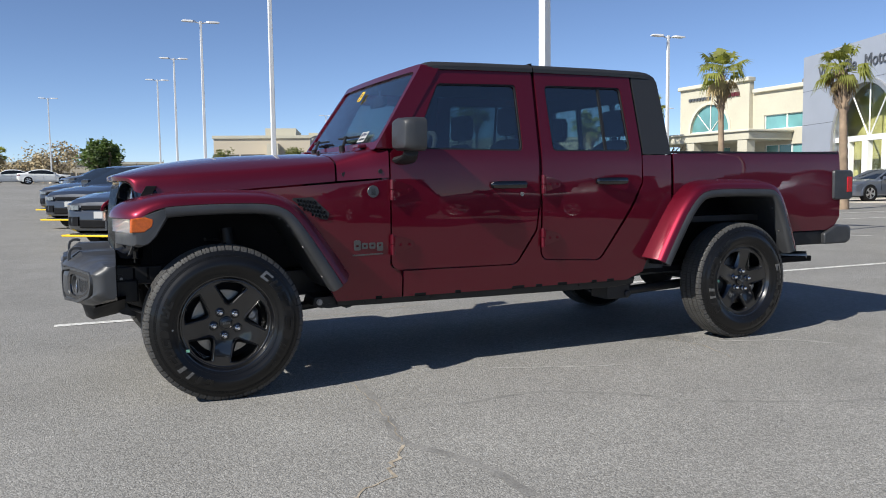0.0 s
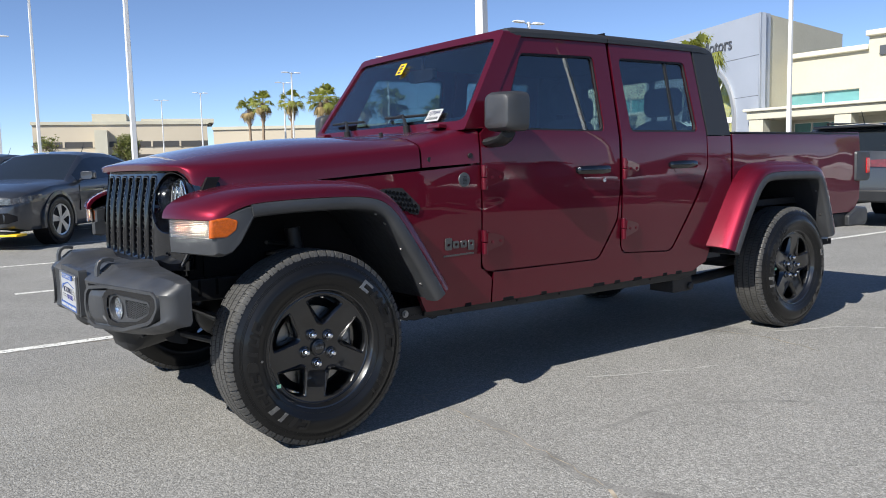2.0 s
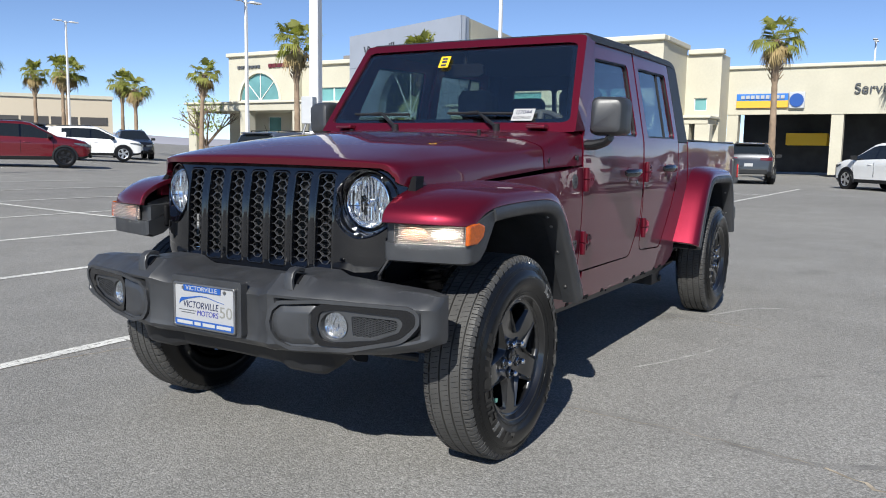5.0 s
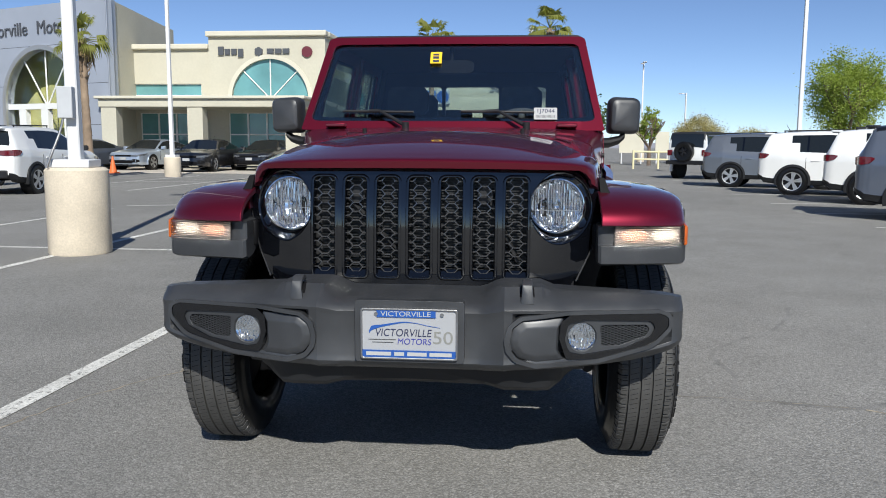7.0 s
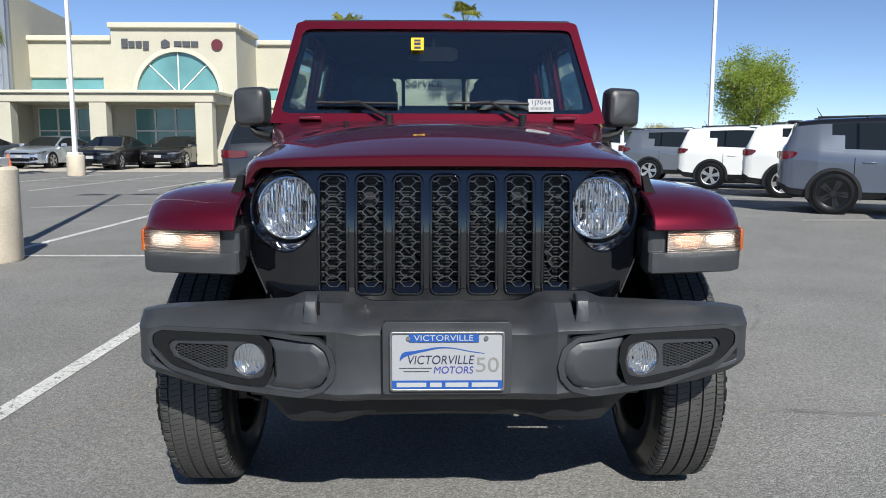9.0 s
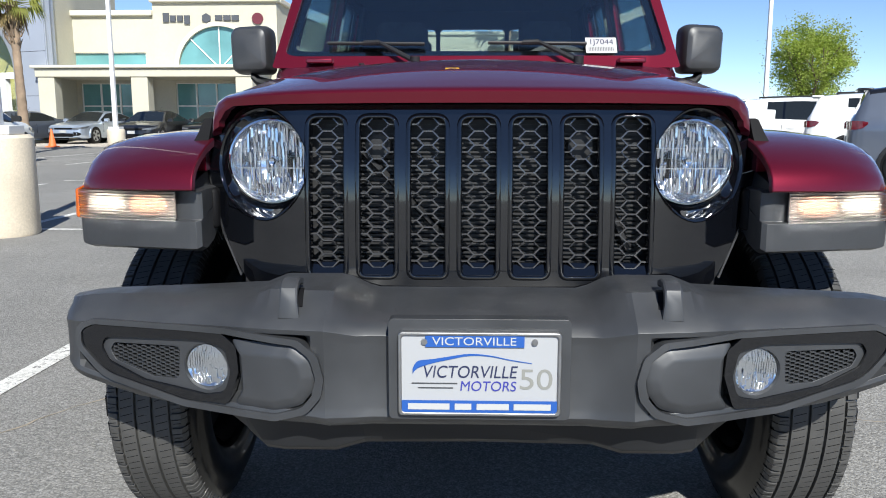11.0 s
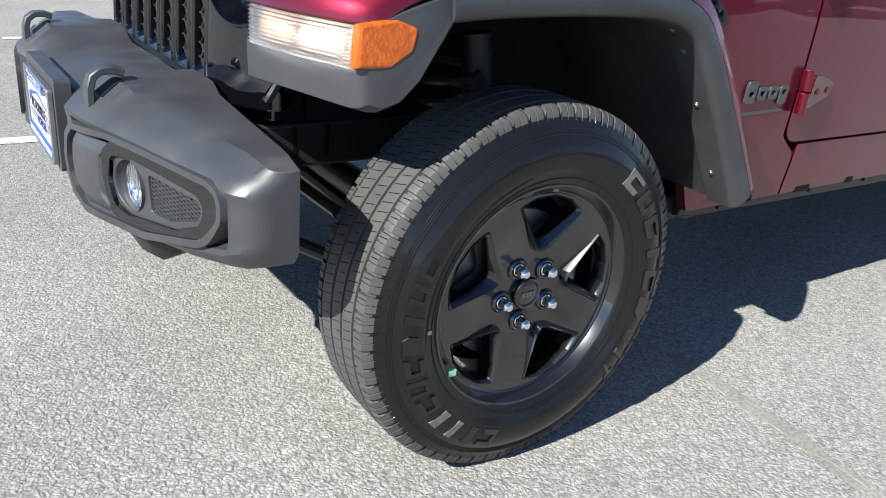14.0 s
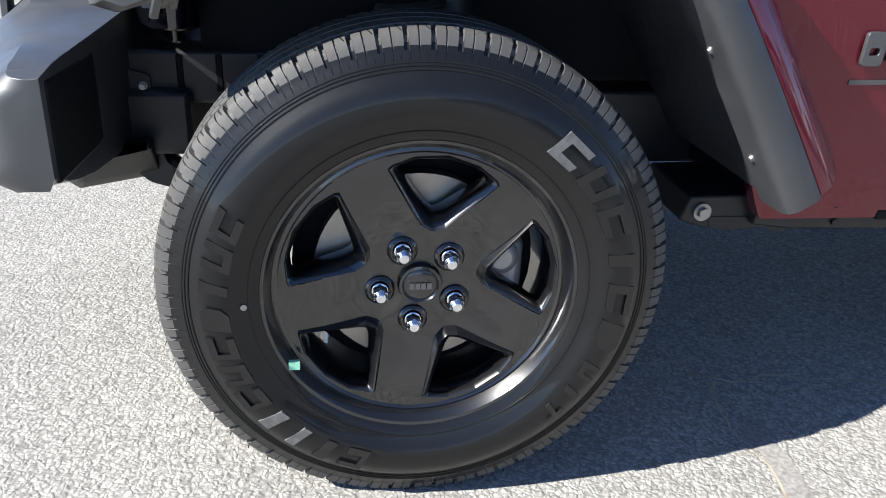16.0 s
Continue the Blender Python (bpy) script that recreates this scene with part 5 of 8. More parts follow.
            hexa = [(cu + cell * 0.98, cv), (cu + cell * 0.52, cv + cell * 0.55), (cu - cell * 0.52, cv + cell * 0.55), (cu - cell * 0.98, cv), (cu - cell * 0.52, cv - cell * 0.55), (cu + cell * 0.52, cv - cell * 0.55)]
            for k in range(4):
                a, b = hexa[k], hexa[(k + 1) % 6]
                mid = ((a[0] + b[0]) / 2, (a[1] + b[1]) / 2)
                if not inside(*mid):
                    continue
                d = Vector((b[0] - a[0], b[1] - a[1])).normalized()
                n = Vector((-d.y, d.x)) * w
                quad = [Vector(place(p[0] + s * n.x, p[1] + s * n.y)) for p, s in ((a, 1), (a, -1), (b, -1), (b, 1))]
                loft(bm, [quad, [q + Vector((depth, 0, 0)) for q in quad]])
    return bm


for s in (-1, 1):
    flip = lambda pts: [(s * u, v) for u, v in pts]
    # raised lip round pod and lamp pocket
    lip_o = flip(rounded([(0.300, 0.596, 0.03), (0.312, 0.642, 0.03), (0.350, 0.672, 0.03), (0.50, 0.686, 0.05), (0.80, 0.682, 0.03), (0.842, 0.668, 0.03), (0.844, 0.622, 0.04), (0.79, 0.560, 0.10), (0.60, 0.514, 0.10), (0.40, 0.506, 0.05), (0.335, 0.524, 0.04), (0.306, 0.560, 0.03)]))
    lip_i = flip(rounded([(0.316, 0.596, 0.03), (0.327, 0.636, 0.03), (0.358, 0.660, 0.03), (0.50, 0.674, 0.05), (0.80, 0.671, 0.03), (0.830, 0.658, 0.02), (0.831, 0.624, 0.03), (0.78, 0.571, 0.10), (0.60, 0.528, 0.10), (0.40, 0.520, 0.05), (0.344, 0.536, 0.04), (0.321, 0.566, 0.03)]))
    part("bumper_lip", plate(lip_o, [lip_i], on_bumper(0.0075), (0.045, 0, 0), us=steps(-0.88, 0.88, 0.04)), M_PLASTIC, bumper, bevel=0.0055, seg=3)
    # bevelled pod beside the lamp
    base_o = rounded([(0.319, 0.596, 0.03), (0.330, 0.634, 0.03), (0.360, 0.657, 0.02), (0.492, 0.664, 0.015), (0.474, 0.640, 0.02), (0.470, 0.56, 0.02), (0.490, 0.528, 0.015), (0.402, 0.523, 0.03), (0.346, 0.539, 0.03), (0.324, 0.568, 0.03)])
    top_o = rounded([(0.344, 0.596, 0.02), (0.350, 0.622, 0.02), (0.370, 0.637, 0.02), (0.473, 0.641, 0.010), (0.466, 0.630, 0.015), (0.464, 0.565, 0.015), (0.472, 0.547, 0.010), (0.405, 0.544, 0.02), (0.362, 0.554, 0.02), (0.347, 0.574, 0.02)])
    bm = bmesh.new()
    loft(bm, [[Vector((bumper_xf(u) - off, s * u, v)) for u, v in [(a[0] + (b[0] - a[0]) * f, a[1] + (b[1] - a[1]) * f) for a, b in zip(base_o, top_o)]] for f, off in ((0.0, -0.030), (0.0, -0.003), (0.12, -0.0015), (0.5, 0.0020), (0.90, 0.0042), (1.0, 0.0050), (1.25, 0.0052))])
    part("bumper_pod", bm, M_PLASTIC, bumper, sharp=45)
    bez = flip(rounded([(0.474, 0.600, 0.02), (0.478, 0.650, 0.02), (0.508, 0.673, 0.02), (0.80, 0.669, 0.02), (0.829, 0.656, 0.02), (0.829, 0.624, 0.02), (0.778, 0.571, 0.06), (0.60, 0.529, 0.04), (0.498, 0.529, 0.02)]))
    hole = flip(rounded([(0.492, 0.596, 0.03), (0.503, 0.645, 0.02), (0.56, 0.656, 0.02), (0.772, 0.646, 0.02), (0.788, 0.626, 0.02), (0.772, 0.594, 0.02), (0.69, 0.560, 0.03), (0.550, 0.543, 0.02), (0.506, 0.552, 0.03)]))
    part("lamp_bezel", plate(bez, [hole], on_bumper(0.004), (0.036, 0, 0), us=steps(-0.88, 0.88, 0.05)), M_GLOSSBLACK, bumper, "gloss black lamp bezel", bevel=0.005, seg=3)
    lamp_c = (s * 0.548, 0.599)
    mesh_hole = flip(rounded([(0.612, 0.568, 0.01), (0.606, 0.636, 0.01), (0.758, 0.632, 0.01), (0.768, 0.617, 0.01), (0.756, 0.596, 0.01), (0.67, 0.568, 0.02)]))
    lamp_hole = arc(lamp_c[0], lamp_c[1], 0.0475, 0, 345, 23)
    part("lamp_panel", plate(hole, [mesh_hole, lamp_hole], on_bumper(-0.004), (0.022, 0, 0), us=steps(-0.88, 0.88, 0.05)), M_PLASTIC, bumper, bevel=0.004)
    part("pocket_back", plate(bez, [], on_bumper(-0.031), (0.004, 0, 0), us=steps(-0.88, 0.88, 0.05)), M_UNDER_SHADE, bumper)

    def in_mesh(u, v):
        a = abs(u)
        return s * u > 0 and 0.609 < a < 0.764 and 0.566 + 0.30 * max(0, a - 0.67) < v < 0.636 - 0.06 * (a - 0.612)

    part("mesh_insert", honeycomb(in_mesh, on_bumper(-0.008), 0.0072, 0.0016, 0.008), M_PLASTIC, bumper, "small black mesh")
    fog = root("fog_lamp")
    fog.parent = truck
    fx = bumper_xf(lamp_c[0])
    fog.location = (fx + 0.012, lamp_c[0], lamp_c[1])
    fog.rotation_euler = (0, 0, -s * 0.12)
    bm = bmesh.new()
    lathe(bm, [(0.0485, 0.006), (0.0475, -0.006), (0.0455, -0.002), (0.045, 0.02)], seg=32)
    for v in bm.verts:
        v.co = Vector((v.co.y, v.co.x, v.co.z))
    part("ring", bm, M_PLASTIC, fog)
    bm = bmesh.new()
    lathe(bm, [(0.001, 0.0165), (0.022, 0.0150), (0.036, 0.0100), (0.0445, 0.002)], seg=32)
    for v in bm.verts:
        v.co = Vector((v.co.y, v.co.x, v.co.z))
    part("reflector", bm, M_CELL, fog, "chrome reflector")
    bm = bmesh.new()
    lathe(bm, [(0.0005, -0.008), (0.023, -0.006), (0.045, 0.0)], seg=32)
    for v in bm.verts:
        v.co = Vector((v.co.y, v.co.x, v.co.z))
    part("lens", bm, M_LENS, fog, "clear round lens", shadow=False)
    bm = reflector_cells(51 + s, 0.0)
    for v in bm.verts:
        v.co.y *= 0.50
        v.co.z *= 0.50
        v.co.x *= 0.26
    part("reflector_cells", bm, M_CELL, fog, sharp=10)
    # tow hook; a near-black plate on the bumper paints its recess's shade
    def top_place(u, v):
        # v runs from the front edge of the hump back over its top
        a_ = abs(u)
        pr = bumper_profile(u)
        (xa, za), (xb, zb_), (xc, zc_) = pr[3], pr[2], pr[1]
        q = (xa + (xb - xa) * v, za + (zb_ - za) * v) if v < 1 else (xb + (xc - xb) * (v - 1), zb_ + (zc_ - zb_) * (v - 1))
        return (q[0] - 0.001, u, q[1] + 0.0015)

    part("hook_recess", plate(flip([(0.348, 0.30), (0.396, 0.30), (0.392, 1.2), (0.352, 1.2)]), [], top_place, (0.002, 0, -0.004), vs=[0.3, 0.6, 0.9, 1.1]), M_UNDER_SHADE, bumper)
    bm = bmesh.new()
    prev = [(-0.708, 0.708), (-0.707, 0.740), (-0.700, 0.762), (-0.684, 0.773), (-0.662, 0.774), (-0.644, 0.768)]
    rings = []
    for i, (x, z) in enumerate(prev):
        a, b = prev[max(0, i - 1)], prev[min(len(prev) - 1, i + 1)]
        t = Vector((b[0] - a[0], 0, b[1] - a[1])).normalized()
        n = Vector((-t.z, 0, t.x))
        c = Vector((x, s * 0.372, z))
        rings.append([c + n * 0.0075 * fa + Vector((0, 0.017 + 0.004 * (z < 0.73), 0)) * fb for fa, fb in ((-1, -0.8), (-0.7, -1), (0.7, -1), (1, -0.8), (1, 0.8), (0.7, 1), (-0.7, 1), (-1, 0.8))])
    loft(bm, rings)
    part("tow_hook", bm, M_PLASTIC, truck, "black tow hook")

# plate bracket, valance below
part("plate_bracket", plate(rounded([(-0.175, 0.515, 0.012), (0.175, 0.515, 0.012), (0.175, 0.715, 0.012), (-0.175, 0.715, 0.012)]), [], lambda u, v: (-0.738, u, v), (0.034, 0, 0)), M_PLASTIC, bumper, bevel=0.006, seg=3)
bm = bmesh.new()
rows = []
for y in (-0.565, -0.53, -0.49, -0.45, -0.41, -0.30, -0.24, 0.0, 0.24, 0.30, 0.41, 0.45, 0.49, 0.53, 0.565):
    a = abs(y)
    zb = 0.398 + 0.095 * smoothstep(0.45, 0.565, a) + 0.014 * (1 - smoothstep(0.22, 0.30, a))
    xf = -0.655 + 0.06 * smoothstep(0.40, 0.565, a) + 0.02 * (1 - smoothstep(0.22, 0.3, a))
    rows.append([Vector((x, y, z)) for x, z in ((xf - 0.03, 0.515), (xf, 0.470), (xf + 0.015, zb + 0.015), (xf + 0.035, zb), (-0.45, zb + 0.03), (-0.45, 0.515))])
loft(bm, rows)
part("bumper_valance", bm, M_TRIM, bumper, bevel=0.006)
FACE = Matrix(((0, 0, -1, 0), (-1, 0, 0, 0), (0, 1, 0, 0), (0, 0, 0, 1)))    # writing that faces the front


def facing_front(x, y, z):
    return Matrix.Translation((x, y, z)) @ FACE


lp = root("licence_plate")
lp.parent = truck
lp["label"] = "white dealer plate in a grey frame"
PZ, PX = 0.609, -0.744
fo = rounded([(-0.156, PZ - 0.083, 0.01), (0.156, PZ - 0.083, 0.01), (0.156, PZ + 0.083, 0.01), (-0.156, PZ + 0.083, 0.01)])
fi = rounded([(-0.149, PZ - 0.076, 0.008), (0.149, PZ - 0.076, 0.008), (0.149, PZ + 0.076, 0.008), (-0.149, PZ + 0.076, 0.008)])
part("plate_frame", plate(fo, [fi], lambda u, v: (PX - 0.006, u, v), (0.012, 0, 0)), M_STEEL, lp, "brushed metal frame", bevel=0.002)
part("plate_sheet", boxed(PX - 0.001, PX + 0.002, -0.150, 0.150, PZ - 0.077, PZ + 0.077), material("plate_white", (0.34, 0.345, 0.355), 0.4), lp)
part("plate_band", boxed(PX - 0.005, PX - 0.001, -0.149, 0.149, PZ - 0.076, PZ - 0.053), M_BLUE, lp, "blue lower band")
part("plate_band", boxed(PX - 0.005, PX - 0.001, -0.085, 0.103, PZ + 0.054, PZ + 0.076), M_BLUE, lp, "blue upper band")
text_part("plate_letter", "VICTORVILLE", 0.0225, facing_front(PX - 0.0054, 0.010, PZ + 0.0648), M_WHITE, lp, 0.0004, width=0.160)
text_part("plate_letter", "VICTORVILLE", 0.0345, facing_front(PX - 0.0018, 0.018, PZ + 0.0030), M_NAVY, lp, 0.0004, width=0.180, shear=0.15)
text_part("plate_letter", "MOTORS", 0.0280, facing_front(PX - 0.0018, -0.017, PZ - 0.025), material("plate_letter_blue", (0.03, 0.035, 0.25), 0.5), lp, 0.0004, width=0.106, shear=0.12)
text_part("plate_letter", "50", 0.058, facing_front(PX - 0.0016, -0.108, PZ - 0.012), material("plate_letter_grey", (0.21, 0.21, 0.19), 0.5), lp, 0.0004, width=0.062)
bm = bmesh.new()
swoosh = [(0.128, 0.005, 0.010), (0.118, 0.018, 0.014), (0.09, 0.025, 0.008), (0.06, 0.031, 0.006), (0.02, 0.038, 0.004), (-0.02, 0.036, 0.0022), (-0.06, 0.028, 0.0018), (-0.10, 0.022, 0.0012)]
loft(bm, [[Vector((PX - 0.0025, y, PZ + z - w / 2)), Vector((PX - 0.0025, y, PZ + z + w / 2)), Vector((PX - 0.001, y, PZ + z + w / 2)), Vector((PX - 0.001, y, PZ + z - w / 2))] for y, z, w in smooth_path(swoosh, 4)])
part("plate_swoosh", bm, M_BLUE, lp, "blue swoosh")
for y0, y1 in ((0.137, 0.057), (0.047, 0.015), (0.005, -0.057), (-0.066, -0.137)):
    part("plate_bar", boxed(PX - 0.0062, PX - 0.005, y1, y0, PZ - 0.070, PZ - 0.058), M_WHITE, lp)
for y0, y1, z in ((0.130, 0.042, -0.020), (0.118, 0.050, -0.029)):
    part("small_print_bar", boxed(PX - 0.0022, PX - 0.001, y1, y0, PZ + z, PZ + z + 0.0022), M_BADGE, lp)
for y in (-0.105, 0.105):
    bm = bmesh.new()
    rod(bm, (PX - 0.006, y, PZ + 0.064), (PX, y, PZ + 0.064), 0.006, seg=10)
    part("plate_bolt", bm, M_STEEL, lp)

# ---- mirrors
for s in (-1, 1):
    mr = root("door_mirror")
    mr.parent = truck
    bm = bmesh.new()
    rows = []
    for x, k, zz in ((0.945, 0.62, 0.0), (0.952, 0.82, 0.0), (0.975, 0.95, 0.0), (1.02, 1.0, 0.0), (1.075, 0.99, 0.0)):
        o = rounded([(0.795, 1.268, 0.03), (0.960, 1.268, 0.035), (0.966, 1.452, 0.045), (0.800, 1.458, 0.04)])
        rows.append([Vector((x + 0.025 * (u - 0.8) / 0.16, s * (0.880 + (u - 0.880) * k), 1.362 + (v - 1.362) * k)) for u, v in o])
    loft(bm, rows)
    part("mirror_shell", bm, M_PLASTIC, mr, "grey-black mirror shell", bevel=0.004, sharp=45)
    part("mirror_glass", boxed(1.088, 1.0935, min(s * 0.815, s * 0.945), max(s * 0.815, s * 0.945), 1.285, 1.437), M_CHROME, mr, "mirror glass", bevel=0.001)
    bm = bmesh.new()
    rows = []
    for y, z, w, h in ((0.765, 1.222, 0.075, 0.026), (0.81, 1.224, 0.065, 0.026), (0.86, 1.238, 0.05, 0.022), (0.885, 1.262, 0.045, 0.022)):
        rows.append([Vector((1.035 + w * math.cos(q), s * y, z + h * math.sin(q))) for q in [2 * math.pi * k / 12 for k in range(12)]])
    loft(bm, rows)
    part("mirror_arm", bm, M_TRIM, mr)

# ---- handles, hinges, vents, badge
for s in (-1, 1):
    for x0, x1, z in ((1.585, 1.835, 1.075), (2.345, 2.590, 1.090)):
        h = root("door_handle")
        h.parent = truck
        cup = rounded([(x0 + 0.05, z - 0.045, 0.03), (x1 - 0.03, z - 0.045, 0.03), (x1 - 0.03, z + 0.035, 0.03), (x0 + 0.05, z + 0.035, 0.03)])
        part("handle_cup", plate(cup, [], lambda u, v: (u, s * (side_y(u, v) + 0.002), v), (0, -s * 0.004, 0), vs=steps(z - 0.05, z + 0.05, 0.02)), M_PAINT, h, bevel=0.003)
        bm = bmesh.new()
        rows = []
        for f, yo, hh, dd in ((0.0, 0.006, 0.012, 0.010), (0.04, 0.016, 0.020, 0.014), (0.25, 0.030, 0.023, 0.013), (0.5, 0.034, 0.023, 0.013), (0.75, 0.030, 0.023, 0.013), (0.94, 0.018, 0.022, 0.016), (1.0, 0.006, 0.014, 0.012)):
            x = x0 + f * (x1 - x0)
            rows.append([Vector((x, s * (side_y(x, z) + yo + dd * math.cos(q)), z + hh * math.sin(q))) for q in [2 * math.pi * k / 12 for k in range(12)]])
        loft(bm, rows)
        part("handle_grip", bm, M_GLOSSBLACK, h, "black door handle")
    bm = bmesh.new()
    rod(bm, (1.800, s * 0.780, 1.018), (1.800, s * 0.789, 1.018), 0.013, seg=20)
    part("key_lock", bm, M_CHROME, truck, "small chrome lock")
    for x, z in ((0.950, 1.055), (0.950, 0.745), (1.945, 1.075), (1.945, 0.745)):
        h = root("door_hinge")
        h.parent = truck
        bm = bmesh.new()
        y = side_y(x, z)
        rod(bm, (x + 0.004, s * (y + 0.016), z - 0.058), (x + 0.004, s * (y + 0.016), z - 0.002), 0.015, seg=14)
        rod(bm, (x + 0.004, s * (y + 0.016), z + 0.002), (x + 0.004, s * (y + 0.016), z + 0.058), 0.015, seg=14)
        part("hinge_pin", bm, M_PAINT, h, bevel=0.002)
        o = rounded([(x + 0.01, z - 0.046, 0.01), (x + 0.06, z - 0.034, 0.02), (x + 0.128, z - 0.018, 0.014), (x + 0.134, z + 0.020, 0.014), (x + 0.06, z + 0.040, 0.02), (x + 0.01, z + 0.046, 0.01)])
        part("hinge_leaf", plate(o, [], lambda u, v: (u, s * (side_y(u, v) + 0.033 - 0.17 * (u - x) + 0.05 * (v - z)), v), (0, -s * 0.036, 0), vs=[z]), M_PAINT, h, bevel=0.005, seg=3)
        for bx in (x + 0.045, x + 0.105):
            bm = bmesh.new()
            rod(bm, (bx, s * (y + 0.008), z), (bx, s * (y + 0.037 - 0.17 * (bx - x)), z), 0.008, seg=10)
            part("hinge_screw", bm, M_PAINT, h)
    bm = bmesh.new()
    rod(bm, (0.845, s * 0.776, 1.048), (0.845, s * 0.786, 1.048), 0.034, seg=28)
    medal = part("round_medallion", bm, M_BADGE, truck, "round dark grey medallion", bevel=0.003)
    bm = bmesh.new()
    for a in range(6):
        box(bm, 0.833 + 0.0, 0.857, min(s * 0.786, s * 0.788), max(s * 0.786, s * 0.788), 1.030 + 0.006 * a, 1.033 + 0.006 * a)
    part("medallion_relief", bm, M_TRIM, medal)
    for bx, bz in ((0.70, 1.145), (0.895, 1.160)):
        bm = bmesh.new()
        yy = 0.701 if bx < 0.8 else 0.763
        rod(bm, (bx, s * yy, bz), (bx, s * (yy + 0.010), bz), 0.012, seg=12)
        part("cowl_bolt", bm, M_TRIM, truck)
    # fender vent with its mesh
    vent = [(0.375, 1.020), (0.500, 1.022), (0.590, 0.935), (0.580, 0.895), (0.540, 0.905)]
    vo = rounded([(*p, 0.012) for p in vent])
    part("fender_vent", plate(vo, [], lambda u, v: (u, s * (side_y(u, v) + 0.004), v), (0, -s * 0.008, 0), us=[0.45, 0.5]), M_TRIM, truck, "black mesh fender vent", bevel=0.002)
    bm = bmesh.new()
    for k in range(9):
        for j in range(5):
            u, v = 0.42 + 0.018 * k + 0.008 * j, 1.008 - 0.024 * j - 0.003 * k
            if u < 0.575 and v > 0.905 and v > 1.02 - 1.05 * max(0, u - 0.375) * 0.8 and v < 1.018 - max(0, u - 0.49) * 0.95:
                y = side_y(u, v) + 0.004
                loft(bm, [[Vector((u + 0.007 * math.cos(q), s * (y + d), v + 0.009 * math.sin(q))) for q in [math.pi / 3 * m_ for m_ in range(6)]] for d in (0.0, 0.004)])
    part("vent_insert", bm, M_GLOSSBLACK, truck)
    # maker's badge as plain blocks
    bm = bmesh.new()
    for k, (w, h0, h1) in enumerate(((0.038, -0.026, 0.030), (0.036, -0.020, 0.014), (0.036, -0.020, 0.014), (0.036, -0.034, 0.014))):
        u = 0.728 + 0.045 * k
        o = rounded([(u, 0.748 + h0, 0.008), (u + w, 0.748 + h0, 0.008), (u + w, 0.748 + h1, 0.008), (u, 0.748 + h1, 0.008)], 3)
        iy = side_y(u, 0.75)
        hole_ = rounded([(u + 0.010, 0.748 - 0.008, 0.004), (u + w - 0.010, 0.748 - 0.008, 0.004), (u + w - 0.010, 0.752, 0.004), (u + 0.010, 0.752, 0.004)], 2)
        q = plate(o, [hole_], lambda a, b: (a, s * (side_y(a, b) + 0.006), b), (0, -s * 0.008, 0))
        me_ = bpy.data.meshes.new("tmp")
        q.to_mesh(me_)
        q.free()
        bm.from_mesh(me_)
        bpy.data.meshes.remove(me_)
    part("side_badge", bm, M_BADGE, truck, "dark grey block badge", bevel=0.002)
    bm = plate([(0.72, 0.690), (0.90, 0.694), (0.90, 0.702), (0.72, 0.698)], [], lambda a, b: (a, s * (side_y(a, b) + 0.002), b), (0, -s * 0.004, 0))
    part("small_badge_bar", bm, M_BADGE, truck)
    # tail lamp
    tl = root("tail_lamp")
    tl.parent = truck
    bm = bmesh.new()
    o = rounded([(4.485, 0.930, 0.02), (4.690, 0.930, 0.03), (4.690, 1.150, 0.03), (4.485, 1.150, 0.02)])
    loft(bm, [[Vector((4.5875 + (x - 4.5875) * k, s * y, 1.04 + (z - 1.04) * k)) for x, z in o] for y, k in ((0.60, 1.0), (0.785, 1.0), (0.800, 0.94))])
    part("lamp_housing", bm, M_PLASTIC, tl, "black lamp housing", bevel=0.004)
    part("red_lens", boxed(4.620, 4.672, min(s * 0.79, s * 0.806), max(s * 0.79, s * 0.806), 0.985, 1.100), M_RED, tl, "red lens", bevel=0.004)
    # rocker rail, step rail fittings
    bm = bmesh.new()
    loft(bm, [[Vector((x, s * y, z)) for y, z in ((0.722, 0.450), (0.724, 0.436), (0.716, zb), (0.66, zb - 0.005), (0.62, 0.474))] for x, zb in ((0.64, 0.415), (0.72, 0.405), (1.6, 0.396), (2.55, 0.392), (2.70, 0.41))])
    rocker = part("rocker_rail", bm, M_CHASSIS, truck, "black rocker rail", bevel=0.004)
    for x, w in ((0.86, 0.05), (1.10, 0.09), (1.36, 0.05), (1.75, 0.11), (1.92, 0.06), (2.08, 0.09), (2.34, 0.05), (2.46, 0.07)):
        part("seam_notch", boxed(x, x + w * 0.8, min(s * 0.735, s * 0.7515), max(s * 0.735, s * 0.7515), 0.4355, 0.456), M_UNDER_SHADE, rocker, bevel=0.004)
    for x in (0.80, 1.22, 1.52, 2.26):
        bm = bmesh.new()
        rod(bm, (x, s * 0.712, 0.422), (x, s * 0.728, 0.422), 0.007, seg=10)
        part("rail_bolt", bm, M_CHASSIS, rocker)
    for x in (0.690, 0.775, 0.900, 1.050, 1.215, 1.480, 1.640, 2.240):
        bm = bmesh.new()
        rod(bm, (x, s * 0.742, 0.4665), (x, s * 0.7508, 0.4665), 0.0065, seg=12)
        part("drain_hole", bm, M_UNDER_SHADE, rocker)
    # hanging tab behind the wheel
    bm = plate(rounded([(0.560, 0.425, 0.006), (0.720, 0.425, 0.006), (0.735, 0.398, 0.01), (0.700, 0.392, 0.01), (0.672, 0.404, 0.008), (0.600, 0.398, 0.01), (0.565, 0.404, 0.01)]), [], lambda u, v: (u, s * 0.700, v), (0, -s * 0.05, 0))
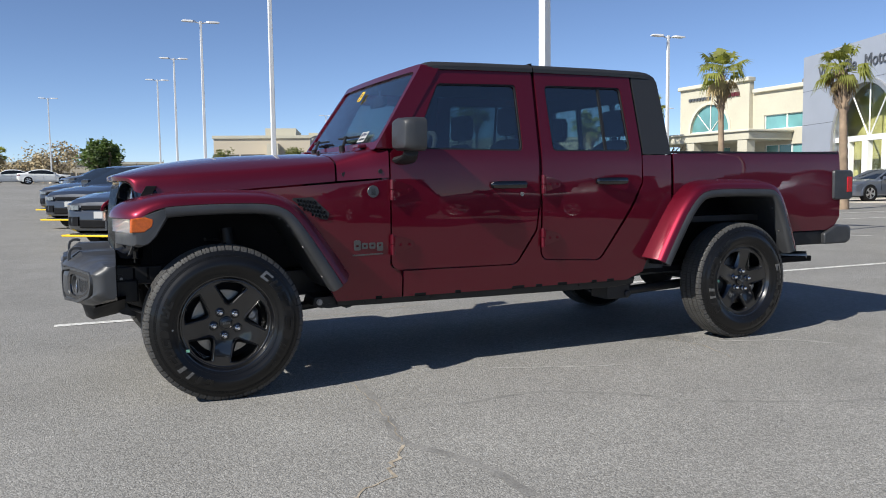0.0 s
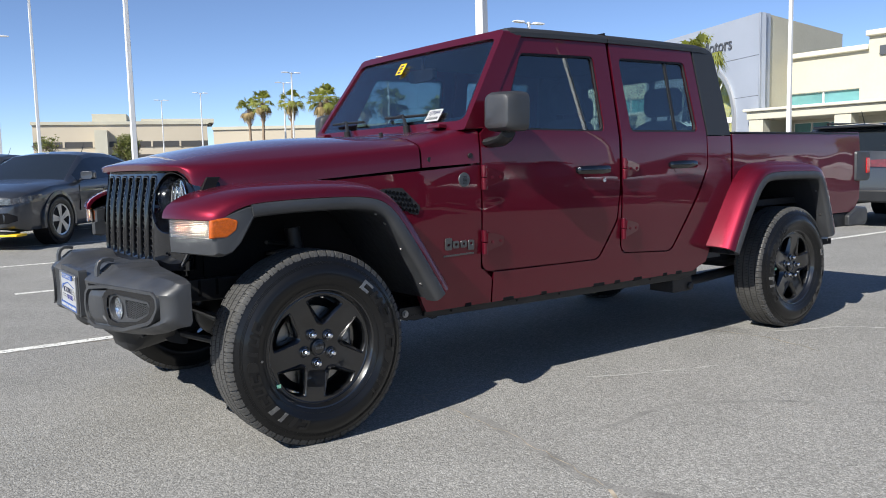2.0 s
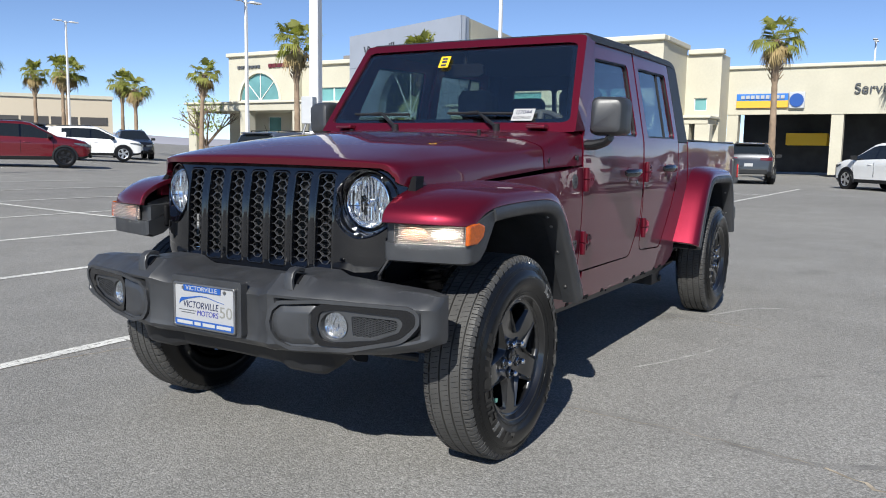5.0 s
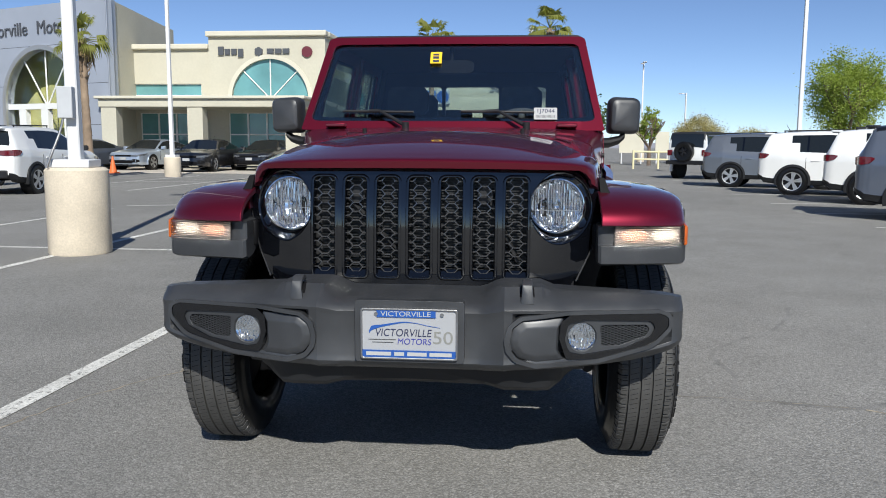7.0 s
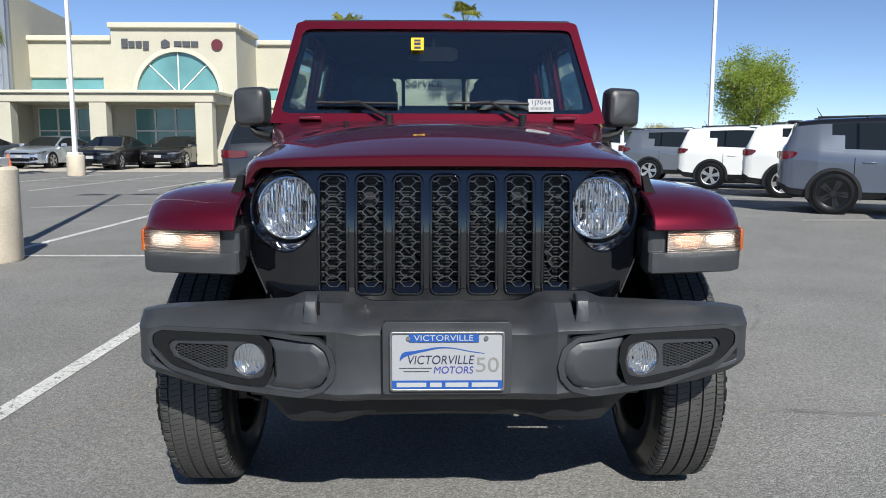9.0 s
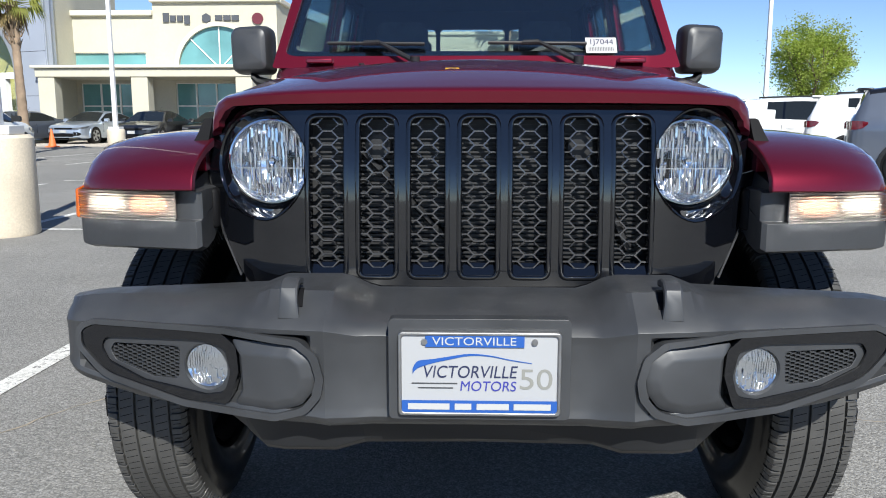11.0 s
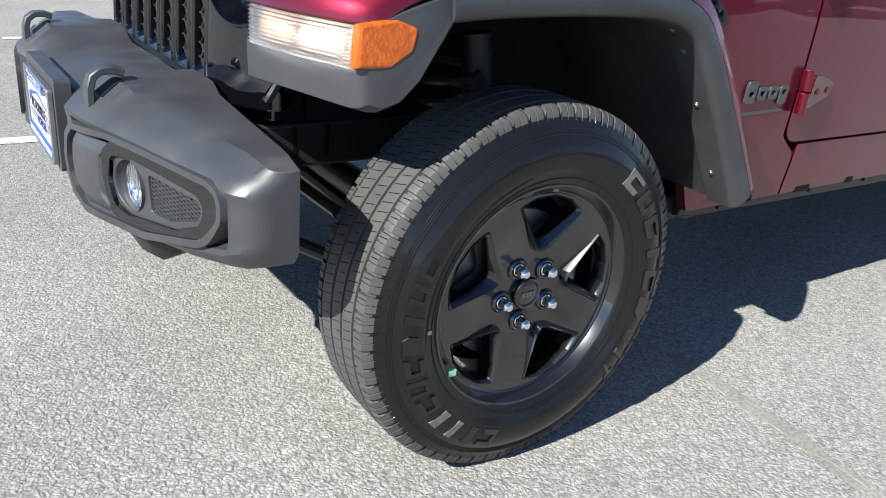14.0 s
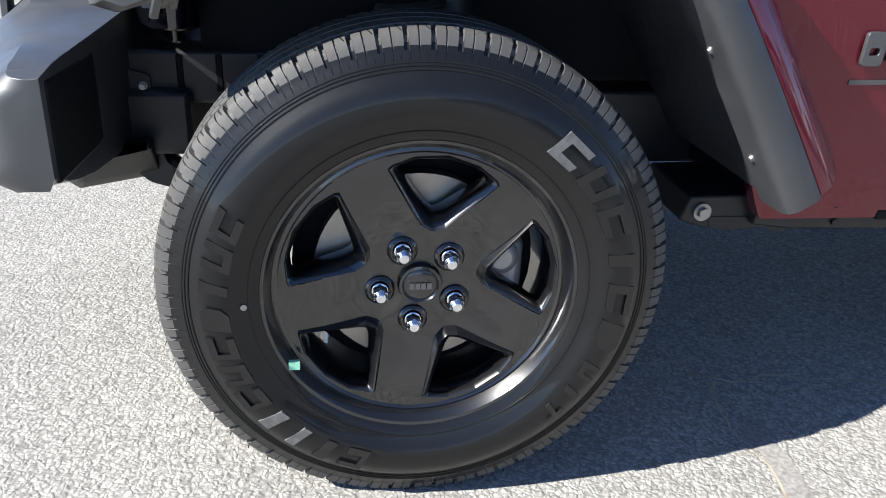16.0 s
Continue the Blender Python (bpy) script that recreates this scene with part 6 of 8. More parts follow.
    part("mount_tab", bm, M_CHASSIS, truck, bevel=0.004)
    bm = bmesh.new()
    loft(bm, [[Vector((x, s * y, z)) for x, z in ((0.505, 0.418), (0.52, 0.465), (0.66, 0.468), (0.66, 0.425), (0.60, 0.418), (0.56, 0.400))] for y in (0.50, 0.698)])
    mount = part("body_mount", bm, M_CHASSIS, truck, bevel=0.004)
    bm = bmesh.new()
    rod(bm, (0.545, s * 0.698, 0.436), (0.545, s * 0.704, 0.436), 0.017, seg=16)
    rod(bm, (0.545, s * 0.703, 0.436), (0.545, s * 0.714, 0.436), 0.011, seg=6)
    part("mount_bolt", bm, M_STEEL, mount)
    bm = bmesh.new()
    box(bm, 2.50, 2.68, min(s * 0.52, s * 0.70), max(s * 0.52, s * 0.70), 0.31, 0.42)
    rod(bm, (2.66, s * 0.65, 0.34), (2.66, s * 0.715, 0.34), 0.024, seg=14)
    rod(bm, (2.66, s * 0.60, 0.34), (3.45, s * 0.56, 0.37), 0.032, seg=12)
    part("trailing_arm", bm, M_CHASSIS, truck, bevel=0.006)
    # inner wall of the front wheel house
    part("inner_fender", boxed(-0.30, 0.62, min(s * 0.44, s * 0.452), max(s * 0.44, s * 0.452), 0.62, 0.96), M_UNDER_SHADE, truck)

# rear wheel houses under the bed
for s in (-1, 1):
    bm = bmesh.new()
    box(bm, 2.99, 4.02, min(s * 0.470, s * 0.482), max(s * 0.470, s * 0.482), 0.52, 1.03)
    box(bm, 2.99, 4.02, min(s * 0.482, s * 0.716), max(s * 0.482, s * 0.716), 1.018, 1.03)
    part("rear_wheel_house", bm, M_UNDER_SHADE, truck, "black rear wheel house")

# rear bumper, underbody
bm = bmesh.new()
loft(bm, [[Vector((x, y, z)) for x, z in ((4.52, 0.735), (xe - 0.03, 0.735), (xe, 0.71), (xe, 0.625), (xe - 0.04, 0.60), (4.40, 0.60), (4.40, 0.68))] for y, xe in ((-0.80, 4.66), (-0.78, 4.70), (-0.5, 4.74), (0.5, 4.74), (0.78, 4.70), (0.80, 4.66))])
part("rear_bumper", bm, M_PLASTIC, truck, "grey-black rear bumper", bevel=0.012, seg=3)
for s in (-1, 1):
    part("bed_valance", boxed(3.98, 4.50, min(s * 0.70, s * 0.765), max(s * 0.70, s * 0.765), 0.60, 0.70), M_TRIM, truck, bevel=0.008)
    part("frame_rail", boxed(0.30, 4.50, min(s * 0.36, s * 0.46), max(s * 0.36, s * 0.46), 0.45, 0.60), M_CHASSIS, truck, "black frame rail", bevel=0.008)
    bm = bmesh.new()
    helix = []
    for i in range(97):
        a = 2 * math.pi * i / 15
        c = Vector((0.02 + 0.06 * math.cos(a), s * 0.52 + 0.06 * math.sin(a), 0.50 + 0.30 * i / 96))
        rad = Vector((math.cos(a), math.sin(a), 0))
        helix.append([c + rad * 0.009 * math.cos(q) + Vector((0, 0, 0.009)) * math.sin(q) for q in [math.pi / 3 * k for k in range(6)]])
    loft(bm, helix)
    part("coil_spring", bm, M_CHASSIS, truck, "black coil spring")
    bm = bmesh.new()
    rod(bm, (0.14, s * 0.56, 0.36), (0.08, s * 0.52, 0.86), 0.028, seg=14)
    rod(bm, (0.12, s * 0.55, 0.50), (0.08, s * 0.52, 0.86), 0.036, seg=14)
    part("damper", bm, M_CHASSIS, truck)
    horn = part("frame_horn", boxed(-0.56, 0.32, min(s * 0.36, s * 0.465), max(s * 0.36, s * 0.465), 0.57, 0.668), M_CHASSIS, truck, "black frame rail end", bevel=0.008, seg=3)
    for x in (-0.405, -0.335, -0.26):
        part("rail_slot", boxed(x, x + 0.014, min(s * 0.46, s * 0.4665), max(s * 0.46, s * 0.4665), 0.592, 0.662), M_UNDER_SHADE, horn, bevel=0.004)
    bm = plate(rounded([(-0.565, 0.655, 0.01), (-0.450, 0.625, 0.012), (-0.452, 0.52, 0.02), (-0.435, 0.46, 0.02), (-0.39, 0.42, 0.02), (-0.40, 0.40, 0.01), (-0.47, 0.42, 0.05), (-0.565, 0.52, 0.02)]), [], lambda u, v: (u, s * 0.478, v), (0, -s * 0.012, 0))
    bb = part("bumper_bracket", bm, M_CHASSIS, truck, bevel=0.004)
    for bx, bz, br in ((-0.53, 0.612, 0.012), (-0.462, 0.606, 0.006)):
        bm = bmesh.new()
        rod(bm, (bx, s * 0.478, bz), (bx, s * 0.484, bz), br * 1.3, seg=16)
        rod(bm, (bx, s * 0.483, bz), (bx, s * 0.492, bz), br, seg=6)
        part("bracket_bolt", bm, M_STEEL, bb)
    bm = bmesh.new()
    rod(bm, (-0.395, s * 0.50, 0.715), (-0.395, s * 0.50, 0.86), 0.045, seg=20)
    rod(bm, (-0.395, s * 0.50, 0.690), (-0.395, s * 0.50, 0.715), 0.018, seg=12)
    part("washer_pump", bm, M_GLOSSBLACK, truck, bevel=0.004)
    # return flange behind the bumper's end
    bm = bmesh.new()
    loft(bm, [[Vector((x, s * y, z)) for x, y in ((-0.512, 0.872), (-0.502, 0.872), (-0.492, 0.70), (-0.50, 0.56), (-0.514, 0.56))] for z in (0.560, 0.575, 0.690, 0.705)])
    part("bumper_end_bracket", bm, M_UNDER_SHADE, bumper, bevel=0.006)
    bm = bmesh.new()
    rod(bm, (-0.46, s * 0.40, 0.46), (-0.30, s * 0.64, 0.42), 0.016, seg=10)
    rod(bm, (-0.15, s * 0.62, 0.36), (0.75, s * 0.42, 0.40), 0.026, seg=10)
    part("control_arm", bm, M_CHASSIS, truck)
for x, yd, rd_ in ((0.0, 0.22, 0.12), (3.487, 0.0, 0.14)):
    bm = bmesh.new()
    rod(bm, (x, -0.70, 0.395), (x, 0.70, 0.395), 0.042, seg=14)
    axle = part("axle", bm, M_CHASSIS, truck)
    bm = bmesh.new()
    bmesh.ops.create_uvsphere(bm, u_segments=16, v_segments=10, radius=rd_, matrix=Matrix.Translation((x, yd, 0.395)))
    part("differential", bm, M_CHASSIS, axle)
for x, z0, z1, r in ((-0.12, 0.40, 0.44, 0.018), (-0.30, 0.52, 0.52, 0.014)):
    bm = bmesh.new()
    rod(bm, (x, -0.62, z0), (x, 0.62, z1), r, seg=8)
    part("steering_rod", bm, M_CHASSIS, truck)
part("skid_plate", boxed(1.0, 2.5, -0.34, 0.34, 0.34, 0.40), M_CHASSIS, truck, bevel=0.02)
part("under_floor", boxed(0.62, 4.45, -0.64, 0.64, 0.46, 0.50), M_UNDER_SHADE, truck)
part("front_cross_member", boxed(-0.50, -0.38, -0.50, 0.50, 0.48, 0.60), M_CHASSIS, truck, bevel=0.01)
bm = bmesh.new()
rod(bm, (2.3, -0.30, 0.40), (4.25, -0.45, 0.50), 0.035, seg=14)
rod(bm, (4.25, -0.45, 0.50), (4.42, -0.62, 0.50), 0.035, seg=14)
part("exhaust_pipe", bm, M_STEEL, truck)

# wipers
for ya, yb, yc in ((-0.05, -0.42, -0.22), (0.56, 0.19, 0.38)):
    w = root("wiper")
    w.parent = truck

    def on_screen(y, s_, off=-0.012):
        p = Vector(screen_place(y, s_))
        return p + Vector((off, 0, 0))

    bm = bmesh.new()
    rod(bm, on_screen(ya, 0.175, -0.016), on_screen(yb, 0.165, -0.016), 0.0062, seg=8)
    rod(bm, on_screen(ya, 0.172, -0.006), on_screen(yb, 0.162, -0.006), 0.006, seg=6)
    part("blade", bm, M_TRIM, w)
    bm = bmesh.new()
    piv = Vector((0.800, yc - 0.16, 1.302))
    mid = on_screen(yc - 0.02, 0.175, -0.034)
    rod(bm, piv, mid, 0.011, 0.007, seg=8)
    rod(bm, mid, on_screen(yc + 0.04, 0.172, -0.022), 0.010, seg=8)
    rod(bm, piv - Vector((0, 0, 0.02)), piv + Vector((-0.004, 0, 0.018)), 0.018, seg=14)
    part("arm", bm, M_TRIM, w)
for y in (-0.36, 0.40):
    bm = bmesh.new()
    rod(bm, (0.66, y, 1.262), (0.655, y, 1.286), 0.010, seg=10)
    part("washer_nozzle", bm, M_TRIM, truck)
for y in (-0.58, 0.58):
    part("screen_hinge", boxed(0.815, 0.865, y - 0.05, y + 0.05, 1.297, 1.316), M_PAINT, truck, bevel=0.005)

# stickers on the screen
sp = Vector(screen_place(0.096, 0.82))
st = root("windscreen_sticker")
st.parent = truck
tilt = math.degrees(math.atan2(SLOPE[0], SLOPE[1]))
ST = Matrix.Translation(sp + Vector((-0.004, 0, 0))) @ pose(0, 0, 0, 0, tilt, 0)
part("sticker", boxed(-0.0008, 0.0008, -0.030, 0.030, -0.038, 0.038), M_YELLOW, st, "yellow inspection sticker").matrix_basis = ST
for z, h in ((0.020, 0.012), (0.0, 0.016), (-0.024, 0.014)):
    part("sticker_bar", boxed(-0.0022, -0.0010, -0.016, 0.016, z - h / 2, z + h / 2), M_NAVY, st).matrix_basis = ST
sp = Vector(screen_place(-0.476, 0.150))
tag = root("stock_label")
tag.parent = truck
ST2 = Matrix.Translation(sp + Vector((0.020, 0, 0))) @ pose(0, 0, 0, 0, tilt, 0)
ST3 = Matrix.Translation(sp + Vector((-0.005, 0, 0.0))) @ pose(0, 0, 0, 0, tilt, 0)
part("label_sheet", boxed(-0.0008, 0.0008, -0.058, 0.058, -0.036, 0.036), M_WHITE, tag, "white paper stock label").matrix_basis = ST3
text_part("label_letter", "1J7044", 0.034, ST3 @ facing_front(-0.0022, 0, 0.014), M_NAVY, tag, 0.0004)
bm = bmesh.new()
for k in range(16):
    box(bm, -0.0018, -0.0009, -0.045 + 0.006 * k, -0.0425 + 0.006 * k, -0.026, -0.010)
part("label_bars", bm, M_BADGE, tag).matrix_basis = ST3


# ---- wheels
def wheel_thing():
    w = root("wheel")
    w.parent = truck
    # tyre: outer face at y = -0.122; lugs on the shoulder
    R = 0.398
    prof = [(0.234, -0.088), (0.240, -0.102), (0.248, -0.1085), (0.260, -0.1140), (0.272, -0.1175), (0.278, -0.1225), (0.288, -0.1262), (0.300, -0.1275), (0.316, -0.1255), (0.331, -0.1200), (0.338, -0.1140), (0.352, -0.1085), (0.362, -0.1030), (0.368, -0.1000),
            (0.374, -0.0975), (0.385, -0.0935), (0.3930, -0.088), (0.3965, -0.080), (0.3975, -0.0665), (0.389, -0.0655), (0.389, -0.0605), (0.398, -0.0595), (0.3985, -0.0245), (0.3895, -0.0235), (0.3895, -0.0175), (0.3985, -0.0165)]
    full = prof + [(r, -y) for r, y in reversed(prof)]
    lugs = 64

    def wall_y(r):
        return float(np.interp(r, [q[0] for q in prof[:14]], [q[1] for q in prof[:14]]))

    angles, notch = [], []
    for i in range(lugs):
        for f, dn in ((0.0, 0), (0.39, 0), (0.405, 0.45), (0.445, 0.45), (0.46, 0), (0.80, 0), (0.83, 1), (0.97, 1)):
            angles.append(2 * math.pi * (i + f) / lugs)
            notch.append(dn)
    bm = bmesh.new()
    rings = lathe(bm, full, angles=angles)
    n = len(prof)
    for ring, dn in zip(rings, notch):
        if dn:
            for j, v in enumerate(ring):
                k = j if j < n else len(full) - 1 - j
                if 14 <= k <= 18:
                    r = math.hypot(v.co.x, v.co.z)
                    f = (r - 0.0075 * dn) / r
                    v.co.x *= f
                    v.co.z *= f
    for f in bm.faces:
        c = f.calc_center_median()
        f.material_index = 1 if math.hypot(c.x, c.z) > 0.3765 else 0
    part("tyre", bm, [M_RUBBER, M_TREAD], w, "black all-terrain tyre", sharp=24)
    # sipes in the ribs, as thin dark inlays
    bm = bmesh.new()
    for i in range(128):
        a = 2 * math.pi * (i + 0.3) / 128
        for y0, y1, sh in ((-0.090, -0.070, 0.006), (-0.057, -0.028, 0.02), (-0.014, 0.014, 0.018), (0.028, 0.057, 0.02), (0.070, 0.090, 0.006)):
            if i % 2 and abs(y0) > 0.06:
                continue
            pts = []
            for yy, aa in ((y0, a), (y1, a + sh)):
                for da in (-0.0022, 0.0022):
                    rr = 0.3991 - 0.0012 * (abs(yy) / 0.09) ** 3 - 0.0006
                    pts.append(Vector((rr * math.cos(aa + da), yy, rr * math.sin(aa + da))))
            vs = [bm.verts.new(p) for p in (pts[0], pts[1], pts[3], pts[2])]
            bm.faces.new(vs)
    tagged(part("tread_siping", bm, M_UNDER_SHADE, w), kind="stuff")
    # raised sidewall rings and lettering as plain blocks
    for r0, r1 in ((0.3435, 0.3455), (0.2585, 0.2600), (0.353, 0.3545), (0.349, 0.3502)):
        y = wall_y(0.5 * (r0 + r1))
        bm = bmesh.new()
        lathe(bm, [(r0, y + 0.002), (r0, y - 0.0012), (r1, y - 0.0012), (r1, y + 0.002)], seg=96)
        part("sidewall_ring", bm, M_RUBBER, w)
    # fine radial ridges below the shoulder
    bm = bmesh.new()
    for i in range(192):
        a = 2 * math.pi * (i + 0.5) / 192
        r1 = 0.3705 if i % 3 else 0.364
        quad = []
        for rr, yy in ((0.3575, wall_y(0.3575) - 0.0008), (r1, wall_y(r1) - 0.0008)):
            for da in (-0.0011, 0.0011):
                quad.append(Vector((rr * math.cos(a + da), yy, rr * math.sin(a + da))))
        vs = [bm.verts.new(q) for q in (quad[0], quad[1], quad[3], quad[2])]
        bm.faces.new(vs)
    tagged(part("shoulder_ridging", bm, M_LETTER, w), kind="stuff")

    U = [(-1, -1), (1, -1), (1, 1), (0.45, 1), (0.45, -0.45), (-0.45, -0.45), (-0.45, 1), (-1, 1)]
    C = [(g, f) for f, g in reversed(U)]
    BAR = [(-0.4, -1), (0.4, -1), (0.4, 1), (-0.4, 1)]
    TEE = [(-0.3, -1), (0.3, -1), (0.3, 0.45), (1, 0.45), (1, 1), (-1, 1), (-1, 0.45), (-0.3, 0.45)]
    PAD = [(-0.78, -1), (0.78, -1), (0.78, 1), (-0.78, 1)]
    SLIM = [(-0.5, -1), (0.5, -1), (0.5, 1), (-0.5, 1)]
    RING = [(-1, -1), (0.5, -1), (1, -0.5), (1, 0.5), (0.5, 1), (-1, 1)]

    def block(a0, step, r0, r1, shape):
        bm = bmesh.new()
        a = radians(a0)
        hw = radians(step) * 0.40

        def pt(f, g, y):
            aa = a - hw * (f + 0.22 * g)
            rr = (r0 + r1) / 2 + (r1 - r0) / 2 * g
            return Vector((rr * math.cos(aa), y, rr * math.sin(aa)))

        mid_y = [wall_y((r0 + r1) / 2 + (r1 - r0) / 2 * g) for f, g in shape]
        top = [bm.verts.new(pt(f, g, y - 0.0041)) for (f, g), y in zip(shape, mid_y)]
        low = [bm.verts.new(pt(f, g, y + 0.0025)) for (f, g), y in zip(shape, mid_y)]
        bm.faces.new(top)
        m_ = len(shape)
        for i in range(m_):
            bm.faces.new((top[i], low[i], low[(i + 1) % m_], top[(i + 1) % m_]))
        return bm

    for k, sh in enumerate((C, U, C, BAR, C, RING)):
        part("sidewall_letter_block", block(49 - 12.6 * k, 11.5, 0.287, 0.330, sh), M_GLINT_LETTER if k == 0 else M_LETTER, w, "raised block lettering")
    for k, sh in enumerate((U, BAR, TEE)):
        part("sidewall_letter_block", block(-27 - 8.5 * k, 7.0, 0.290, 0.322, sh), M_LETTER, w, "raised block lettering")
    for k, sh in enumerate((C, SLIM, BAR, SLIM, C, U, C, RING, BAR, U, C)):
        part("sidewall_letter_block", block(250 - 9.4 * k, 9.0, 0.287, 0.328, sh), M_GLINT_LETTER if k in (2, 3) else M_LETTER, w, "raised block lettering")
    bm = bmesh.new()
    rod(bm, (-0.266, -0.114, -0.008), (-0.266, -0.1185, -0.008), 0.005, seg=10)
    part("sidewall_dot", bm, M_STEEL, w)
    bm = bmesh.new()
    box(bm, -0.205, -0.188, -0.108, -0.100, -0.126, -0.112)
    part("green_tag", bm, material("green_tag", (0.25, 0.55, 0.38), 0.5), w, "small green tag")
    # rim: outer ring and barrel
    rim = root("rim")
    rim.parent = w
    bm = bmesh.new()
    lathe(bm, [(0.206, -0.045), (0.214, -0.075), (0.219, -0.084), (0.2235, -0.0865), (0.2275, -0.0855), (0.2325, -0.0955), (0.2385, -0.1045), (0.2435, -0.1060), (0.2465, -0.102), (0.244, -0.088), (0.236, -0.077), (0.214, -0.05), (0.208, 0.07), (0.222, 0.09)], seg=72)
    part("rim_ring", bm, M_RIM, rim, "gloss black rim")
    # face with five wide spokes
    off = 45.0

    def face_place(u, v):
        r = math.hypot(u, v)
        return (u, -(0.062 + 0.022 * smoothstep(0.05, 0.19, r)) - 0.004 * smoothstep(0.12, 0.06, r), v)

    outline = arc(0, 0, 0.2235, 0, 354, 59)
    holes = []
    for k in range(5):
        mid = off + 36 + 72 * k
        pts = []
        for rr, da in ((0.124, 5.5), (0.199, 21.5), (0.207, 12), (0.209, 0), (0.207, -12), (0.199, -21.5), (0.124, -5.5), (0.116, 0.0)):
            a = radians(mid + da)
            pts.append((rr * math.cos(a), rr * math.sin(a), 0.006))
        holes.append(rounded(pts, 3))
    chamfer = lambda u, v: 0.027 - 0.019 * smoothstep(0.178, 0.206, math.hypot(u, v))
    wide_holes = []
    for hl in holes:
        cu, cv = sum(q[0] for q in hl) / len(hl), sum(q[1] for q in hl) / len(hl)
        wide_holes.append([(u + (u - cu) * chamfer(u, v) / math.hypot(u - cu, v - cv), v + (v - cv) * chamfer(u, v) / math.hypot(u - cu, v - cv)) for u, v in hl])
    for hl, wh in zip(holes, wide_holes):
        bm = bmesh.new()
        fy = lambda q, d: Vector((q[0], face_place(*q)[1] + d, q[1]))
        # a lip stands proud round the inner end of each window
        up = lambda q: 0.014 * (1 - smoothstep(0.165, 0.205, math.hypot(*q)))
        at_ = lambda f: [(a[0] * (1 - f) + b[0] * f, a[1] * (1 - f) + b[1] * f) for a, b in zip(hl, wh)]
        loft(bm, [[fy(q, 0.001) for q in wh], [fy(q, -0.002 - 0.75 * up(q)) for q in at_(0.84)], [fy(q, -0.003 - up(q)) for q in at_(0.72)], [fy(q, -0.002 - 0.82 * up(q)) for q in at_(0.58)],
                  [fy(q, 0.006) for q in at_(0.10)], [fy(q, 0.010) for q in hl], [fy(q, 0.044) for q in hl]], caps=False)
        part("window_lip", bm, M_RIM, rim, sharp=40)
    bm = plate(outline, wide_holes, face_place, (0, 0.034, 0), us=steps(-0.21, 0.21, 0.03), vs=steps(-0.21, 0.21, 0.03))
    part("spoke_face", bm, M_RIM, rim, "gloss black five-spoke face")
    bm = bmesh.new()
    lathe(bm, [(0.0005, -0.0775), (0.022, -0.0770), (0.026, -0.0750), (0.029, -0.0785), (0.033, -0.0775), (0.0355, -0.072), (0.0355, -0.06)], seg=36)
    part("centre_cap", bm, M_RIM, rim, "gloss black centre cap")
    bm = bmesh.new()
    for k in range(4):
        box(bm, -0.017 + 0.009 * k, -0.010 + 0.009 * k, -0.0808, -0.0795, -0.005, 0.005)
    part("cap_mark", bm, M_BADGE, rim)
    for k in range(5):
        a = radians(off + 72 * k)
        c = Vector((0.0635 * math.cos(a), 0, 0.0635 * math.sin(a)))
        bm = bmesh.new()
        lathe(bm, [(0.0150, -0.060), (0.0165, -0.0715), (0.0200, -0.0735), (0.0235, -0.0705), (0.0255, -0.062)], seg=24)
        for v in bm.verts:
            v.co += c
        part("nut_seat", bm, M_RIM, rim)
        bm = bmesh.new()
        rod(bm, c + Vector((0, -0.066, 0)), c + Vector((0, -0.074, 0)), 0.0155, 0.013, seg=20)
        rod(bm, c + Vector((0, -0.072, 0)), c + Vector((0, -0.094, 0)), 0.0128, seg=6)
        rod(bm, c + Vector((0, -0.094, 0)), c + Vector((0, -0.1005, 0)), 0.0118, 0.007, seg=12)
        part("wheel_nut", bm, M_CHROME, rim, "chrome wheel nut", bevel=0.001)
    bm = bmesh.new()
    rod(bm, (0, -0.020, 0), (0, 0.006, 0), 0.165, seg=48)
    rod(bm, (0, -0.045, 0), (0, -0.01, 0), 0.088, seg=32)
    part("brake_disc", bm, material("brake_iron", (0.30, 0.29, 0.27), 0.34, metal=0.9, vary=0.2, scale=20), rim, "bare metal brake disc")
    bm = bmesh.new()
    rod(bm, (0.132, -0.052, 0.030), (0.132, 0.05, 0.030), 0.032, seg=18)
    rod(bm, (0.132, -0.052, -0.036), (0.132, 0.05, -0.036), 0.032, seg=18)
    box(bm, 0.118, 0.172, -0.040, 0.06, -0.062, 0.060)
    part("brake_caliper", bm, material("cast_silver", (0.30, 0.30, 0.295), 0.42, metal=0.6), rim, "silver brake caliper", bevel=0.015, seg=2)
    bm = bmesh.new()
    rod(bm, (0, 0.02, 0), (0, 0.03, 0), 0.20, seg=40)
    part("back_plate", bm, M_UNDER_SHADE, rim)
    return w


w0 = wheel_thing()
w0.matrix_basis = pose(0.004, -0.806, 0.393)
for m in (pose(3.487, -0.806, 0.395, 0, 34, 0), pose(0.004, 0.806, 0.393, 0, 0, 180), pose(3.487, 0.806, 0.395, 0, 20, 180)):
    copy_thing(w0, m)
for o in bpy.data.objects:
    if o.type == "MESH" and o.name.startswith("wheel") and o.parent is None:
        o.parent = truck


# ---------------------------------------------------------------- parked cars
def car_paint(name, color, metal=0.3):
    return material(name, color, 0.32, metal=metal, coat=1.0, vary=0.03, scale=2.0)


P_WHITE = car_paint("white_car_paint", (0.74, 0.74, 0.72), 0.0)
P_DARK = car_paint("dark_grey_car_paint", (0.045, 0.048, 0.055), 0.5)
